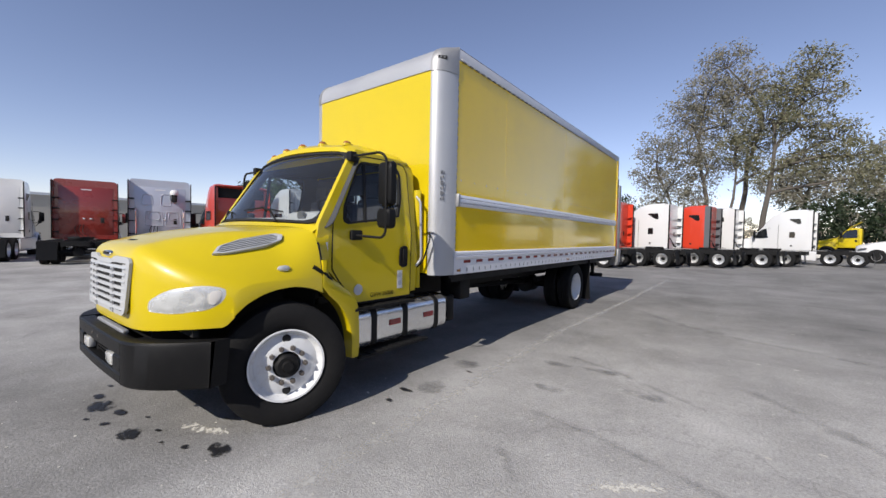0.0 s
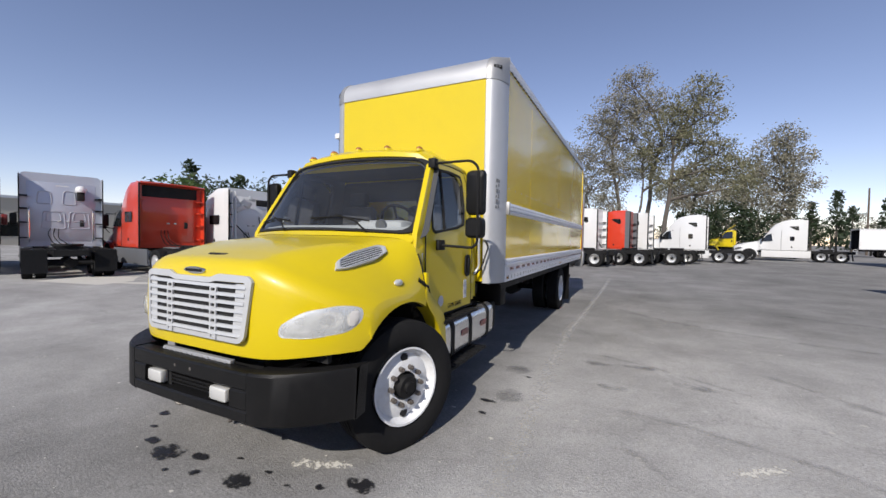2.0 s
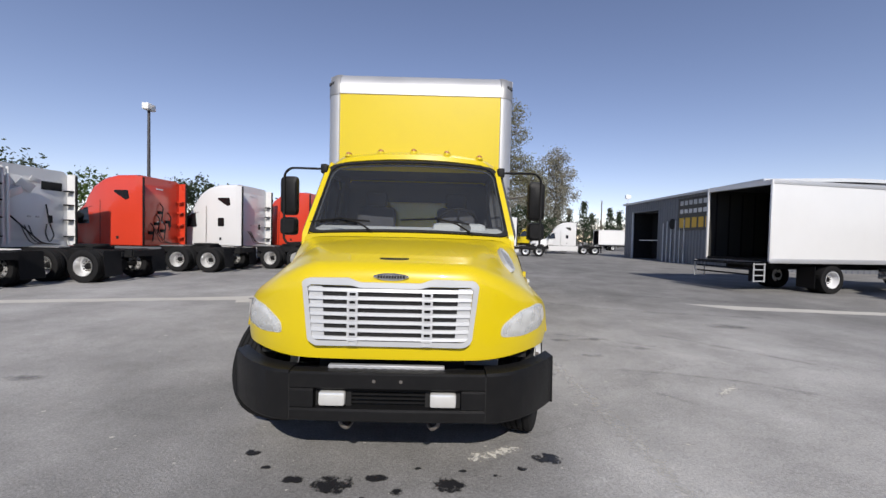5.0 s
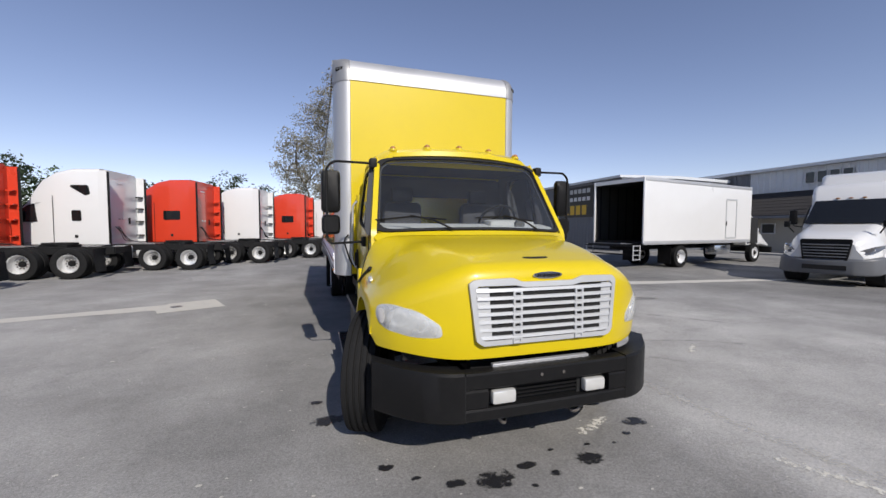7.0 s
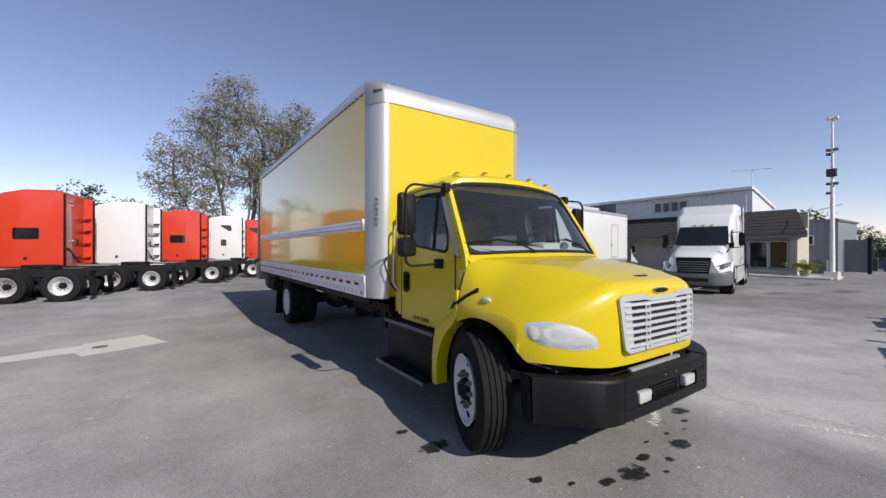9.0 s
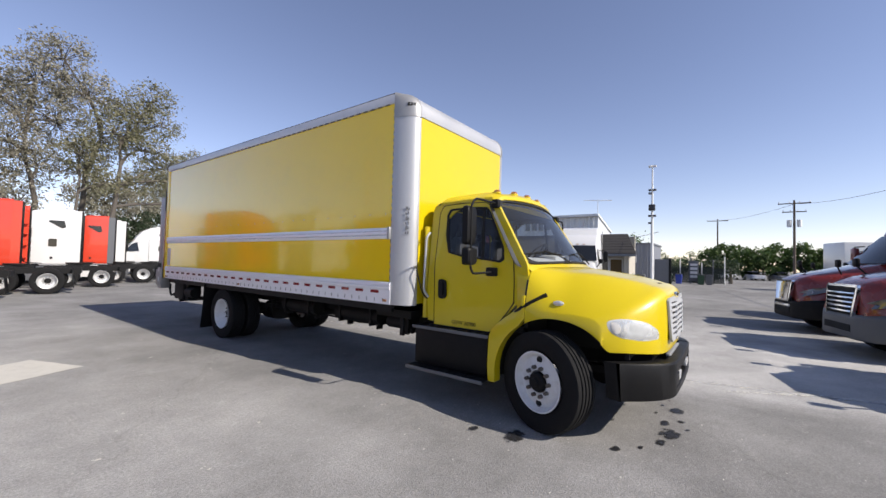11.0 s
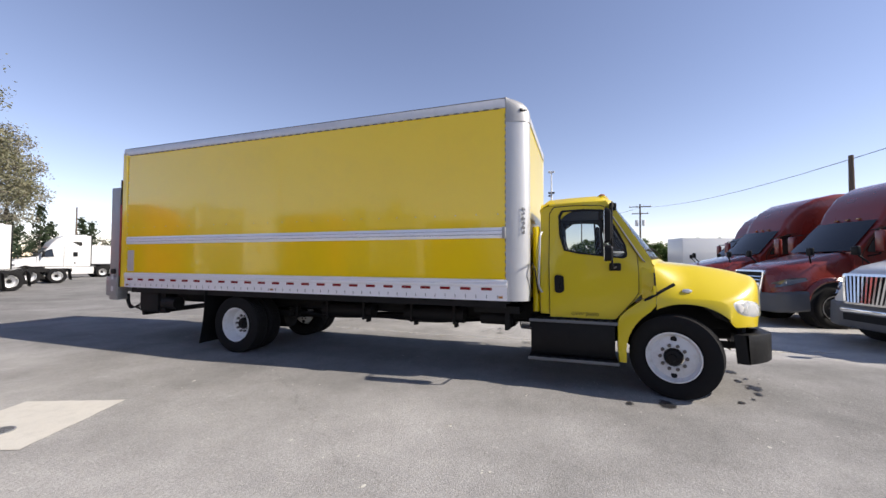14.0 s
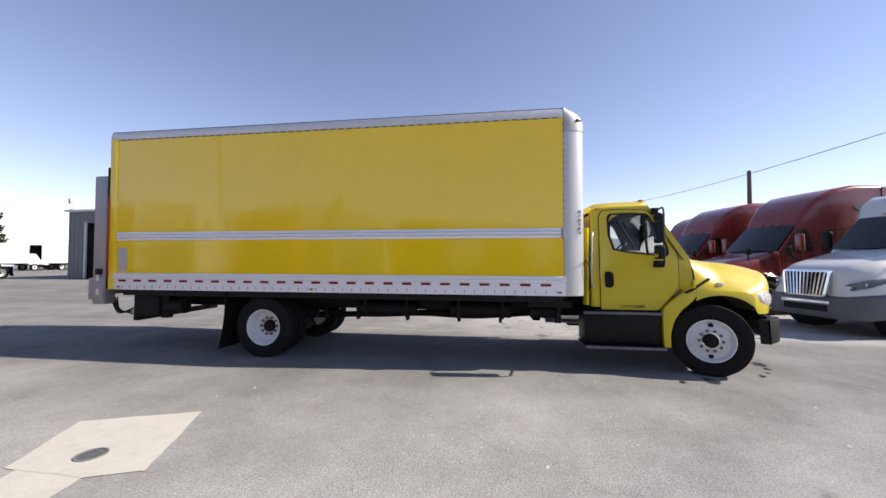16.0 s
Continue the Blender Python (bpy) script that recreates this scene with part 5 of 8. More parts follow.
cyl(b, wm @ Vector((0, 0, -0.06)), wm @ Vector((0, 0, 0)), 0.08, 18)
cyl(b, wm @ Vector((0, 0, -0.35)), wm @ Vector((0, 0, -0.05)), 0.035, 10)
part("steering_wheel", b, BLACKPL, truck)
for x in (0.5, -0.5):
    b = bm_new()
    box(b, x - 0.25, x + 0.25, 2.85, 3.35, 1.20, 1.36, 0.05)
    box(b, x - 0.24, x + 0.24, 3.26, 3.42, 1.33, 2.02, 0.06)
    box(b, x - 0.13, x + 0.13, 3.28, 3.40, 2.02, 2.20, 0.04)
    part("seat", b, SEATM, truck)
part("cab_floor", box(bm_new(), -0.98, 0.98, 2.2, 3.52, 0.92, 0.98), DARK, truck)
part("headliner", box(bm_new(), -0.88, 0.88, 2.66, 3.50, 2.375, 2.39), LINING, truck)
both(lambda b, s: plate(b, [side_pt(s, *p, -0.054) for p in scaled(SHELL, 0.97)], (-s * 0.004, 0, 0), [side_pt(s, *p, -0.054) for p in WINDOW], 96), "door_lining", LINING)
b = bm_new()
plate(b, [Vector((x, 3.506, z)) for x, z in ((-0.97, 0.98), (0.97, 0.98), (0.97, 1.5), (0.88, 2.36), (-0.88, 2.36), (-0.97, 1.5))], (0, -0.006, 0), [Vector((x, 3.506, z)) for x, z in ((-0.50, 1.64), (0.50, 1.64), (0.51, 1.7), (0.51, 2.05), (0.48, 2.10), (-0.48, 2.10), (-0.51, 2.05), (-0.51, 1.7))], 96)
part("back_lining", b, LINING, truck)
b = bm_new()
loft(b, [ring_on(1.06, -0.036), ring_on(0.93, -0.036), ring_on(0.93, -0.042), ring_on(1.06, -0.042)], cap=False)
part("windscreen_trim", b, LINING, truck)
part("firewall", box(bm_new(), -0.98, 0.98, 2.20, 2.24, 0.92, 1.62), DARK, truck)

# mirrors on tubular arms


def mirror_arm(b, s):
    tube(b, bend([(s * 0.93, 2.63, 2.36), (s * 1.33, 2.67, 2.37), (s * 1.40, 2.68, 2.31), (s * 1.40, 2.68, 1.60), (s * 1.36, 2.67, 1.55), (s * 1.02, 2.60, 1.57)], 0.06), 0.013, 8)
    box(b, s * 0.91, s * 0.985, 2.59, 2.68, 2.31, 2.41, 0.015)
    box(b, s * 1.02, s * 1.07, 2.55, 2.69, 1.52, 1.62, 0.015)


arms = both(mirror_arm, "mirror_arm", BLACK, "black tubular mirror arm")
for arm, s in zip(arms, (1, -1)):
    def housing(x, y, z0, z1, w, d):
        return loft(bm_new(), [[Vector((s * (x + px * f), y + dy, (z0 + z1) / 2 + pz * f)) for px, pz in ((p.x, p.y) for p in rounded([Vector((-w, -(z1 - z0) / 2, 0)), Vector((w, -(z1 - z0) / 2, 0)), Vector((w, (z1 - z0) / 2, 0)), Vector((-w, (z1 - z0) / 2, 0))], 0.05))] for f, dy in ((0.75, -d), (0.93, -d * 0.75), (1.0, 0.0), (0.97, 0.02))])
    mh = part("mirror", housing(1.36, 2.745, 1.86, 2.29, 0.095, 0.06), BLACKPL, arm, "black mirror housing")
    part("mirror_glass", box(bm_new(), s * 1.285, s * 1.435, 2.766, 2.770, 1.89, 2.26), MIRRORM, mh)
    mh = part("convex_mirror", housing(1.36, 2.745, 1.64, 1.84, 0.092, 0.075), BLACKPL, arm, "black convex mirror housing")
    part("mirror_glass", box(bm_new(), s * 1.29, s * 1.43, 2.766, 2.770, 1.665, 1.815), MIRRORM, mh)

# behind the cab: intake stack, grab tubes
b = bm_new()
loft(b, [[Vector((0.92 + 0.10 * math.cos(t), 3.62 + 0.05 * math.sin(t), z)) for t in (2 * math.pi * k / 16 for k in range(16))] for z in (0.95, 1.9, 2.05, 2.12)])
part("intake_duct", b, YELLOW, truck)
b = bm_new()
loft(b, [[Vector((-0.92 + 0.10 * math.cos(t), 3.62 + 0.05 * math.sin(t), z)) for t in (2 * math.pi * k / 16 for k in range(16))] for z in (0.95, 1.9, 2.05, 2.12)])
part("intake_duct", b, YELLOW, truck)
both(lambda b, s: tube(b, bend([(s * 1.02, 3.54, 2.04), (s * 1.07, 3.56, 1.98), (s * 1.08, 3.58, 1.3), (s * 1.03, 3.54, 1.22)], 0.05), 0.015, 12), "grab_tube", ALU)
both(lambda b, s: tube(b, bend([(s * 0.75, 3.6, 1.15), (s * 1.08, 3.58, 1.2), (s * 1.18, 3.62, 1.55), (s * 1.12, 3.665, 1.62)], 0.15), 0.010, 6), "air_hose", BLACK)


def back_detail(t, kind, SB, H, paint):
    """What sets one sleeper's back wall apart from another's."""
    if kind == "open":
        part("back_opening", box(bm_new(), -1.02, 1.02, SB - 0.030, SB + 0.0, H - 0.62, H - 0.14, 0.02), DARK, t, "dark open recess below the roof edge")
        part("roof_lip", loft(bm_new(), [[Vector((x, SB - y, z)) for y, z in ((0.0, H - 0.16), (0.30, H - 0.06 - 0.04 * abs(x)), (0.30, H - 0.03 - 0.04 * abs(x)), (0.0, H - 0.02))] for x in (-1.2, -0.6, 0.0, 0.6, 1.2)]), paint, t)
    if kind == "moulded":
        for x0, x1, z0, z1 in ((-0.62, 0.10, 1.75, 2.45), (-0.50, -0.02, 2.05, 2.42), (0.18, 0.84, 1.75, 2.45), (0.30, 0.72, 2.05, 2.42), (-0.75, -0.30, 2.75, 3.25), (0.0, 0.42, 2.75, 3.30)):
            p = rounded([Vector((x0, SB - 0.012, z0)), Vector((x1, SB - 0.012, z0)), Vector((x1 - 0.05, SB - 0.012, z1)), Vector((x0 + 0.05, SB - 0.012, z1))], 0.10)
            part("panel_rib", tube(bm_new(), p + [p[0]], 0.022, 6), paint, t)
        b = bm_new()
        loft(b, [[Vector((0.55 + r * math.cos(a), SB - 0.20 + r * math.sin(a), z)) for a in (2 * math.pi * k / 16 for k in range(16))] for r, z in ((0.17, 3.28), (0.19, 3.36), (0.17, 3.46), (0.10, 3.53), (0.02, 3.55))])
        part("antenna_dome", b, WHITE, t, "white round antenna dome")
        part("dome_bracket", box(bm_new(), 0.44, 0.66, SB - 0.30, SB - 0.01, 2.95, 3.28, 0.01), DARK, t)
        for x in (-0.95, 0.92):
            b = bm_new()
            tube(b, bend([(x, SB - 0.05, 1.2), (x, SB - 0.22, 1.35), (x, SB - 0.22, 2.5), (x, SB - 0.05, 2.6)], 0.06), 0.025, 6)
            part("grab_rail", b, CHROME, t)
    if kind == "torn":
        dz = H - 3.85
        for x, z, w, h, a in ((0.25, 3.20, 0.50, 0.30, 0.5), (0.55, 2.95, 0.42, 0.26, -0.5), (-0.05, 3.42, 0.34, 0.14, 0.35), (0.75, 3.30, 0.30, 0.20, 0.9)):
            o = part("loose_panel", box(bm_new(), -w / 2, w / 2, -0.012, 0.012, -h / 2, h / 2, 0.004), WHITE, t, "torn white roof panel hanging loose")
            o.matrix_local = Matrix.Translation((-x, SB - 0.10, z + dz)) @ Matrix.Rotation(a, 4, "Y") @ Matrix.Rotation(0.25, 4, "X")
        part("torn_gap", box(bm_new(), 0.30, 1.0, SB - 0.022, SB, 3.12 + dz, 3.42 + dz, 0.02), DARK, t)
        for x in (-1.02, -0.86):
            b = bm_new()
            cyl(b, (x, SB - 0.22, 1.1), (x, SB - 0.22, H - 0.15), 0.045, 10)
            part("exhaust_stack", b, WHITE, t)
        b = bm_new()
        tube(b, [(0.25, SB - 0.10, 1.12), (-0.75, SB - 0.14, 2.05)], 0.025, 6)
        part("stay_rod", b, BLACK, t)
        b = bm_new()
        tube(b, bend([(0.45, SB - 0.02, 2.5), (0.45, SB - 0.12, 1.9), (0.52, SB - 0.25, 1.4), (0.35, SB - 0.25, 1.15), (0.25, SB - 0.2, 1.5), (0.4, SB - 0.1, 1.8)], 0.12), 0.022, 6)
        part("air_hose", b, BLACK, t)
    if kind == "fittings":
        for k, (x, z) in enumerate(((-0.5, 1.5), (-0.2, 1.9), (0.15, 1.6), (0.45, 2.0), (0.0, 2.4))):
            b = bm_new()
            tube(b, bend([(x, SB - 0.02, z + 0.5), (x + 0.05, SB - 0.15, z + 0.3), (x - 0.08, SB - 0.18, z - 0.3)], 0.08), 0.022, 6)
            part("air_hose", b, BLACK, t)
            part("bracket", box(bm_new(), x - 0.12, x + 0.10, SB - 0.08, SB - 0.01, z, z + 0.14, 0.01), BLACK, t)


# ---- sleeper tractors: local y forwards, origin on the ground under the rear axles ----
def tractor(m, paint, label, group, roof="high", grille_kind="bars", bumper_mat=None, rear_wheels=None, extender=True, sleeper=True, cat="truck", windows=("bunk", "sleeper"), back="plain", sb=2.05, ext=None):
    t = thing("semi_tractor", m, label, cat, group)
    rear_wheels = rear_wheels or ALUWHEEL
    bumper_mat = bumper_mat or GREYBUMP
    H = {"high": 3.97, "step": 3.78, "mid": 3.74, "low": 2.75}[roof]
    SB = sb if sleeper else 3.75            # back of the cab
    # chassis
    for s in (1, -1):
        part("frame_rail", box(bm_new(), s * 0.38, s * 0.47, -1.6, 6.3, 0.78, 1.02), BLACK, t)
    for y in (-1.55, -0.2, 0.9, 1.9):
        part("cross_member", box(bm_new(), -0.42, 0.42, y - 0.08, y + 0.08, 0.80, 1.0), BLACK, t)
    b = bm_new()
    loft(b, [[Vector((0.46 * math.cos(a) * (1 if math.sin(a) > -0.3 else 0.8), 0.2 + 0.5 * math.sin(a), z)) for a in (2 * math.pi * k / 24 for k in range(24))] for z in (1.10, 1.17)])
    box(b, -0.4, 0.4, -0.2, 0.6, 1.0, 1.1)
    part("fifth_wheel", b, BLACK, t)
    part("deck_plate", box(bm_new(), -0.42, 0.42, 0.95, 2.0, 1.03, 1.06), CASTING, t)
    for y in (-0.66, 0.66):
        b = bm_new()
        cyl(b, (-0.9, y, 0.5), (0.9, y, 0.5), 0.08, 10)
        cyl(b, (0, y - 0.22, 0.5), (0, y + 0.22, 0.5), 0.18, 12)
        part("drive_axle", b, BLACK, t)
    for s in (1, -1):
        for y in (-0.66, 0.66):
            wheel(t, Matrix.Translation((s * 1.07, y, 0.51)) @ (TURN_L if s > 0 else TURN_R), "rear", 0.51, 0.27, rear_wheels, False)
            wheel(t, Matrix.Translation((s * 0.74, y, 0.51)) @ (TURN_L if s > 0 else TURN_R), "rear", 0.51, 0.27, rear_wheels, False)
        wheel(t, Matrix.Translation((s * 1.05, 5.85, 0.51)) @ (TURN_L if s > 0 else TURN_R), "steer", 0.51, 0.28, rear_wheels, False)
        b = bm_new()
        loft(b, [[Vector((s * x, y + dy, z)) for x, dy in ((0.60, 0), (1.22, 0), (1.22, 0.012), (0.60, 0.012))] for y, z in ((-1.36, 0.98), (-1.38, 0.6), (-1.43, 0.22))])
        part("mud_flap", b, BLACKPL, t)
        part("flap_bracket", box(bm_new(), s * 0.45, s * 1.2, -1.36, -1.32, 0.96, 1.01), BLACK, t)
        if sleeper:
            b = bm_new()
            loft(b, [[Vector((s * 0.92 + 0.28 * math.cos(a), y, 0.66 + 0.29 * math.sin(a))) for a in (2 * math.pi * k / 20 for k in range(20))] for y in (2.2, 3.6)])
            part("fuel_tank", b, TANKMET, t)
            b = bm_new()
            loft(b, [[Vector((s * x, y, z)) for x, z in ((1.18, 0.36), (1.215, 0.5), (1.215, 0.98), (1.19, 1.0), (1.16, 0.98), (1.16, 0.38))] for y in (1.35, 3.9, 4.9)])
            part("side_fairing", b, GREYBUMP if paint is not WHITE else paint, t)
    # cab and sleeper
    if sleeper:
        prof = [(SB, 1.22, 1.20, H), (SB + 0.9, 1.22, 1.19, H - 0.02), (SB + 1.5, 1.21, 1.14, H - 0.16), (SB + 2.0, 1.16, 1.05, H - 0.44), (SB + 2.35, 1.08, 0.98, max(2.86, H - 0.86)), (SB + 2.5, 1.06, 0.94, 2.78)]
        if roof == "step":
            prof = [(SB, 1.22, 1.14, H), (SB + 1.0, 1.22, 1.12, H), (SB + 1.25, 1.20, 1.04, H - 0.10), (SB + 1.42, 1.19, 1.06, H - 0.42), (SB + 1.55, 1.17, 1.10, 3.36), (SB + 2.05, 1.12, 1.08, 3.30), (SB + 2.35, 1.08, 1.03, 3.12), (SB + 2.5, 1.06, 0.96, 2.80)]
        if roof == "low":
            prof = [(SB, 1.22, 1.15, 2.9), (SB + 1.5, 1.21, 1.12, 2.9), (SB + 2.3, 1.08, 0.98, 2.8), (SB + 2.5, 1.06, 0.94, 2.76)]
        if roof == "mid":
            prof = [(SB, 1.22, 1.18, H), (SB + 0.8, 1.22, 1.17, H), (SB + 1.4, 1.21, 1.10, H - 0.2), (SB + 2.0, 1.14, 1.02, 3.15), (SB + 2.5, 1.06, 0.94, 2.78)]
    else:
        prof = [(SB, 1.08, 0.98, 2.72), (SB + 0.4, 1.08, 0.98, 2.78), (SB + 0.8, 1.06, 0.94, 2.74)]
    rings = [rr(y, hb, ht, 1.02, z, 0.06, 0.16 if z > 3 else 0.12, 5) for y, hb, ht, z in prof]
    yw = prof[-1][0]
    rings += [rr(yw + 0.35, 1.06, 0.985, 1.02, 2.35, 0.06, 0.10, 5), rr(yw + 0.75, 1.05, 1.02, 1.02, 1.90, 0.06, 0.10, 5)]
    cab = part("cab", loft(bm_new(), rings), paint, t)
    # windscreen lies on the slope
    b = bm_new()
    rows = []
    for j in range(5):
        v = j / 4
        rows.append([Vector(((-1 + 2 * i / 12) * (0.97 - 0.09 * v), yw + 0.79 - 0.72 * v + 0.10 * (1 - (1 - 2 * i / 12) ** 2) * (1 - 0.4 * v), 1.93 + 0.80 * v)) for i in range(13)])
    loft(b, rows, cap=False, closed=False)
    part("windscreen", b, GLASSB, t, "dark tinted windscreen")
    for s in (1, -1):
        w = [Vector((s * 1.07, y, z)) for y, z in ((yw + 0.52, 1.90), (yw + 0.22, 2.42), (yw - 0.10, 2.60), (yw - 0.52, 2.62), (yw - 0.56, 1.92))]
        w = [Vector((s * (1.078 - 0.10 * (p.z - 1.9)), p.y, p.z)) for p in w]
        part("door_window", plate(bm_new(), rounded(w, 0.08), (s * 0.006, 0, 0)), GLASSB, t)
        b = plate(bm_new(), rounded([Vector((s * 1.066, y, z)) for y, z in ((yw + 0.62, 1.1), (yw + 0.60, 1.88), (yw + 0.25, 2.5), (yw - 0.60, 2.68), (yw - 0.66, 1.1))], 0.06), (s * 0.004, 0, 0), rounded([Vector((s * 1.066, y, z)) for y, z in ((yw + 0.605, 1.115), (yw + 0.585, 1.87), (yw + 0.24, 2.485), (yw - 0.59, 2.665), (yw - 0.645, 1.115))], 0.06))
        part("door_seam", b, DARK, t)
        part("door_handle", box(bm_new(), s * 1.06, s * 1.085, yw - 0.55, yw - 0.40, 1.55, 1.72, 0.01), DARK, t)
        if sleeper:
            if "sleeper" in windows or "wide" in windows:
                w0, w1, v0, v1 = (0.42, 1.16, 2.08, 2.50) if "wide" in windows else (0.62, 0.94, 1.95, 2.36)
                part("sleeper_window", plate(bm_new(), rounded([Vector((s * 1.222, SB + y, z)) for y, z in ((w0, v0), (w1, v0), (w1, v1), (w0, v1))], 0.06), (s * 0.008, 0, 0)), GLASSB, t)
            if "bunk" in windows:
                part("bunk_window", plate(bm_new(), rounded([Vector((s * 1.205, SB + y, z)) for y, z in ((0.30, 2.98), (0.46, 2.92), (0.98, 3.26), (0.92, 3.32), (0.36, 3.32))], 0.05), (s * 0.012, 0, 0)), GLASSB, t)
            part("sleeper_seam", box(bm_new(), s * 1.215, s * 1.2245, SB + 1.55, SB + 1.565, 1.05, 2.9), DARK, t)
            part("vent_latch", box(bm_new(), s * 1.215, s * 1.232, SB + 0.75, SB + 0.86, 1.30, 1.42, 0.01), DARK, t)
            if extender:
                b = bm_new()
                loft(b, [[Vector((s * x, y, z)) for x, y in ((1.20, SB + 0.02), (1.225, SB + 0.02), (1.235, SB - 0.30), (1.215, SB - 0.30))] for z in (1.05, 2.6, H - 0.08)])
                ex = part("side_extender", b, ext or paint, t)
                part("extender_edge", box(bm_new(), s * 1.205, s * 1.245, SB - 0.37, SB - 0.29, 1.05, H - 0.12, 0.01), BLACKPL, ex)
                for z in (1.35, 1.95, 2.5, 3.0):
                    if z < H - 0.2:
                        part("extender_brace", box(bm_new(), s * 1.0, s * 1.21, SB - 0.26, SB - 0.05, z, z + 0.05), paint if paint is RED and not ext else BLACK, ex)
        # mirrors
        b = bm_new()
        tube(b, bend([(s * 1.03, yw + 0.35, 2.45), (s * 1.35, yw + 0.45, 2.45), (s * 1.35, yw + 0.45, 1.85), (s * 1.04, yw + 0.45, 1.80)], 0.05), 0.018, 6)
        arm = part("mirror_arm", b, BLACK, t)
        part("mirror", box(bm_new(), s * 1.26, s * 1.48, yw + 0.36, yw + 0.50, 1.90, 2.42, 0.04), paint if paint is MAROON else BLACKPL, arm)
    # back wall fittings
    b = bm_new()
    if sleeper:
        box(b, -1.02, 1.02, SB - 0.012, SB + 0.01, 1.25, H - 0.35, 0.004)
    part("back_panel", b if sleeper else box(b, -0.9, 0.9, SB - 0.01, SB + 0.01, 1.2, 2.5), paint, t)
    for k in range(3):
        b = bm_new()
        tube(b, bend([(-0.35 + 0.12 * k, SB - 0.02, 1.75), (-0.45 + 0.15 * k, SB - 0.25, 1.55 - 0.1 * k), (-0.3 + 0.2 * k, SB - 0.3, 1.15), (-0.1 + 0.1 * k, SB - 0.9, 1.12)], 0.15), 0.016, 6)
        part("air_hose", b, BLACK, t)
    if sleeper:
        for x in (-0.10, 0.16):
            part("work_lamp", box(bm_new(), x - 0.05, x + 0.05, SB - 0.05, SB - 0.01, 2.02, 2.08, 0.008), LAMPW, t)
        part("back_vent", box(bm_new(), 0.52, 0.66, SB - 0.03, SB - 0.01, 1.85, 2.12, 0.01), DARK, t)
        back_detail(t, back, SB, H, paint)
        part("marker_strip", box(bm_new(), -0.2, 0.2, SB - 0.018, SB - 0.010, H - 0.50, H - 0.45), WHITEREF, t)
    # hood and nose
    yn = 7.12
    hood_r = []
    for y, hw, z1, z0, rt in ((yw + 0.70, 1.05, 1.93, 0.95, 0.20), (yw + 1.1, 1.08, 1.84, 0.95, 0.30), (6.2, 1.12, 1.70, 0.95, 0.34), (6.7, 1.06, 1.58, 0.80, 0.34), (6.98, 0.92, 1.46, 0.78, 0.30), (7.06, 0.82, 1.36, 0.80, 0.24)):
        hood_r.append(rr(y, hw, hw - 0.16, z0, z1, 0.10, rt, 5))
    part("hood", loft(bm_new(), hood_r), paint, t)
    for s in (1, -1):
        b = bm_new()
        loft(b, [[Vector((s * x, 5.85 + r * math.cos(radians(a)), 0.55 + r * math.sin(radians(a)))) for x, r in ((0.80, 0.60), (1.17, 0.60), (1.19, 0.64), (1.13, 0.72), (0.80, 0.72))] for a in range(0, 181, 12)])
        part("fender", b, paint, t)
        b = bm_new()
        cyl(b, (s * 0.75, 5.85, 0.55), (s * 1.165, 5.85, 0.55), 0.60, 28)
        part("wheel_well", b, DARK, t)
    b = bm_new()
    loft(b, [rr(6.45, 1.21, 1.19, 0.42, 0.92, 0.06, 0.08), rr(6.8, 1.17, 1.14, 0.38, 0.90, 0.06, 0.08), rr(7.02, 1.0, 0.98, 0.36, 0.86, 0.06, 0.07), rr(7.14, 0.70, 0.68, 0.36, 0.82, 0.06, 0.06), rr(7.17, 0.62, 0.60, 0.40, 0.78, 0.05, 0.05)])
    bp = part("bumper", b, bumper_mat, t)
    part("bumper_intake", box(bm_new(), -0.5, 0.5, 7.165, 7.18, 0.50, 0.64), DARK, bp)
    if grille_kind in ("bars", "dark"):
        gm = CHROME if grille_kind == "bars" else GREYBUMP
        o = [(-0.60, 1.43), (0.60, 1.43), (0.50, 0.74), (-0.50, 0.74)]
        i = [(-0.55, 1.38), (0.55, 1.38), (0.46, 0.78), (-0.46, 0.78)]
        gp = lambda x, z, d=0.0: Vector((x, 7.185 - 0.035 * (abs(x) / 0.6) ** 2 - 0.09 * max(0, z - 0.8) + d, z))
        gr = part("grille", plate(bm_new(), rounded([gp(*p) for p in o], 0.06), (0, -0.05, 0), rounded([gp(*p) for p in i], 0.05), 64), CHROME if grille_kind == "bars" else BLACKPL, t, "grille surround with cross bars")
        part("grille_backing", plate(bm_new(), [gp(x, z, -0.03) for x, z in i], (0, -0.02, 0)), DARK, gr)
        for k in range(5):
            z = 0.90 + k * 0.09
            w = 0.47 + 0.08 * (z - 0.84) / 0.5
            part("grille_bar", loft(bm_new(), [[gp(x, z + dz, d) for dz, d in ((-0.014, 0.012), (0.014, 0.006), (0.014, -0.03), (-0.014, -0.03))] for x in [w * (q / 6 - 1) for q in range(13)]]), gm, gr)
    else:
        o = [(-0.56, 1.42), (0.56, 1.42), (0.47, 0.82), (-0.47, 0.82)]
        i = [(-0.50, 1.37), (0.50, 1.37), (0.42, 0.86), (-0.42, 0.86)]
        gp = lambda x, z, d=0.0: Vector((x, 7.21 - 0.03 * (abs(x) / 0.6) ** 2 - 0.09 * max(0, z - 0.8) + d, z))
        gr = part("grille", plate(bm_new(), rounded([gp(*p) for p in o], 0.06), (0, -0.07, 0), rounded([gp(*p) for p in i], 0.05), 64), CHROME, t, "chrome grille with upright bars")
        part("grille_backing", plate(bm_new(), [gp(x, z, -0.04) for x, z in i], (0, -0.02, 0)), DARK, gr)
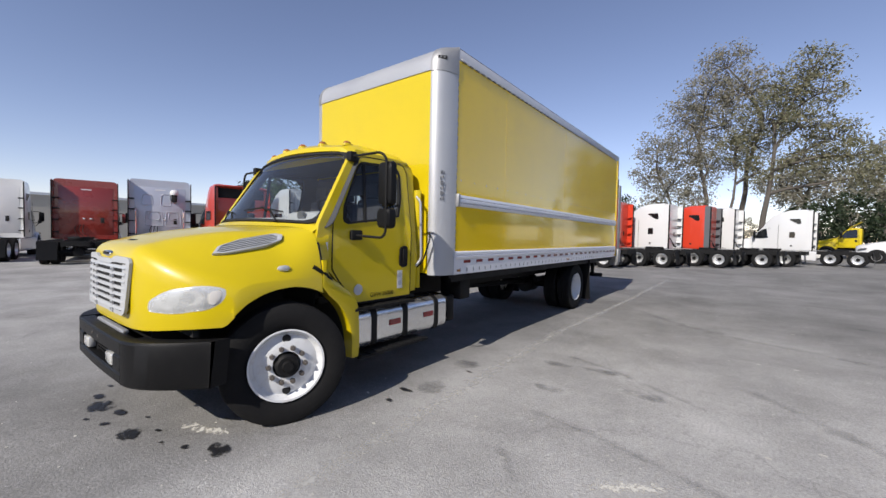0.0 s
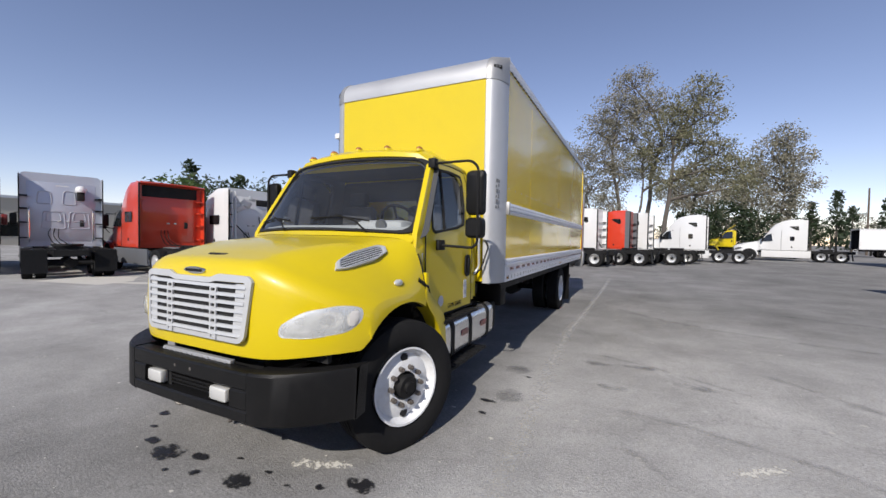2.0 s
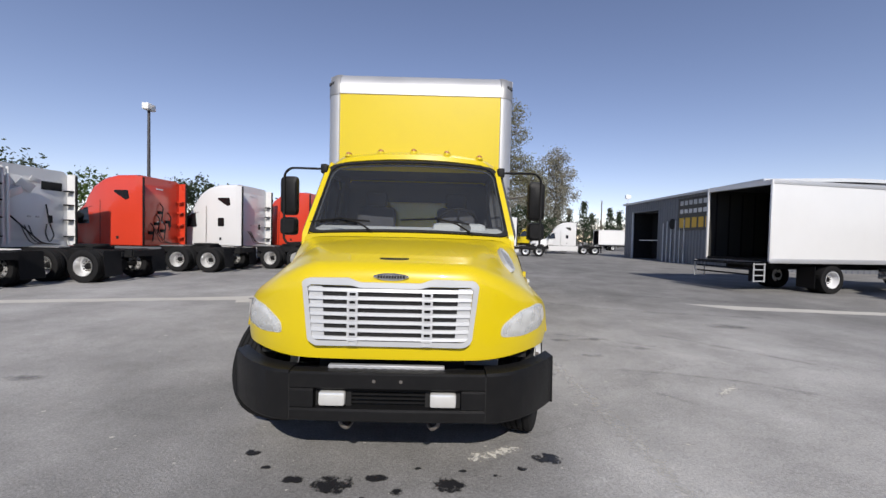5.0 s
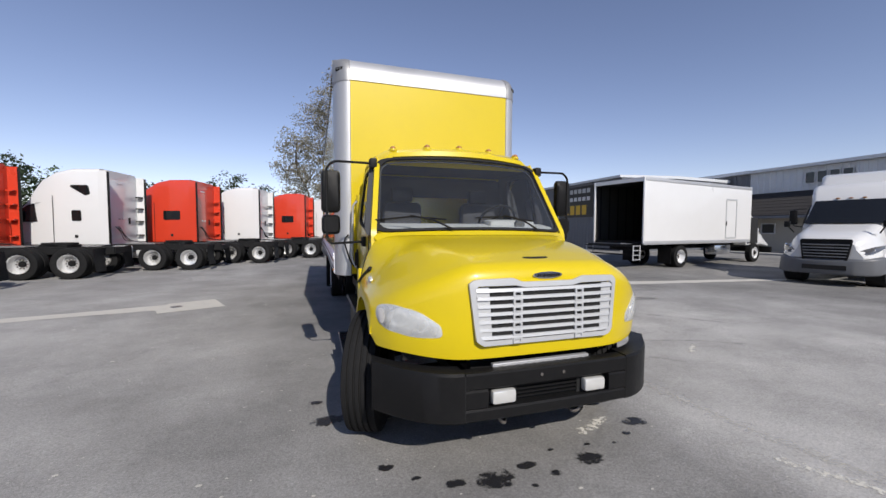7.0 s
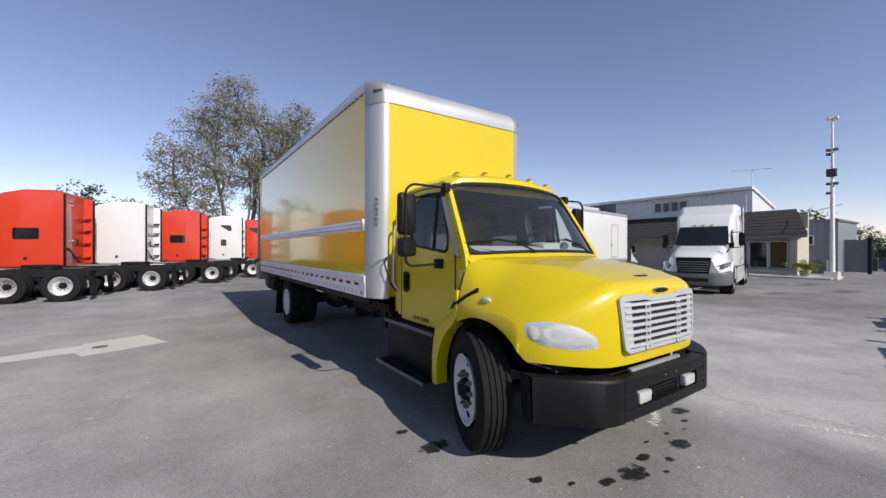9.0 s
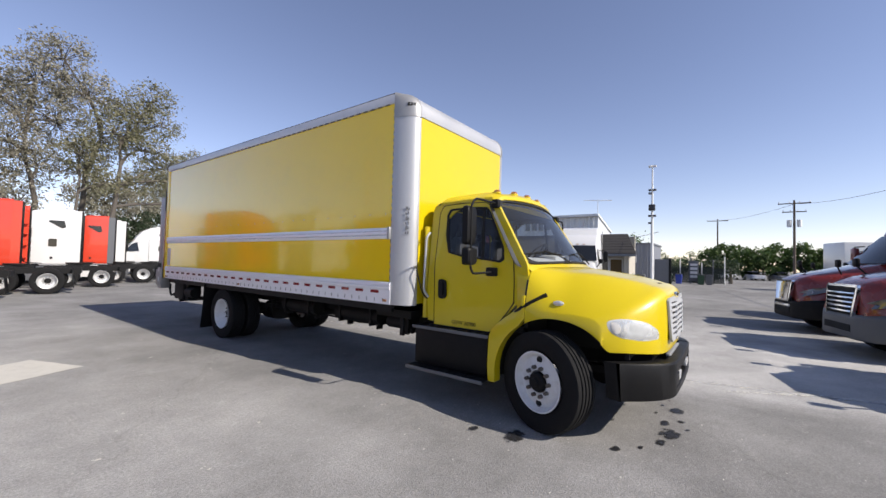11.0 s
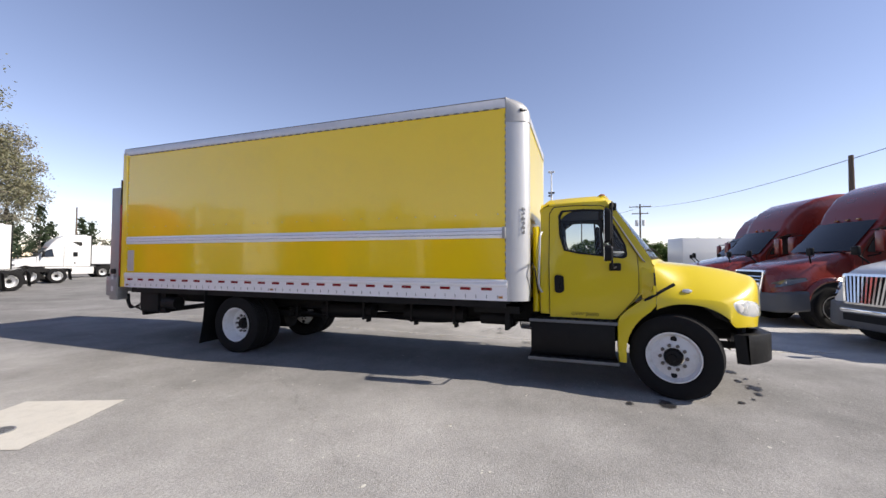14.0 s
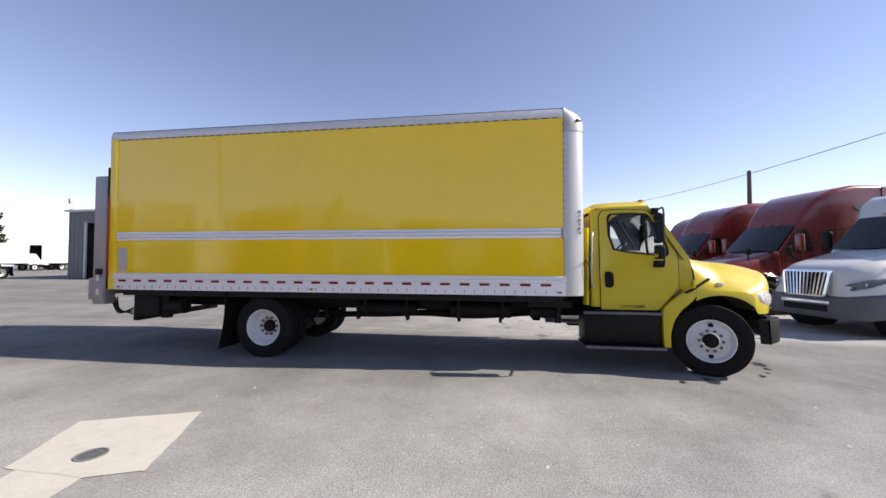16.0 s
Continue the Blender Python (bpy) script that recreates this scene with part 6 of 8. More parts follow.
        for k in range(11):
            u = -0.9 + 1.8 * k / 10
            part("grille_bar", loft(bm_new(), [[gp(u * (0.40 + 0.09 * (z - 0.86) / 0.5) + dx, z, d) for dx, d in ((-0.018, 0.0), (0, 0.02), (0.018, 0.0), (0, -0.03))] for z in (0.86, 1.1, 1.37)]), CHROME, gr)
        part("lower_grille", box(bm_new(), -0.55, 0.55, 7.165, 7.20, 0.66, 0.74, 0.02), CHROME, bp)
    for s in (1, -1):
        pts = [(0.66, 7.0, 1.0), (0.72, 6.98, 1.10), (0.98, 6.78, 1.22), (1.10, 6.45, 1.26), (1.12, 6.42, 1.18), (1.02, 6.76, 1.06), (0.86, 6.95, 0.99)]
        b = bm_new()
        ring = [Vector((s * x, y, z)) for x, y, z in pts]
        c = sum(ring, Vector()) / len(ring)
        loft(b, [ring, [p + Vector((s * 0.035, 0.045, 0)) for p in ring], [c + (p - c) * 0.5 + Vector((s * 0.055, 0.07, 0.01)) for p in ring]])
        hl = part("headlight", b, LAMPDARK, t, "smoked clear headlight")
        b = bm_new()
        loft(b, [[c + Vector((s * (0.040 + u) + s * r * math.cos(a) * 0.7, 0.06 + u, r * math.sin(a))) for a in (2 * math.pi * k / 14 for k in range(14))] for r, u in ((0.055, 0.0), (0.05, 0.022), (0.02, 0.026))])
        part("lamp_bowl", b, LAMPBOWL, hl)
        b = bm_new()
        box(b, s * 1.085, s * 1.125, 6.44, 6.50, 1.18, 1.235, 0.01)
        part("turn_lamp", b, AMBER, hl)
        b = bm_new()
        tube(b, [(s * 0.98, 6.25, 1.62), (s * 1.08, 6.35, 1.78), (s * 1.12, 6.38, 1.84)], 0.02, 6)
        box(b, s * 1.05, s * 1.22, 6.33, 6.42, 1.80, 2.0, 0.03)
        part("hood_mirror", b, BLACKPL, t)
    if roof != "low":
        for x in (-0.32, 0, 0.32):
            part("roof_lamp", box(bm_new(), x - 0.05, x + 0.05, yw - 0.02, yw + 0.06, 2.775, 2.815, 0.01), AMBER, t)
    return t


def at(x, y, heading):
    """Pose of a vehicle whose forward side points along heading, in degrees from +x towards +y."""
    return pose(x, y, 0, 0, 0, heading - 90)


ROW = "row of parked tractors"
HEAD = 165
FAR = 168
white_t = tractor(at(-10.34, 17.87, 172), WHITE, "white sleeper tractor with dark side extenders parked in a row", ROW, sb=2.4)
red_t = tractor(at(-8.02, 20.47, 168), RED, "orange-red sleeper tractor with ribbed side extenders parked in a row", ROW, windows=("wide",), sb=2.4)
for x, y in ((-0.85, 29.43), (2.45, 34.83)):
    copy_thing(white_t, at(x, y, FAR))
far_t = tractor(at(6.36, 38.73, FAR), WHITE, "white sleeper tractor with smooth roof fairing parked in a row", ROW, sb=1.9)
copy_thing(far_t, at(15.46, 47.43, FAR))
tractor(at(-5.70, 23.37, 168), WHITE, "plain white sleeper tractor without windows parked in a row", ROW, windows=(), sb=2.4)
copy_thing(red_t, at(-3.37, 26.53, 168))
tractor(at(-13.25, 15.63, 176.5), RED, "orange-red sleeper tractor with hoses on its back wall", ROW, windows=("bunk",), back="fittings", sb=2.4)
tractor(at(1.2, 32.06, FAR), RED, "orange-red sleeper tractor with dark grey side extenders parked in a row", ROW, windows=("bunk",), sb=2.4, ext=GREYBUMP)
tractor(at(-16.15, 8.73, 172.5), RED, "orange-red sleeper tractor with an open recess below its roof", ROW, windows=("wide",), back="open", roof="mid", sb=2.4)
dark_t = tractor(at(-23.21, 4.06, HEAD), MAROON, "dark red sleeper tractor seen from behind, parked in a row", ROW, sb=2.4)
silver_t = tractor(at(-19.66, 6.1, 164), SILVER, "silver sleeper tractor with moulded back panel and antenna dome", ROW, back="moulded", sb=2.4)
copy_thing(white_t, at(-26.56, 1.06, HEAD))
tractor(at(-14.7, 11.63, 176.5), WHITE, "white sleeper tractor with torn roof panels at its back", ROW, windows=("wide",), back="torn", roof="mid", sb=2.4)
yellow_t = tractor(at(14.5, 56.5, FAR) @ Matrix.Scale(1.15, 4), YELLOW, "yellow day-cab tractor with roof deflector parked in a row", ROW, roof="low", sleeper=False)
b = bm_new()
loft(b, [[Vector((x, y, z)) for x in (-0.85, 0.85)] + [Vector((0.85, y, z - 0.04)), Vector((-0.85, y, z - 0.04))] for y, z in ((3.8, 3.35), (4.2, 3.05), (4.5, 2.82))])
part("roof_deflector", b, YELLOW, yellow_t)

SOUTH = "parked tractors facing the truck"
tractor(at(1.25, -9.05, 103), WHITE, "white tractor with upright chrome grille and grey bumper", SOUTH, roof="step", grille_kind="upright")
maroon_b = tractor(at(4.74, -8.32, 103), MAROON, "dark red sleeper tractor with chrome grille and grey bumper", SOUTH)
tractor(at(8.45, -7.75, 103), MAROON, "dark red sleeper tractor with square chrome grille", SOUTH, grille_kind="upright", bumper_mat=BLACK)
copy_thing(maroon_b, at(12.1, -8.5, 103))
tractor(at(16.7, 8.1, 194.5), WHITE, "white sleeper tractor with black grille parked before the office", "tractors by the office", roof="step", grille_kind="dark")


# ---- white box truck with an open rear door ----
# plywood coloured nearly black: the shade inside the box is painted in
SHADEPLY = surface("shaded_plywood", (0.025, 0.024, 0.022), 0.7, var=0.3, scale=2)


def white_box_truck(m, label, name="box_truck", opened=True, group=""):
    t = thing(name, m, label, "truck", group)
    W, T, F, L0, L1 = 1.27, 3.85, 1.12, -2.75, 5.75
    for s in (1, -1):
        part("side_wall", box(bm_new(), s * (W - 0.04), s * W, L0, L1, F, T - 0.05), WHITE, t)
        part("top_rail", box(bm_new(), s * (W - 0.05), s * (W + 0.015), L0, L1, T - 0.14, T, 0.01), ALU, t)
        part("bottom_rail", box(bm_new(), s * (W - 0.05), s * (W + 0.015), L0, L1, F - 0.06, F + 0.10, 0.01), ALU, t)
        part("corner_post", box(bm_new(), s * (W - 0.06), s * (W + 0.01), L0 - 0.04, L0 + 0.05, F, T, 0.01), WHITE, t)
        for k in range(14):
            part("wall_slat", box(bm_new(), s * (W - 0.095), s * (W - 0.075), L0 + 0.3 + k * 0.6, L0 + 0.36 + k * 0.6, F + 0.1, T - 0.2), BLACK, t)
        part("frame_rail", box(bm_new(), s * 0.38, s * 0.46, L0 + 0.1, 8.6, 0.8, 1.02), BLACK, t)
        wheel(t, Matrix.Translation((s * 1.07, 0, 0.5)) @ (TURN_L if s > 0 else TURN_R), "rear", 0.50, 0.27, WHEELW)
        wheel(t, Matrix.Translation((s * 0.75, 0, 0.5)) @ (TURN_L if s > 0 else TURN_R), "rear", 0.50, 0.27, WHEELW)
        wheel(t, Matrix.Translation((s * 1.03, 6.6, 0.5)) @ (TURN_L if s > 0 else TURN_R), "steer", 0.50, 0.27, WHEELW)
        part("mud_flap", box(bm_new(), s * 0.6, s * 1.2, -0.78, -0.76, 0.2, 0.95), BLACKPL, t)
    part("roof", box(bm_new(), -W, W, L0, L1, T - 0.03, T + 0.01), ALU, t)
    part("cargo_floor", box(bm_new(), -W + 0.04, W - 0.04, L0, L1, F - 0.02, F + 0.06), BLACK, t)
    part("front_wall", box(bm_new(), -W, W, L1, L1 + 0.05, F, T), WHITE, t)
    # lining in near-black colours that carry the open box's inner shade
    for s in (1, -1):
        part("inner_wall", box(bm_new(), s * (W - 0.075), s * (W - 0.045), L0 + 0.06, L1 - 0.07, F + 0.06, T - 0.08), SHADEPLY, t, "plywood lining with the inside shade in its colour")
    part("inner_roof", box(bm_new(), -W + 0.08, W - 0.08, L0 + 0.12, L1 - 0.07, T - 0.09, T - 0.06), SHADEPLY, t)
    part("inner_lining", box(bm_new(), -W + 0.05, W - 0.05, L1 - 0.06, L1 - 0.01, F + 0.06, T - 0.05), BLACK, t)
    part("rear_header", box(bm_new(), -W, W, L0 - 0.03, L0 + 0.10, T - 0.16, T), WHITE, t)
    d = part("side_door", plate(bm_new(), [Vector((W + 0.018, y, z)) for y, z in ((3.4, 1.28), (4.4, 1.28), (4.4, 3.2), (3.4, 3.2))], (-0.012, 0, 0), [Vector((W + 0.018, y, z)) for y, z in ((3.47, 1.35), (4.33, 1.35), (4.33, 3.13), (3.47, 3.13))]), GREYPL, t)
    part("door_latch", box(bm_new(), W + 0.01, W + 0.04, 3.42, 3.46, 1.9, 2.1), BLACK, d)
    b = bm_new()
    for z in (0.62, 0.82, 1.02):
        box(b, -1.2, 1.2, L0 - 0.45, L0 - 0.38, z, z + 0.05)
    box(b, -1.2, 1.2, L0 - 0.6, L0 - 0.1, 0.98, 1.03)
    part("lift_gate", b, BLACK, t)
    for s in (1, -1):
        b = bm_new()
        for y in (0.12, 0.55):
            tube(b, [(s * 1.2, L0 - y, 0.42), (s * 1.2, L0 - y, 1.05)], 0.022, 6)
        for z in (0.45, 0.64, 0.83, 1.02):
            tube(b, [(s * 1.2, L0 - 0.12, z), (s * 1.2, L0 - 0.55, z)], 0.018, 6)
        part("gate_ladder", b, GREYPL, t)
    part("tool_box", box(bm_new(), 0.7, 1.15, 2.8, 4.2, 0.5, 0.95, 0.03), TANKMET, t)
    cab = loft(bm_new(), [rr(5.95, 1.02, 0.92, 0.9, 2.45, 0.05, 0.12), rr(6.7, 1.02, 0.92, 0.9, 2.48, 0.05, 0.12), rr(6.95, 1.02, 0.90, 0.9, 2.36, 0.05, 0.10), rr(7.35, 1.02, 0.98, 0.9, 1.68, 0.05, 0.08)])
    part("cab", cab, WHITE, t)
    part("hood", loft(bm_new(), [rr(7.3, 1.05, 0.85, 0.95, 1.68, 0.1, 0.2), rr(8.1, 1.1, 0.8, 0.8, 1.52, 0.1, 0.2), rr(8.55, 0.85, 0.65, 0.8, 1.36, 0.1, 0.2)]), WHITE, t)
    part("bumper", box(bm_new(), -1.1, 1.1, 8.45, 8.62, 0.45, 0.78, 0.04), BLACKPL, t)
    if opened:
        hinge = Matrix.Translation((1.03, 7.1, 0)) @ Matrix.Rotation(radians(-68), 4, "Z")
        o = [hinge @ Vector((0, -y, z)) for y, z in ((0, 0.95), (1.08, 0.95), (1.08, 2.35), (0.35, 2.38), (0, 1.75))]
        h = [hinge @ Vector((0, -y, z)) for y, z in ((0.12, 1.72), (0.98, 1.75), (0.98, 2.27), (0.38, 2.29), (0.14, 1.80))]
        part("open_door", plate(bm_new(), o, (0.03, 0.03, 0), h), GREYPL, t, "cab door standing open")
        part("door_opening", box(bm_new(), 1.0, 1.03, 6.05, 7.1, 0.98, 2.35), DARK, t)
    return t


white_box_truck(at(10.35, 13.05, 10), "white box truck with its rear roll-up door open")
VANS = "white trucks along the far fence"
far_truck = white_box_truck(at(29.2, 72.4, 0), "white delivery box truck parked far off", "delivery_truck", False, VANS)
copy_thing(far_truck, at(40.4, 73.9, 0))


# ---- fixed marks on the ground ----
def flat(name, pts, mat, label, z=0.004, cat="marking"):
    bm = bm_new()
    vs = [bm.verts.new((x, y, z)) for x, y in pts]
    bm.faces.new(vs)
    bmesh.ops.recalc_face_normals(bm, faces=bm.faces)
    o = part(name, bm, mat)
    if o.data.polygons[0].normal.z < 0:
        o.data.flip_normals()
    return tagged(o, label, cat, kind="structure")


def ragged(pts, step, amp, rng):
    out = []
    for a, b in zip(pts, pts[1:] + pts[:1]):
        a, b = Vector((*a, 0)), Vector((*b, 0))
        n = max(1, int((b - a).length / step))
        for k in range(n):
            p = a.lerp(b, k / n)
            out.append((p.x + rng.uniform(-amp, amp), p.y + rng.uniform(-amp, amp)))
    return out


rng = random.Random(5)
slab_pts = [(-6.86, 8.06), (-7.98, 7.60), (-8.13, 7.97), (-8.12, 8.70), (-7.29, 9.07)]
flat("drain_slab", ragged(slab_pts, 0.12, 0.008, rng), CONCRETE, "pale concrete drain slab set in asphalt", 0.006)
flat("gutter_strip", ragged([(-8.09, 7.97), (-9.48, 7.72), (-13.44, 6.7), (-15.89, 5.7), (-16.05, 6.09), (-13.55, 7.14), (-9.37, 8.22), (-8.09, 8.60)], 0.25, 0.02, rng), CONCRETE, "pale concrete gutter strip in asphalt", 0.004)
flat("gutter_slab", ragged([(-15.55, 5.36), (-18.21, 4.69), (-18.75, 6.08), (-17.29, 7.29), (-15.94, 6.43)], 0.3, 0.03, rng), CONCRETE, "pale concrete slab in the yard", 0.005)
flat("gutter_strip", ragged([(3.51, 9.01), (4.36, 8.18), (7.8, 7.8), (11.93, 7.1), (11.9, 7.48), (8.07, 8.24), (5.04, 8.69)], 0.25, 0.03, rng), CONCRETE, "pale concrete gutter strip in asphalt", 0.004)
bm = bm_new()
lathe(bm, [(0.115, -0.004), (0.115, 0.004), (0.10, 0.004), (0.10, -0.004)], 32, Matrix.Translation((-7.84, 8.25, 0.011)) @ Matrix.Rotation(radians(-90), 4, "Y"))
drain = tagged(part("drain_grate", bm, CASTING), "round cast-iron drain grate", "drain", kind="structure")
bm = bm_new()
cyl(bm, (-7.84, 8.25, 0.0065), (-7.84, 8.25, 0.009), 0.10, 28)
part("drain_pit", bm, DARK, drain)
for k in range(7):
    d = -0.081 + k * 0.027
    h = math.sqrt(0.10 ** 2 - d * d)
    c, s = math.cos(radians(35)), math.sin(radians(35))
    o = part("grate_bar", box(bm_new(), -0.0055, 0.0055, -h, h, 0.009, 0.011), CASTING, drain)
    o.matrix_local = Matrix.Translation((-7.84 + d * c, 8.25 + d * s, 0)) @ Matrix.Rotation(radians(35), 4, "Z")


STRIPS = [0]


def band(name, pts, width, mat, label, cat="marking"):
    """A strip along a line; its UV runs from 0 at the rims to 1 along the middle, so that it can fade."""
    STRIPS[0] += 1
    z = 0.003 + 0.00025 * STRIPS[0]
    pts = [Vector((*p, 0)) for p in pts]
    fine = []
    for a, b in zip(pts, pts[1:]):
        n = max(2, int((b - a).length / 0.25))
        fine += [a.lerp(b, k / n) for k in range(n)]
    fine.append(pts[-1])
    bm = bm_new()
    uv = bm.loops.layers.uv.new("fade")
    rows = []
    for i, p in enumerate(fine):
        d = (fine[min(i + 1, len(fine) - 1)] - fine[max(i - 1, 0)]).normalized()
        s = Vector((-d.y, d.x, 0)) * width * (0.35 if i in (0, len(fine) - 1) else 1.0)
        rows.append([bm.verts.new((q.x, q.y, z)) for q in (p - s, p - s * 0.5, p, p + s * 0.5, p + s)])
    for i, (ra, rb) in enumerate(zip(rows, rows[1:])):
        for k in range(4):
            f = bm.faces.new((ra[k], ra[k + 1], rb[k + 1], rb[k]))
            for lp, kk, end in zip(f.loops, (k, k + 1, k + 1, k), (i, i, i + 1, i + 1)):
                lp[uv].uv = (0.5, (0.0, 0.6, 1.0, 0.6, 0.0)[kk] * (0.0 if end in (0, len(rows) - 1) else 1.0))
    o = part(name, bm, mat)
    if o.data.polygons[0].normal.z < 0:
        o.data.flip_normals()
    return tagged(o, label, cat, kind="structure")


def soak(x, y, rx, ry, mat, label, turn=0.0):
    """A round patch that fades out towards its rim."""
    STRIPS[0] += 1
    z = 0.003 + 0.00025 * STRIPS[0]
    bm = bm_new()
    uv = bm.loops.layers.uv.new("fade")
    n = 24
    c, s = math.cos(turn), math.sin(turn)
    def at_(f, k):
        u, v = rx * f * math.cos(2 * math.pi * k / n), ry * f * math.sin(2 * math.pi * k / n)
        return bm.verts.new((x + u * c - v * s, y + u * s + v * c, z))
    rings = [[at_(f, k) for k in range(n)] for f in (1.6, 0.9, 0.35)]
    val = (0.0, 0.75, 1.0)
    for i in (0, 1):
        for k in range(n):
            f = bm.faces.new((rings[i][k], rings[i][(k + 1) % n], rings[i + 1][(k + 1) % n], rings[i + 1][k]))
            for lp, w in zip(f.loops, (val[i], val[i], val[i + 1], val[i + 1])):
                lp[uv].uv = (0.5, w)
    f = bm.faces.new(rings[2])
    for lp in f.loops:
        lp[uv].uv = (0.5, 1.0)
    o = part("oil_stain", bm, mat)
    if o.data.polygons[0].normal.z < 0:
        o.data.flip_normals()
    return tagged(o, label, "stain", "oil stains", kind="structure")


band("faded_line", [(-0.87, -1.5), (-1.47, 0.89), (-1.56, 2.76), (-1.76, 6.17), (-1.66, 11.02), (-1.67, 17.47)], 0.20, LINEM, "faded pale seam line on asphalt")
band("scratch_marks", [(-3.12, 1.18), (-2.29, 1.53)], 0.13, SCRATCHM, "pale scratch marks on asphalt")
band("scratch_marks", [(-0.26, 2.45), (0.53, 3.04)], 0.14, SCRATCHM, "pale scratch marks on asphalt")
band("scratch_marks", [(-1.88, 0.78), (-1.40, -0.05), (-0.9, -0.8)], 0.12, SCRATCHM, "pale scratch marks on asphalt")
band("scratch_marks", [(-4.9, 3.6), (-5.3, 3.75)], 0.08, SCRATCHM, "pale scratch marks on asphalt")
band("scratch_marks", [(-6.4, 4.2), (-6.1, 4.35)], 0.08, SCRATCHM, "pale scratch marks on asphalt")
band("scratch_marks", [(-7.3, 1.6), (-7.9, 1.35)], 0.10, SCRATCHM, "pale scratch marks on asphalt")
for line, w in (([(-0.9, 2.75), (-0.60, 2.48), (-0.40, 2.2)], 0.10), ([(0.5, 5.5), (0.89, 5.15), (1.32, 4.66), (1.7, 4.24), (2.4, 3.4)], 0.16), ([(-1.2, 9.6), (-0.12, 8.45), (0.9, 7.9), (1.9, 7.54), (4.4, 7.1)], 0.22), ([(-1.0, 3.4), (-0.2, 3.25), (0.6, 3.0), (1.3, 2.5)], 0.12), ([(-1.4, 5.3), (-0.5, 5.0), (0.6, 4.3)], 0.14), ([(2.2, 10.5), (4.8, 9.6), (7.0, 9.3)], 0.25)):
    band("skid_mark", line, w, SKIDM, "dark skid mark on asphalt")
rs = random.Random(12)
bm = bm_new()
for i in range(2600):
    x, y = rs.uniform(-14, 8), rs.uniform(-2.5, 14)
    r0 = rs.uniform(0.002, 0.009) * (2.2 if rs.random() < 0.05 else 1)
    n = 6
    a0 = rs.random() * 6
    bm.faces.new([bm.verts.new((x + r0 * rs.uniform(0.6, 1.3) * 1.6 * math.cos(a0 + 2 * math.pi * k / n), y + r0 * rs.uniform(0.6, 1.3) * math.sin(a0 + 2 * math.pi * k / n), 0.002 + i * 0.000001)) for k in range(n)])
tagged(part("pale_flecks", bm, CONCRETE), "small pale flecks scattered over asphalt", "marking", kind="stuff")


for x, y, rx, ry in ((-3.83, 0.93, 0.17, 0.1), (-3.05, 0.95, 0.12, 0.09), (-2.31, 1.29, 0.12, 0.08), (-4.10, 0.98, 0.09, 0.05), (-4.53, 1.29, 0.08, 0.05), (-4.34, 1.11, 0.04, 0.03), (-3.54, 1.01, 0.09, 0.05), (-3.39, 0.87, 0.05, 0.04), (-2.72, 1.06, 0.035, 0.025), (-2.52, 1.15, 0.045, 0.03), (-3.27, 1.13, 0.03, 0.02), (-3.60, 0.80, 0.03, 0.02), (-2.95, 1.11, 0.03, 0.02), (-2.02, 2.96, 0.1, 0.04), (-1.97, 2.68, 0.05, 0.03), (-4.88, 2.12, 0.16, 0.1), (-4.99, 2.52, 0.08, 0.05), (-1.82, 3.82, 0.05, 0.02)):
    soak(x, y, rx * 0.85, ry * 0.85, OILM, "dark oil stain soaked into asphalt")
for x, y, rx, ry in ((-1.98, 4.03, 0.14, 0.14), (-1.86, 3.19, 0.13, 0.18), (-1.14, 4.76, 0.16, 0.08), (-0.63, 4.86, 0.18, 0.08), (-0.9, 3.95, 0.16, 0.08), (-0.1, 4.4, 0.2, 0.1), (-7.7, 2.64, 0.2, 0.1), (12.5, 4.6, 0.9, 0.3), (16.0, 3.2, 1.0, 0.35), (19.0, 5.0, 1.2, 0.3), (2.6, 6.1, 0.4, 0.2)):
    soak(x, y, rx, ry, DAMPM, "faint dark patch on asphalt")

# ---- buildings ----
GREYMETAL = surface("grey_corrugated_steel", (0.16, 0.17, 0.19), 0.5, 0.3, var=0.12, scale=1.5, dirt=0.2, dirt_col=(0.12, 0.11, 0.10))
WHITEMETAL = surface("white_corrugated_steel", (0.62, 0.64, 0.66), 0.45, 0.2, var=0.08, scale=1.5, dirt=0.15, dirt_col=(0.35, 0.33, 0.30))
SHINGLE = surface("brown_shingles", (0.032, 0.029, 0.028), 0.85, var=0.25, scale=4, bump=0.4, bump_scale=14)
STUCCO = surface("beige_stucco", (0.42, 0.39, 0.33), 0.9, var=0.08, scale=2, bump=0.2, bump_scale=60)
CONCPAV = surface("grey_concrete_walk", (0.36, 0.35, 0.33), 0.9, var=0.12, scale=2, bump=0.2, bump_scale=40)
SIGNBLK = surface("black_sign", (0.012, 0.012, 0.014), 0.4, var=0.1, scale=2)
SIGNYEL = surface("yellow_sign_bars", (0.7, 0.42, 0.03), 0.5, var=0.05, scale=3)
ORANGEW = surface("orange_interior", (0.10, 0.06, 0.018), 0.7, var=0.2, scale=1)


def corrugated(bm, a, b, z0, z1, pitch, depth, out):
    """A ribbed sheet wall from a to b (x, y), ribs standing out along the vector out."""
    a, b, out = Vector((*a, 0)), Vector((*b, 0)), Vector((*out, 0))
    n = int((b - a).length / pitch)
    pts = []
    for k in range(n):
        for f, o in ((0.0, 0), (0.55, 0), (0.65, 1), (0.9, 1)):
            pts.append(a.lerp(b, (k + f) / n) + out * depth * o)
    pts.append(b)
    ring = pts + [p - out * 0.12 for p in reversed(pts)]
    loft(bm, [[Vector((p.x, p.y, z)) for p in ring] for z in (z0, z1)])
    return bm


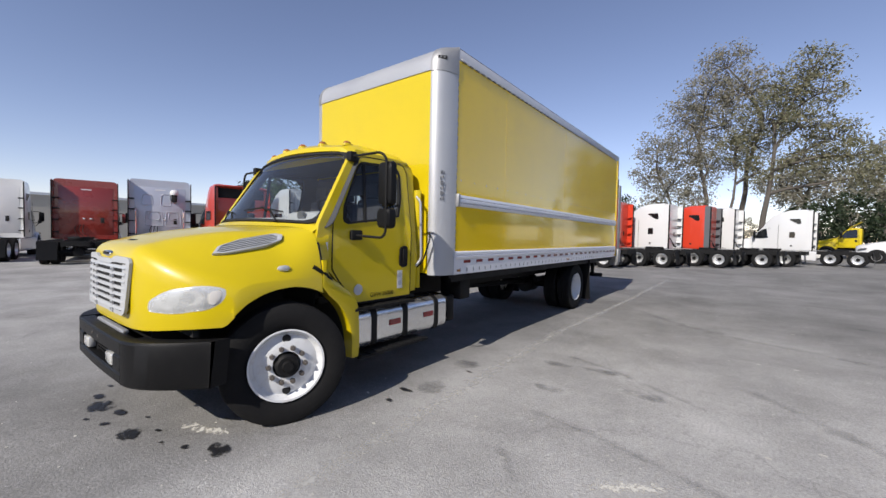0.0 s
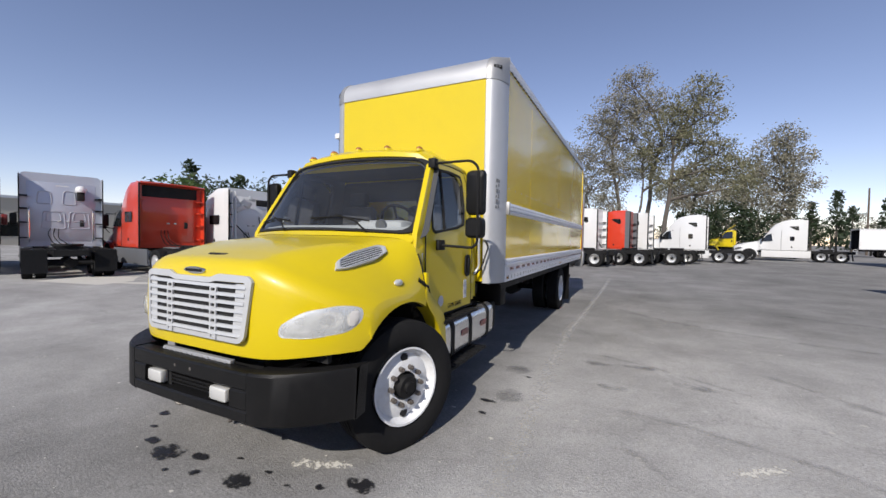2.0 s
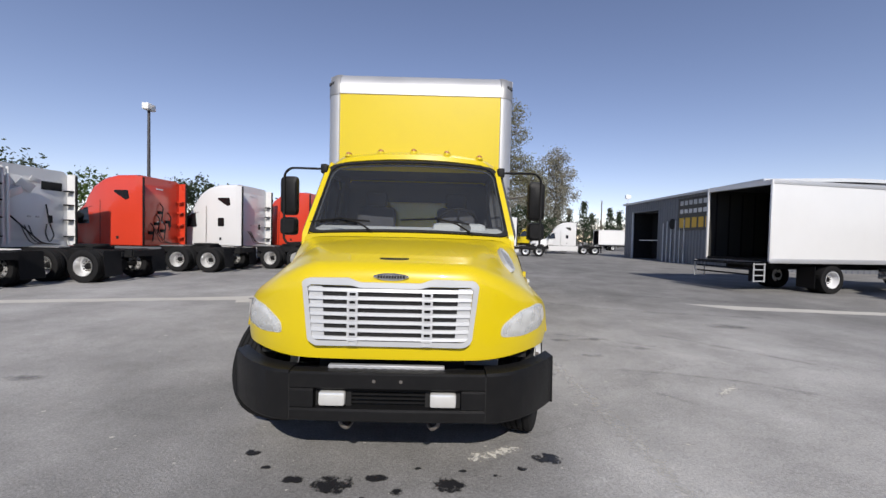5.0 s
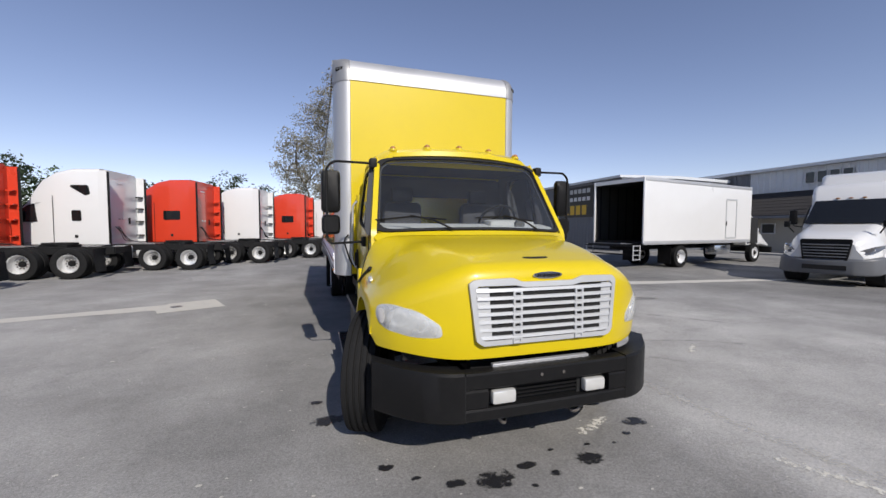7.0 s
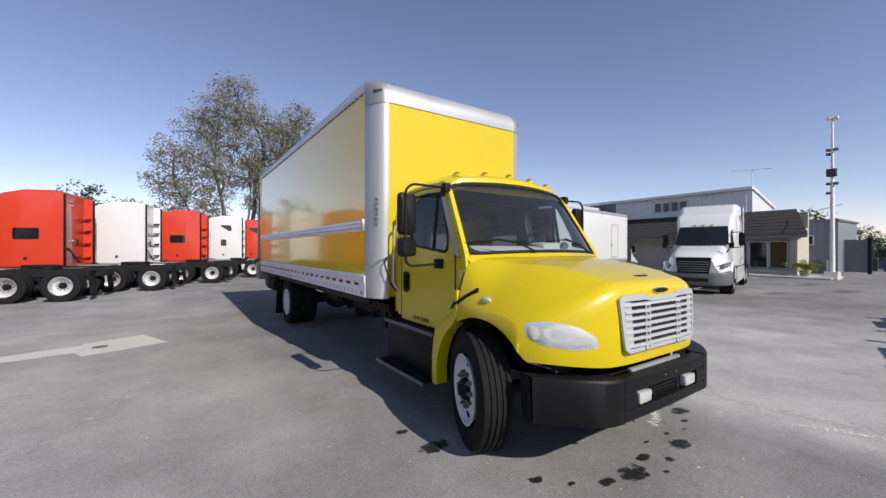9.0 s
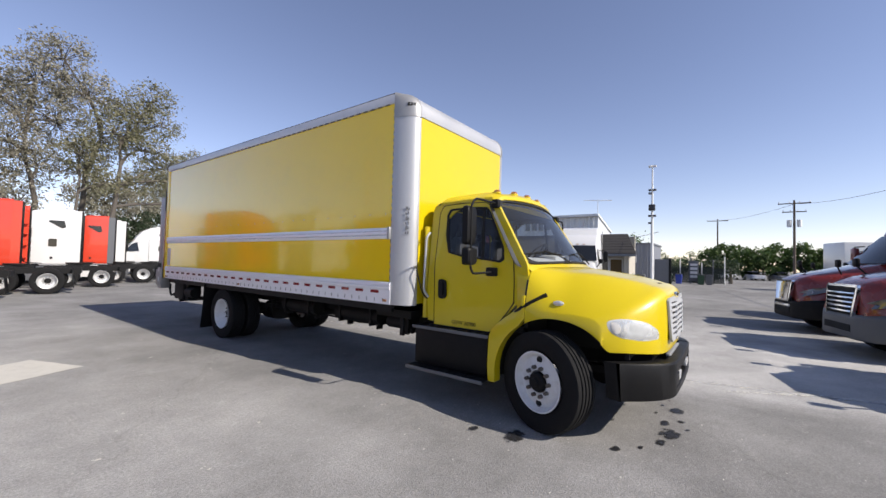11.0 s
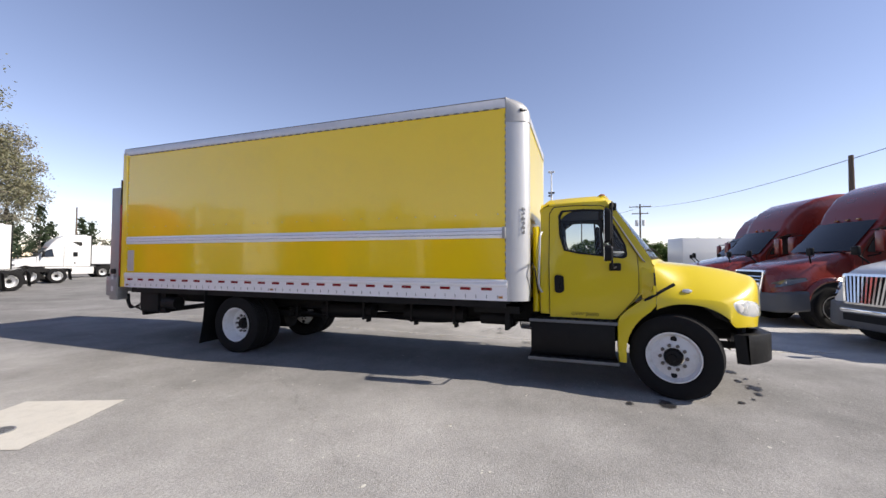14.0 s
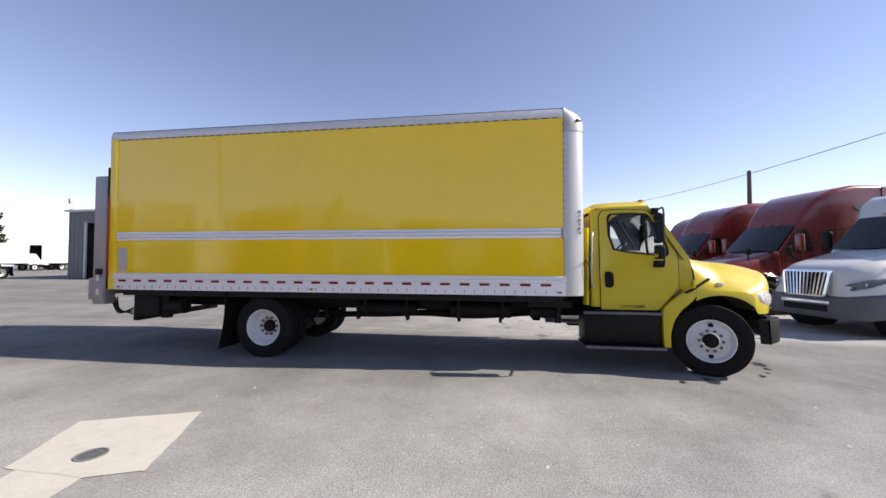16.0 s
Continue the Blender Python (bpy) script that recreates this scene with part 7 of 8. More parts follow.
shed = thing("workshop_building", pose(17.2, 29.6, 0) @ Matrix.Diagonal((0.68, 0.68, 0.743, 1)), "grey corrugated steel workshop with an open bay door", "building")


def local(o, x, y):
    return (x - 27.6, y - 44) if o is shed else (x - 28, y - 7)


b = bm_new()
for y0, y1, z0, z1 in ((34.0, 51.4, 0, 7.6), (58.7, 61.2, 0, 7.9), (51.4, 58.7, 6.4, 7.8)):
    corrugated(b, local(shed, 27.6, y0), local(shed, 27.6, y1), z0, z1, 0.55, 0.07, (-1, 0))
part("wall", b, GREYMETAL, shed, "grey ribbed steel wall")
part("end_wall", corrugated(bm_new(), local(shed, 27.6, 61.2), local(shed, 44, 61.2), 0, 8.0, 0.55, 0.07, (0, 1)), GREYMETAL, shed)
part("roof", loft(bm_new(), [[Vector((x, y, z)) for x, z in ((-0.35, 7.6), (-0.35, 7.85), (8, 8.05), (16.6, 7.9), (16.6, 7.6), (8, 7.75))] for y in (-10.1, 17.5)]), WHITEMETAL, shed)
part("south_wall", corrugated(bm_new(), local(shed, 27.75, 34.0), local(shed, 44, 34.0), 0, 7.6, 0.55, 0.07, (0, -1)), GREYMETAL, shed)
part("east_wall", box(bm_new(), 16.2, 16.4, -10.0, 17.2, 0, 7.6), GREYMETAL, shed)
# near-black back and side panels stand in for the shade inside the bay
part("bay_shade_panel", box(bm_new(), 3.0, 3.2, 5, 16.5, 0, 6.5), DARK, shed)
for y in (7.4, 14.7):
    part("bay_frame", box(bm_new(), -0.12, 0.1, y - 0.1, y + 0.1, 0, 6.5), WHITEMETAL if y > 10 else GREYMETAL, shed)
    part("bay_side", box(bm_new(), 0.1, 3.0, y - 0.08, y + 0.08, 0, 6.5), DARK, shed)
part("bay_lintel", box(bm_new(), -0.12, 3.0, 7.4, 14.7, 6.35, 6.55), GREYMETAL, shed)
part("bay_rail", box(bm_new(), -0.05, 0.02, 7.5, 12.5, 2.5, 2.6), WHITEMETAL, shed)
for y in (1.6, 2.5, 3.4, 4.3, 5.2, 6.1):
    part("wall_post", box(bm_new(), -0.20, -0.10, y, y + 0.1, 0, 4.6 + 0.2 * (y % 2)), WHITEMETAL, shed)
b = bm_new()
cyl(b, (-0.12, 4.1, 4.5), (-0.22, 4.1, 4.5), 0.62, 24)
part("round_plaque", b, DARK, shed)
sign = part("sign_board", box(bm_new(), -0.18, -0.10, -5.5, 2.9, 3.7, 7.3), SIGNBLK, shed, "black sign board with yellow and white lettering bars")
for z, h, mt in ((6.5, 0.5, GREYPL), (5.6, 0.45, WHITEREF)):
    for k in range(9):
        part("sign_bar", box(bm_new(), -0.20, -0.18, 2.5 - k * 0.85, 1.9 - k * 0.85, z, z + h), mt, sign)
for k in range(6):
    part("sign_bar", box(bm_new(), -0.20, -0.18, 2.6 - k * 1.2, 1.75 - k * 1.2, 4.0, 5.1), SIGNYEL, sign)
b = bm_new()
tube(b, [(0.2, 17.0, 7.9), (0.2, 17.0, 8.6)], 0.05, 6)
box(b, -0.2, 0.6, 16.8, 17.2, 8.6, 9.2, 0.05)
part("roof_vent", b, WHITEMETAL, shed)

office = thing("office_building", pose(26.4, 7.75, 0, 0, 0, -1), "office building with white steel upper wall and brown shingle canopy", "building")
part("upper_wall", corrugated(bm_new(), local(office, 30, 9.6), local(office, 30, 20.5), 3.5, 6.35, 0.42, 0.06, (-1, 0)), WHITEMETAL, office, "white ribbed steel upper wall")
part("dark_wall", corrugated(bm_new(), local(office, 30, 20.5), local(office, 30, 29), 0, 6.5, 0.42, 0.06, (-1, 0)), GREYMETAL, office)
part("gable_wall", loft(bm_new(), [[Vector((x, y, z)) for x, z in ((2.0, 0.0), (2.0, 6.25), (6.0, 5.1), (6.0, 0.0))] for y in (2.52, 2.6)]), WHITEMETAL, office)
part("hall_roof", loft(bm_new(), [[Vector((x, y, z)) for x, z in ((1.6, 6.2), (1.6, 6.42), (1.9, 6.45), (6.3, 5.2), (6.3, 5.0), (1.9, 6.22))] for y in (2.4, 22)]), WHITEMETAL, office, "white sheet roof")
for y in (6.95, 7.65, 8.35, 9.05):
    w = part("window", plate(bm_new(), [Vector((1.90, y + dy, z)) for dy, z in ((0, 5.0), (0.62, 5.0), (0.62, 5.85), (0, 5.85))], (-0.05, 0, 0), [Vector((1.90, y + dy, z)) for dy, z in ((0.05, 5.05), (0.57, 5.05), (0.57, 5.80), (0.05, 5.80))], 40), WHITEREF, office)
    part("pane", box(bm_new(), 1.89, 1.90, y + 0.04, y + 0.58, 5.04, 5.81), GLASSB, w)
part("lower_wall", box(bm_new(), 0.6, 0.9, -0.6, 14, 0, 3.4), STUCCO, office, "beige lower wall")
part("end_wall", box(bm_new(), 0.9, 1.9, -0.6, -0.3, 0, 3.2), STUCCO, office)
part("back_wall", box(bm_new(), 1.9, 2.1, -0.6, 2.5, 0, 4.3), STUCCO, office)
part("end_pier", box(bm_new(), -0.2, 0.60, -0.6, -0.2, 0, 2.62), STUCCO, office)


def canopy(b):
    ys = [-1.2, -0.8, -0.4, 0.0] + [0.2 + k * 0.5 for k in range(28)]
    rows = []
    for y in ys:
        hip = min(1.0, max(0.0, (y + 1.2) / 1.2))
        x1, z1 = -0.6 + 2.5 * hip, 2.80 + 1.75 * hip
        rows.append([Vector((x, y, z)) for x, z in ((-0.75, 2.62), (-0.75, 2.75), (x1, z1), (x1, z1 - 0.12), (-0.6, 2.62))])
    loft(b, rows)
    return b


part("shingle_canopy", canopy(bm_new()), SHINGLE, office, "dark brown shingled canopy")
for k in range(7):
    part("shingle_course", box(bm_new(), -0.012, 0.008, -1.15 + k * 0.18, 13.75, 0, 0.20), SHINGLE, office).matrix_local = Matrix.Translation((-0.60 + k * 0.36, 0, 2.86 + k * 0.243)) @ Matrix.Rotation(radians(58), 4, "Y")
part("canopy_hip", loft(bm_new(), [[Vector((x, y + d, z)) for x, y, z in ((-0.72, -1.2, 2.64), (1.9, 0.0, 4.5), (1.9, -0.3, 2.64))] for d in (-0.01, 0.05)]), SHINGLE, office)
part("canopy_fascia", box(bm_new(), -0.80, -0.74, -1.22, 13.8, 2.52, 2.70), GREYMETAL, office)
for y0, y1, z0, z1, mt in ((0.05, 1.10, 0.45, 2.35, ORANGEW), (1.14, 2.25, 0.45, 2.35, GLASSB), (2.30, 3.4, 0.45, 2.35, GLASSB), (5.4, 6.2, 1.4, 2.2, GLASSB), (10.6, 11.6, 1.4, 2.2, GLASSB)):
    w = part("window", plate(bm_new(), [Vector((0.60, y, z)) for y, z in ((y0, z0), (y1, z0), (y1, z1), (y0, z1))], (-0.06, 0, 0), [Vector((0.60, y, z)) for y, z in ((y0 + 0.07, z0 + 0.07), (y1 - 0.07, z0 + 0.07), (y1 - 0.07, z1 - 0.07), (y0 + 0.07, z1 - 0.07))], 48), WHITEREF, office)
    part("pane", box(bm_new(), 0.585, 0.595, y0 + 0.05, y1 - 0.05, z0 + 0.05, z1 - 0.05), GLASSB if mt is GLASSB else mt, w)
part("office_door", box(bm_new(), 0.55, 0.60, 4.3, 5.2, 0.05, 2.2, 0.01), GREYMETAL, office)
part("planter_wall", box(bm_new(), -0.2, 0.0, -0.2, 5.0, 0, 0.42), STUCCO, office)
b = bm_new()
tube(b, [(2.2, 2.6, 6.6), (2.2, 2.6, 7.75)], 0.03, 6)
tube(b, [(2.2, 1.4, 7.62), (2.2, 3.9, 7.8)], 0.025, 6)
for k in range(9):
    y = 1.5 + k * 0.28
    tube(b, [(2.2 - 0.35 + 0.02 * k, y, 7.63 + 0.02 * k), (2.2 + 0.35 - 0.02 * k, y, 7.63 + 0.02 * k)], 0.018, 5)
tagged(part("roof_antenna", b, WHITEMETAL, office))

ANNEXM = surface("blue_grey_steel", (0.20, 0.21, 0.24), 0.5, 0.1, var=0.08, scale=2, dirt=0.1, dirt_col=(0.15, 0.15, 0.16))
annex = thing("annex_building", pose(32.8, 5.75, 0), "low grey metal annex building with one window", "building")
part("wall", corrugated(bm_new(), (0, 0.8), (0, 4.2), 0, 3.9, 0.4, 0.04, (-1, 0)), ANNEXM, annex)
part("side_wall", box(bm_new(), 0.05, 6, 0.75, 0.9, 0, 3.85), ANNEXM, annex)
part("roof_edge", box(bm_new(), -0.15, 6.2, 0.65, 4.3, 3.85, 4.0), GREYMETAL, annex)
w = part("window", box(bm_new(), -0.10, -0.05, 2.0, 3.3, 2.1, 2.85, 0.02), WHITEREF, annex)
part("pane", box(bm_new(), -0.115, -0.10, 2.1, 3.2, 2.18, 2.77), GLASSB, w)
part("cooling_unit", box(bm_new(), -0.75, -0.12, 1.2, 2.1, 0.0, 1.0, 0.03), GREYBUMP, annex)
part("gate_post", box(bm_new(), 1.5, 1.7, -0.7, -0.5, 0, 2.6), DARK, annex)
part("gate_panel", box(bm_new(), 1.55, 1.65, -0.5, 0.7, 0.1, 2.5), GREYMETAL, annex)
walkway = tagged(part("pavement", box(bm_new(), 24.1, 27.1, 5.2, 21, 0.0, 0.10, 0.02), CONCPAV), "grey concrete walkway before the office", "pavement", kind="structure")

west = thing("warehouse_building", pose(-64, 4, 0), "long pale warehouse behind the parked tractors", "building")
part("wall", box(bm_new(), -8, 0, -22, 40, 0, 5.3), STUCCO, west)
part("roof_edge", box(bm_new(), -8.2, 0.2, -22.2, 40.2, 5.3, 5.6), WHITEMETAL, west)
for k in range(9):
    part("window", box(bm_new(), 0.0, 0.04, -18 + k * 6, -16 + k * 6, 1.0, 2.6), GLASSB, west)

# ---- poles ----
GALV = surface("galvanised_pole", (0.70, 0.70, 0.68), 0.6, 0.0, var=0.1, scale=3)
DARKPOLE = surface("dark_steel_pole", (0.05, 0.05, 0.055), 0.5, 0.3, var=0.1, scale=3)
TIMBER = surface("weathered_timber_pole", (0.11, 0.085, 0.065), 0.9, var=0.25, scale=3, bump=0.4, bump_scale=30)
mast = thing("camera_mast", pose(25.2, 5.05, 0), "tall pale steel mast with lamps and security cameras", "pole")
part("footing", loft(bm_new(), [rr(0, 0.55, 0.3, 0, 0.45, 0.03, 0.03)] + [rr(0.6, 0.55, 0.3, 0, 0.45, 0.03, 0.03)]), CONCRETE, mast)
b = bm_new()
cyl(b, (0, 0.3, 0.3), (0, 0.3, 9.6), 0.13, 12, 0.05)
part("mast_tube", b, GALV, mast)
for z, n in ((7.65, 2), (7.4, 1), (5.65, 2), (5.1, 1), (9.5, 2)):
    for k in range(n):
        s = 1 if k == 0 else -1
        b = box(bm_new(), -0.12, 0.12, 0.3 + s * 0.06, 0.3 + s * 0.27, z - 0.075, z + 0.075, 0.03)
        part("camera_head", b, GREYBUMP if z < 9 else GALV, mast)
part("cabinet", box(bm_new(), -0.3, 0.0, 0.08, 0.52, 6.05, 6.5, 0.03), DARKPOLE, mast)
wlamp = thing("yard_lamp", pose(-21.5, 23.0, 0), "dark steel yard lamp pole behind the tractors", "street lamp")
b = bm_new()
cyl(b, (0, 0, 0), (0, 0, 9.2), 0.11, 10, 0.08)
part("post", b, DARKPOLE, wlamp)
part("lamp_head", box(bm_new(), -0.2, 0.2, -0.35, 0.35, 9.15, 9.55, 0.05), GALV, wlamp)


def utility_pole(x, y, h, arms, label, turn=0.0):
    t = thing("utility_pole", pose(x, y, 0, 0, 0, turn), label, "pole", "utility poles")
    b = bm_new()
    cyl(b, (0, 0, 0), (0, 0, h), 0.17, 10, 0.11)
    part("post", b, TIMBER, t)
    for z, l in arms:
        part("cross_arm", box(bm_new(), -0.06, 0.06, -l / 2, l / 2, z, z + 0.12), TIMBER, t)
        for k in range(4):
            b = bm_new()
            cyl(b, (0, -l / 2 + 0.1 + k * (l - 0.2) / 3, z + 0.12), (0, -l / 2 + 0.1 + k * (l - 0.2) / 3, z + 0.32), 0.05, 8)
            part("insulator", b, GALV, t)
    return t


p = utility_pole(59.0, -6.1, 10.9, ((10.4, 3.2), (9.3, 2.4)), "weathered timber utility pole with transformers and wires")
for y in (-0.5, 0.5):
    b = bm_new()
    cyl(b, (0, y, 7.4), (0, y, 8.3), 0.25, 12)
    part("transformer", b, GALV, p)
utility_pole(16.4, -10.5, 7.3, (), "short timber pole with an overhead wire")
utility_pole(84.0, 2.6, 11.4, ((11.0, 3.4),), "timber pole with a single cross arm")
utility_pole(33.4, 87.2, 11.0, (), "dark timber pole beyond the yard")
for a, c in (((16.4, -10.5, 7.1), (59, -6.1, 10.4)), ((16.4, -10.5, 7.1), (-14, -24, 12)), ((25.2, 4.93, 4.4), (27.2, 7.4, 4.1)), ((59, -6.1, 10.4), (84, 2.6, 11.1))):
    a, c = Vector(a), Vector(c)
    b = tube(bm_new(), [a.lerp(c, k / 12) - Vector((0, 0, 0.8 * (a - c).length / 50 * 4 * (k / 12) * (1 - k / 12))) for k in range(13)], 0.018, 5)
    tagged(part("overhead_wire", b, DARKPOLE), "thin dark overhead wire", "wire")

# ---- trees ----
BARK = surface("grey_bark", (0.09, 0.078, 0.065), 0.9, var=0.3, scale=5, bump=0.5, bump_scale=20)


def leaf_mat(name, cols):
    m = bpy.data.materials.new(name)
    m.use_nodes = True
    nn, lk = m.node_tree.nodes, m.node_tree.links
    bs = nn["Principled BSDF"]
    geo = nn.new("ShaderNodeNewGeometry")
    ramp = nn.new("ShaderNodeValToRGB")
    ramp.color_ramp.elements[0].color = (*cols[0], 1)
    ramp.color_ramp.elements[1].color = (*cols[-1], 1)
    for k, c in enumerate(cols[1:-1]):
        e = ramp.color_ramp.elements.new((k + 1) / (len(cols) - 1))
        e.color = (*c, 1)
    lk.new(geo.outputs["Random Per Island"], ramp.inputs[0])
    lk.new(ramp.outputs[0], bs.inputs["Base Color"])
    bs.inputs["Roughness"].default_value = 0.6
    bs.inputs["Subsurface Weight"].default_value = 0.0
    tr = nn.new("ShaderNodeBsdfTranslucent")
    lk.new(ramp.outputs[0], tr.inputs["Color"])
    mx = nn.new("ShaderNodeMixShader")
    mx.inputs[0].default_value = 0.3
    lk.new(bs.outputs[0], mx.inputs[1])
    lk.new(tr.outputs[0], mx.inputs[2])
    lk.new(mx.outputs[0], nn["Material Output"].inputs["Surface"])
    return m


LEAF_OLIVE = leaf_mat("olive_leaves", [(0.12, 0.12, 0.065), (0.17, 0.17, 0.09), (0.24, 0.22, 0.13), (0.21, 0.22, 0.14), (0.30, 0.27, 0.19)])
LEAF_GREY = leaf_mat("greyish_leaves", [(0.14, 0.14, 0.10), (0.22, 0.21, 0.16), (0.31, 0.28, 0.215), (0.22, 0.22, 0.15), (0.36, 0.33, 0.27)])
LEAF_GREEN = leaf_mat("green_leaves", [(0.035, 0.07, 0.015), (0.06, 0.11, 0.025), (0.09, 0.13, 0.03)])
LEAF_DARK = leaf_mat("dark_conifer_needles", [(0.018, 0.035, 0.015), (0.03, 0.05, 0.02), (0.045, 0.06, 0.028)])


def leaves_mesh(tips, per, spread, size, r):
    """Many single leaves in loose clumps round the twig ends."""
    verts, faces = [], []
    for tip in tips:
        sp = spread * r.uniform(0.6, 1.3)
        for _ in range(int(per * r.uniform(0.5, 1.4))):
            c = tip + Vector((r.gauss(0, sp), r.gauss(0, sp), r.gauss(0, sp * 0.8)))
            a = Vector((r.uniform(-1, 1), r.uniform(-1, 1), r.uniform(-1, 0.4))).normalized()
            u = a.cross(Vector((r.uniform(-1, 1), r.uniform(-1, 1), r.uniform(-1, 1)))).normalized()
            s = size * r.uniform(0.6, 1.4)
            n = len(verts)
            verts += [c - a * s, c + u * s * 0.45, c + a * s, c - u * s * 0.45]
            faces.append((n, n + 1, n + 2, n + 3))
    return verts, faces


def leafy(name, tips, per, spread, size, mat, parent, r, label=""):
    v, f = leaves_mesh(tips, per, spread, size, r)
    me = bpy.data.meshes.new(name)
    me.from_pydata([tuple(p) for p in v], [], f)
    me.materials.append(mat)
    o = new(name, me)
    o.parent = parent
    if label:
        o["label"] = label
    return o


def limb(bm, pts, r0, r1, seg=7):
    pts = [Vector(p) for p in pts]
    rings = []
    for i, p in enumerate(pts):
        d = (pts[min(i + 1, len(pts) - 1)] - pts[max(i - 1, 0)]).normalized()
        s = d.cross(Vector((0.3, 0.9, 0.1))).normalized()
        u = s.cross(d)
        w = r0 + (r1 - r0) * i / (len(pts) - 1)
        rings.append([p + w * (math.cos(t) * s + math.sin(t) * u) for t in (2 * math.pi * k / seg for k in range(seg))])
    loft(bm, rings)


def broad_tree(x, y, trunks, lobes, label, seed, leaf, per=30, size=0.125, spread=0.37, tips_per=50, r0=0.22, cat="tree"):
    """trunks: (foot dx, dy, lean dx, dy, height); lobes: (dx, dy, z, rx, rz) masses of the crown."""
    r = random.Random(seed)
    t = thing("tree", pose(x, y, 0), label, cat, "yard trees")
    bm = bm_new()
    tops = []
    for fx, fy, lx, ly, h in trunks:
        pts = []
        for k in range(7):
            f = k / 6
            pts.append((fx + lx * f + r.uniform(-0.2, 0.2) * (k > 0), fy + ly * f + r.uniform(-0.2, 0.2) * (k > 0), h * f))
        limb(bm, pts, r0 * h / 9, r0 * 0.35 * h / 9, 9)
        tops.append((Vector((fx, fy, 0)), Vector(pts[-1]), [Vector(p) for p in pts]))
    tips = []
    for dx, dy, z, rx, rz in lobes:
        c = Vector((dx, dy, z))
        foot = min((q for tp in tops for q in tp[2][2:]), key=lambda q: (q - c).length + 2.5 * max(0, q.z - c.z + 1))
        mid = foot.lerp(c, 0.5) + Vector((r.uniform(-0.5, 0.5), r.uniform(-0.5, 0.5), r.uniform(0, 0.6)))
        limb(bm, [foot, foot.lerp(mid, 0.5) + Vector((r.uniform(-0.2, 0.2), 0, 0.1)), mid, mid.lerp(c, 0.5), c], 0.15, 0.06, 6)
        for _ in range(int(tips_per * rx * rx / 4)):
            a, b_, g = r.uniform(0, 6.28), r.uniform(-1, 1), r.uniform(0.35, 1.0) ** 0.6
            q = c + Vector((rx * g * math.sqrt(1 - b_ * b_) * math.cos(a), rx * g * math.sqrt(1 - b_ * b_) * math.sin(a), rz * g * b_))
            tips.append(q)
            if r.random() < 0.4:
                s0 = c.lerp(q, r.uniform(0.0, 0.3)) + Vector((0, 0, -0.2))
                limb(bm, [s0, s0.lerp(q, 0.5) + Vector((r.uniform(-0.25, 0.25), r.uniform(-0.25, 0.25), 0.2)), q], 0.04, 0.012, 4)
    part("trunk", bm, BARK, t, "pale branching trunk")
    leafy("crown", tips, per, spread, size, leaf, t, r, "sparse uneven foliage")
    return t


broad_tree(-1.88, 49.0, [(0.0, 0, -1.5, 0, 12), (1.4, 0.4, 2.0, 0, 13), (-1.0, 0.3, -4.0, 0, 8)],
           [(0.6, 0, 19.2, 2.4, 2.2), (-1.0, 0.5, 17.0, 2.6, 2.2), (2.2, -0.5, 16.2, 2.6, 2.4), (-3.2, 0, 14.6, 2.4, 2.0), (0.4, 0.6, 13.6, 2.8, 2.4), (-5.2, -0.4, 11.6, 2.2, 1.9), (-2.4, 0, 11.0, 2.6, 2.0), (-6.4, 0.4, 8.6, 1.9, 1.6), (-3.8, 0.3, 7.8, 2.3, 1.8), (-0.6, 0, 9.2, 2.4, 2.0), (2.6, 0.4, 11.0, 2.2, 2.2), (-5.6, 0, 6.0, 1.6, 1.2), (-1.6, 0, 6.0, 2.0, 1.4)],
           "tall sparse tree with greyish brown autumn leaves", 21, LEAF_GREY)
broad_tree(0.33, 46.7, [(1.7, 0, 0.5, 0, 12.0), (-0.9, 0.2, 0.3, 0, 8.5)],
           [(4.6, 0, 17.0, 2.0, 1.6), (3.0, 0.4, 15.4, 2.4, 1.8), (5.2, -0.3, 14.6, 1.8, 1.5), (1.6, 0, 12.8, 2.4, 2.0), (4.0, 0.3, 12.0, 2.4, 1.8), (-0.6, 0, 10.4, 2.0, 1.8), (6.0, 0, 10.6, 2.0, 1.5), (7.2, 0.2, 9.0, 2.0, 1.4), (4.4, 0, 8.8, 2.2, 1.6), (1.4, 0.2, 8.2, 1.8, 1.3), (8.0, 0, 7.2, 1.6, 1.1)],
           "tall leaning tree with dark trunk and olive leaves", 22, LEAF_OLIVE)
broad_tree(16.6, 73.8, [(-2.0, 0, 0.8, 0, 8), (1.6, 0, 0.8, 0, 11)],
           [(2.6, 0, 17.6, 2.2, 1.8), (0.6, 0, 15.6, 2.6, 2.2), (3.4, 0, 14.2, 2.8, 2.0), (-1.8, 0, 12.8, 3.0, 2.2), (1.2, 0, 11.4, 3.2, 2.2), (4.2, 0, 10.6, 2.4, 2.0), (-4.2, 0, 9.6, 2.8, 2.2), (-1.2, 0, 8.4, 3.0, 2.0), (2.6, 0, 7.6, 2.6, 2.0), (-4.8, 0, 6.0, 2.2, 1.8), (0.4, 0, 5.0, 2.6, 1.6)],
           "tall grey-leaved tree beyond the parked tractors", 23, LEAF_GREY, size=0.17, spread=0.5, tips_per=34)
broad_tree(6.1, 65.7, [(0, 0, 0.5, 0, 7)], [(0, 0, 10.6, 2.8, 1.8), (-2.4, 0, 9.0, 2.4, 1.6), (2.4, 0, 8.6, 2.6, 1.7), (0.2, 0, 7.0, 2.8, 1.6)],
           "grey-leaved tree behind the yellow tractor", 24, LEAF_GREY, size=0.17, spread=0.5, tips_per=34)


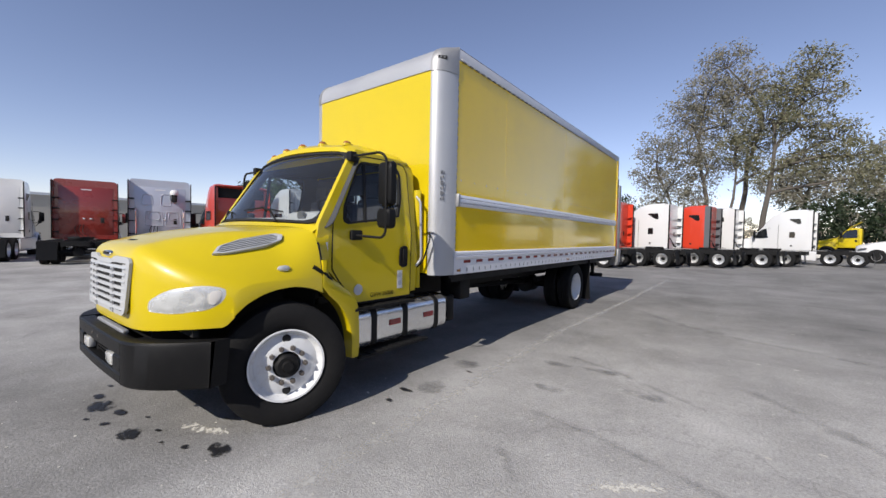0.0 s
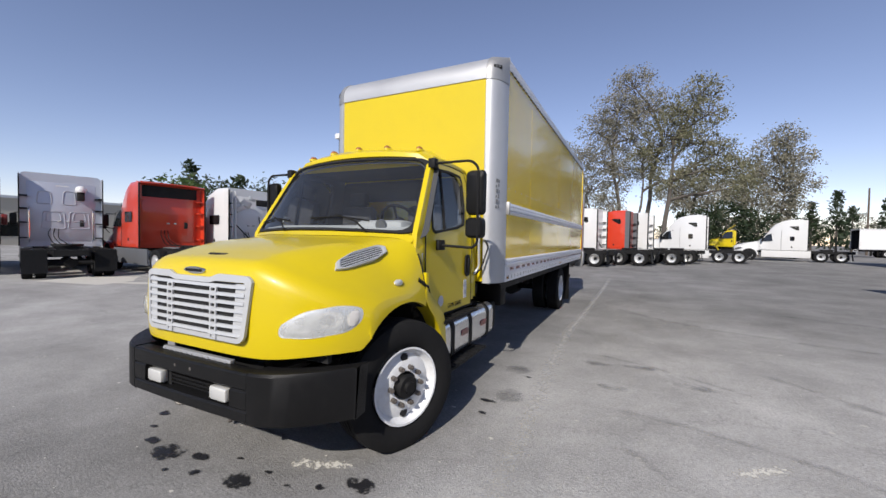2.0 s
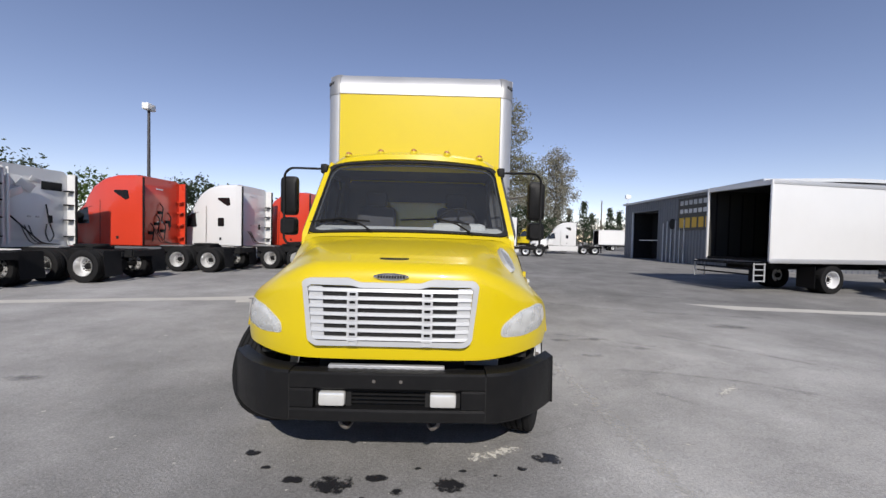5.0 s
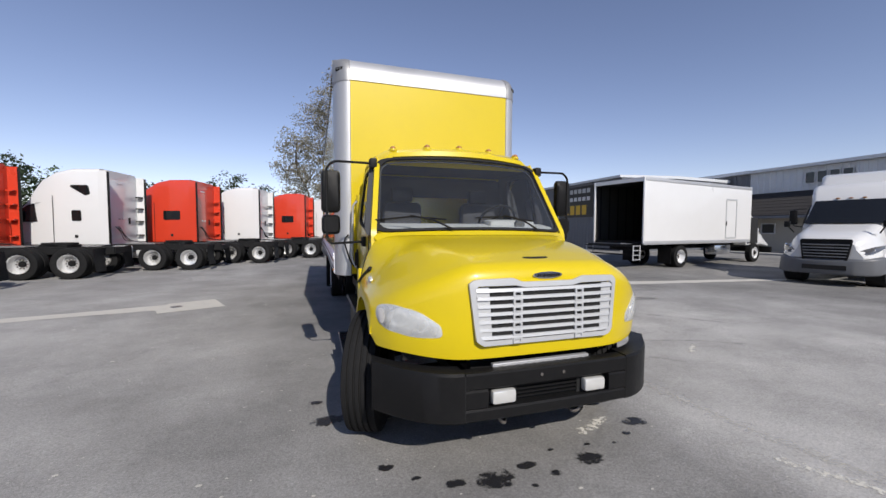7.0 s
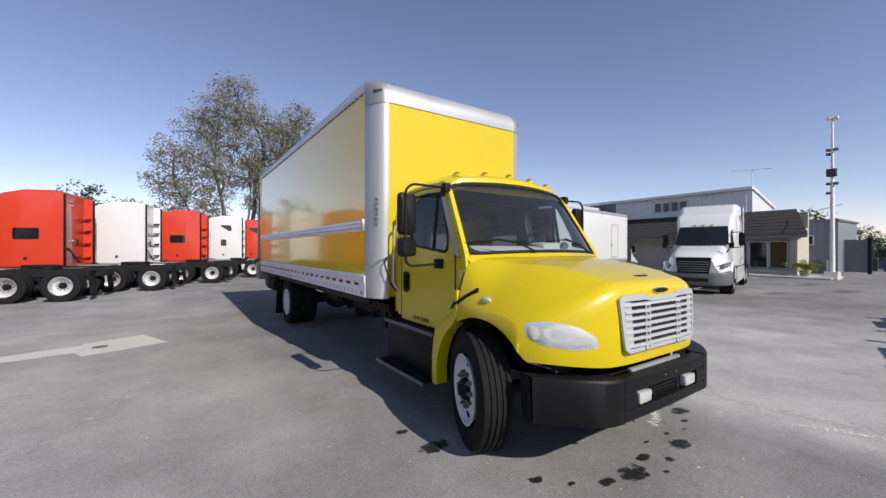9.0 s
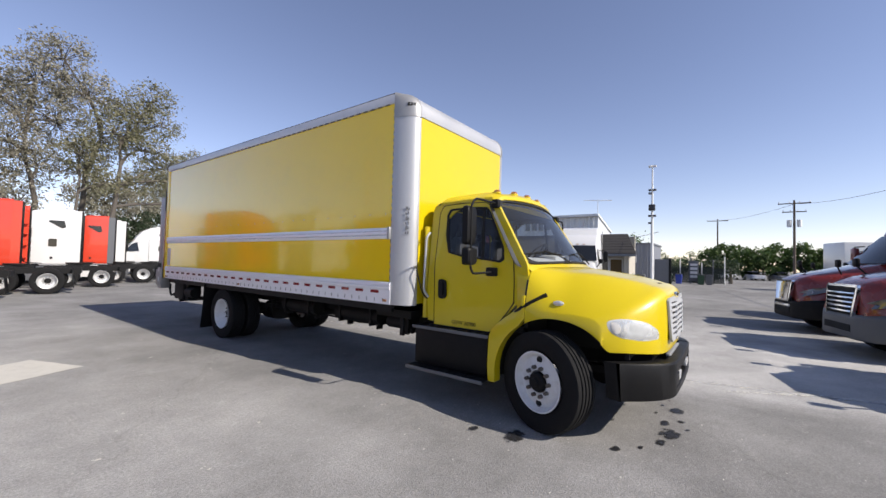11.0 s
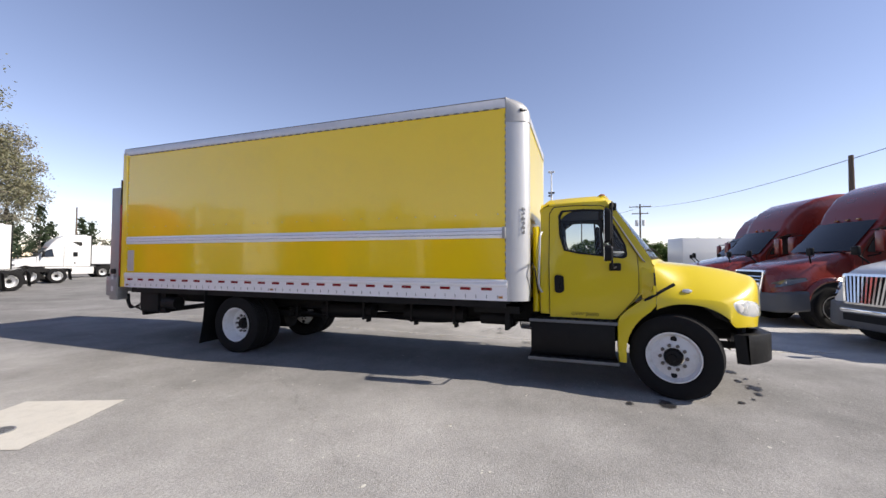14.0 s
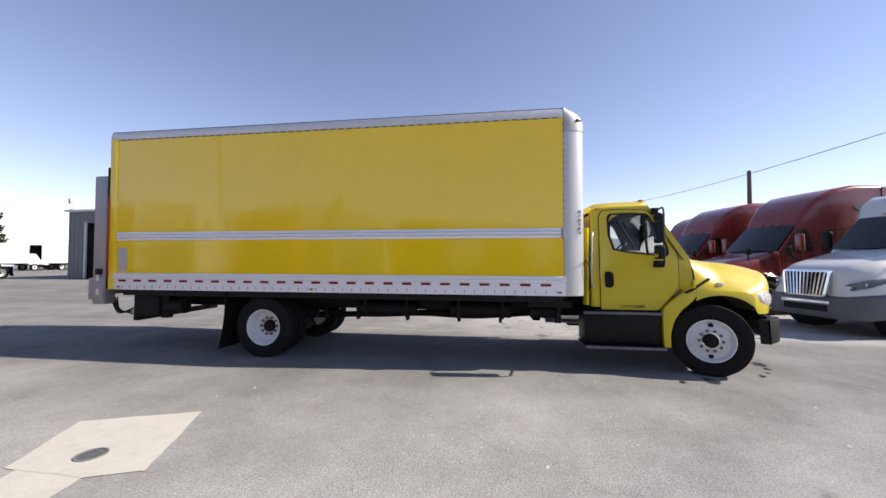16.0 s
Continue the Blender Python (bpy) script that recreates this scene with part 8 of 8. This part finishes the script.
def conifer(x, y, h, w, seed):
    r = random.Random(seed)
    t = thing("conifer_tree", pose(x, y, 0), "dark green conifer on the horizon", "tree", "far conifers")
    bm = bm_new()
    limb(bm, [(0, 0, 0), (0, 0, h * 0.5), (0, 0, h)], 0.2, 0.04, 6)
    part("trunk", bm, BARK, t)
    tips = []
    for _ in range(int(h * 9)):
        z = h * (0.12 + 0.88 * r.random())
        a = r.uniform(0, 6.28)
        d = w * (1 - z / h) * r.uniform(0.3, 1.0) + 0.1
        tips.append(Vector((d * math.cos(a), d * math.sin(a), z - 0.2 * d)))
    leafy("crown", tips, 9, 0.32, 0.34, LEAF_DARK, t, r)
    return t


rc = random.Random(77)
for k, (x, y, h) in enumerate(((-37, 88, 8), (26, 96, 11), (30, 99, 10), (33, 97, 11.5), (37, 102, 9), (41, 100, 10), (47, 108, 10), (52, 104, 11), (18, 92, 10), (14, 95, 9), (56, 112, 9), (-46, 22, 7), (-44, 25, 9.5), (-40, 28, 8), (8, 97, 8))):
    conifer(x, y, h, h * 0.24, 200 + k)


def far_tree(x, y, h, w, seed, leaf=None, label="green tree on the horizon", group="far trees", per=26, size=0.17):
    r = random.Random(seed)
    t = thing("tree", pose(x, y, 0), label, "tree", group)
    bm = bm_new()
    limb(bm, [(0, 0, 0), (0.1, 0, h * 0.3), (0, 0.1, h * 0.6)], 0.22, 0.10, 6)
    part("trunk", bm, BARK, t)
    tips = []
    for _ in range(int(34 * w * h / 8)):
        a, b_, g = r.uniform(0, 6.28), r.uniform(-1, 1), r.uniform(0.3, 1) ** 0.5
        tips.append(Vector((w * g * math.sqrt(1 - b_ * b_) * math.cos(a), w * g * math.sqrt(1 - b_ * b_) * math.sin(a), h * 0.58 + h * 0.42 * g * b_ + r.gauss(0, 0.15))))
    leafy("crown", tips, per, 0.36, size, leaf or LEAF_GREEN, t, r)
    return t


for k in range(11):
    far_tree(-38 + rc.uniform(-3, 3) + k * 2.6, 20 + k * 3.4 + rc.uniform(-2, 2), rc.uniform(6.0, 8.2), rc.uniform(2.4, 3.4), 300 + k, LEAF_DARK if k % 3 else LEAF_GREEN, "dark oak behind the parked tractors")
for k in range(12):
    far_tree(77 + rc.uniform(-2, 3), -23 + k * 2.4, rc.uniform(4.6, 6.2), rc.uniform(2.0, 2.8), 330 + k, LEAF_GREEN, "dense green tree of a hedge row", per=34, size=0.28)
for k in range(8):
    far_tree(110 + rc.uniform(-5, 5), 7.5 + k * 3.0, rc.uniform(4.5, 7), rc.uniform(2.4, 3.2), 350 + k, LEAF_GREEN)
for k in range(16):
    far_tree(-8 + k * 4.4, 118 + rc.uniform(-4, 4), rc.uniform(6, 9), rc.uniform(2.8, 3.8), 370 + k, LEAF_DARK if k % 2 else LEAF_GREY)
for k, (x, y, h) in enumerate(((7.6, 62.0, 6.8), (10.2, 63.0, 7.6), (13.4, 62.0, 6.4))):
    far_tree(x, y, h, 2.6, 410 + k, LEAF_DARK, "dark green tree behind the parked tractors", per=22, size=0.2)
far_tree(38, 9.2, 5.2, 1.6, 390, LEAF_GREEN, "small tree behind the annex")

# planter before the office
pot = thing("potted_bush", pose(25.6, 6.65, 0.1), "yellow-green bush in a pot by the office", "plant")
b = bm_new()
cyl(b, (0, 0, 0), (0, 0, 0.35), 0.22, 14, 0.30)
part("pot", b, CONCRETE, pot)
LEAF_LIME = leaf_mat("lime_leaves", [(0.16, 0.20, 0.02), (0.25, 0.26, 0.03), (0.12, 0.16, 0.02)])
rp = random.Random(9)
leafy("foliage", [Vector((rp.gauss(0, 0.28), rp.gauss(0, 0.28), 0.62 + rp.gauss(0, 0.16))) for _ in range(70)], 16, 0.10, 0.06, LEAF_LIME, pot, rp)


# ---- parked cars, bins and fence far to the east ----
def car(m, paint, label):
    t = thing("car", m, label, "car", "cars by the hedge")
    part("body", loft(bm_new(), [rr(-2.2, 0.8, 0.75, 0.35, 0.85, 0.1, 0.1), rr(-1.9, 0.9, 0.85, 0.25, 0.95, 0.1, 0.12), rr(0, 0.92, 0.88, 0.22, 0.98, 0.1, 0.1), rr(1.7, 0.9, 0.85, 0.25, 0.88, 0.1, 0.12), rr(2.2, 0.75, 0.7, 0.35, 0.7, 0.1, 0.1)]), paint, t)
    part("cabin", loft(bm_new(), [rr(-1.8, 0.8, 0.70, 0.9, 1.0, 0.02, 0.02), rr(-1.1, 0.82, 0.62, 0.9, 1.42, 0.02, 0.10), rr(0.1, 0.82, 0.62, 0.9, 1.45, 0.02, 0.10), rr(1.0, 0.82, 0.72, 0.9, 0.98, 0.02, 0.02)]), GLASSB, t)
    part("roof", loft(bm_new(), [rr(-1.1, 0.60, 0.55, 1.40, 1.45, 0.01, 0.01), rr(0.1, 0.60, 0.55, 1.43, 1.48, 0.01, 0.01)]), paint, t)
    for s in (1, -1):
        for y in (-1.35, 1.35):
            wheel(t, Matrix.Translation((s * 0.80, y, 0.32)) @ Matrix.Scale(0.62, 4) @ (TURN_L if s > 0 else TURN_R), "steer", 0.50, 0.27, ALUWHEEL)
    return t


car(at(74, 0.9, 200), WHITE, "white car parked before a hedge")
car(at(74, -2.5, 200), SILVER, "silver car parked before a hedge")
car(at(74, -5.8, 200), GREYBUMP, "dark grey car parked before a hedge")
car(at(74, -9.1, 200), WHITE, "white car parked before a hedge")
for x, y, mt, lab in ((40.6, 5.9, LEAF_DARK, "dark green wheeled bin by the annex"), (40.8, 2.3, GREYBUMP, "grey wheeled bin by the annex"), (40.6, 5.0, None, "blue wheeled bin by the annex"), (40.6, 3.0, LEAF_DARK, "dark green wheeled bin by the annex")):
    if mt is None:
        mt = surface("blue_bin_plastic", (0.03, 0.06, 0.35), 0.5, var=0.1, scale=3)
    bn = thing("wheeled_bin", pose(x, y, 0), lab, "bin", "wheeled bins")
    part("bin_body", loft(bm_new(), [[Vector((s1 * w, s2 * w, z)) for s1, s2 in ((-1, -1), (1, -1), (1, 1), (-1, 1))] for w, z in ((0.24, 0.0), (0.30, 1.0))]), mt if mt is not LEAF_DARK else surface("green_bin_plastic", (0.02, 0.06, 0.03), 0.5, var=0.1, scale=3), bn)
    part("lid", box(bm_new(), -0.33, 0.33, -0.32, 0.32, 1.0, 1.08, 0.02), GREYBUMP, bn)
fence = thing("chain_fence", pose(42.0, 0, 0), "dark slatted fence panels between posts at the yard's edge", "fence")
MESHGREEN = surface("dark_green_slats", (0.012, 0.020, 0.016), 0.7, var=0.3, scale=6)
for k in range(7):
    y = 1.0 + k * 1.0
    b = bm_new()
    cyl(b, (0, y, 0), (0, y, 3.0 - 0.35 * (k % 3)), 0.05, 8)
    part("post", b, GREYBUMP if k % 2 else GALV, fence)
    if k < 6:
        b = bm_new()
        for q in range(9):
            box(b, -0.015, 0.015, y + 0.06 + q * 0.10, y + 0.14 + q * 0.10, 0.15, 1.75 + 0.15 * (k % 2))
        part("slat_panel", b, MESHGREEN, fence)
board = thing("notice_board", pose(41.2, 3.7, 0), "tall grey notice board with pale bars", "sign")
part("panel", box(bm_new(), -0.05, 0.05, -0.45, 0.45, 0.3, 2.5, 0.01), GREYBUMP, board)
for y in (-0.4, 0.4):
    part("leg", box(bm_new(), -0.03, 0.03, y - 0.03, y + 0.03, 0.0, 0.32), GREYBUMP, board)
for k in range(4):
    part("sheet", box(bm_new(), -0.06, -0.05, -0.35, 0.3, 0.7 + k * 0.42, 0.95 + k * 0.42), WHITEREF, board)
for k in range(5):
    far_tree(47 + rc.uniform(-1, 2), 0.5 + k * 1.7, rc.uniform(2.6, 3.6), 1.3, 430 + k, LEAF_DARK, "dark hedge bush behind the fence", per=26, size=0.16)
trailer = thing("semi_trailer", pose(38, -12.3, 0, 0, 0, 20), "white semi-trailer parked beyond the red tractors", "trailer")
part("body", box(bm_new(), -1.28, 1.28, -6.5, 6.5, 1.2, 4.05, 0.05), WHITE, trailer)
for s in (1, -1):
    for y in (-4.4, -5.6):
        wheel(trailer, Matrix.Translation((s * 1.05, y, 0.51)) @ (TURN_L if s > 0 else TURN_R), "rear", 0.51, 0.27, WHEELW, False)
    part("landing_leg", box(bm_new(), s * 0.6, s * 0.75, 3.4, 3.55, 0, 1.2), BLACK, trailer)
TR = "white trailers along the far fence"
lot = thing("semi_trailer", pose(44.5, 80.5, 0, 0, 0, 82), "white semi-trailer at the far edge of the yard", "trailer", TR)
part("body", box(bm_new(), -1.28, 1.28, -7.5, 7.5, 1.2, 4.05, 0.05), WHITE, lot)
for s in (1, -1):
    for y in (-4.4, -5.6):
        wheel(lot, Matrix.Translation((s * 1.05, y, 0.51)) @ (TURN_L if s > 0 else TURN_R), "rear", 0.51, 0.27, WHEELW, False)
    part("landing_leg", box(bm_new(), s * 0.6, s * 0.75, 3.4, 3.55, 0, 1.2), BLACK, lot)
copy_thing(lot, pose(58, 78, 0, 0, 0, 82))
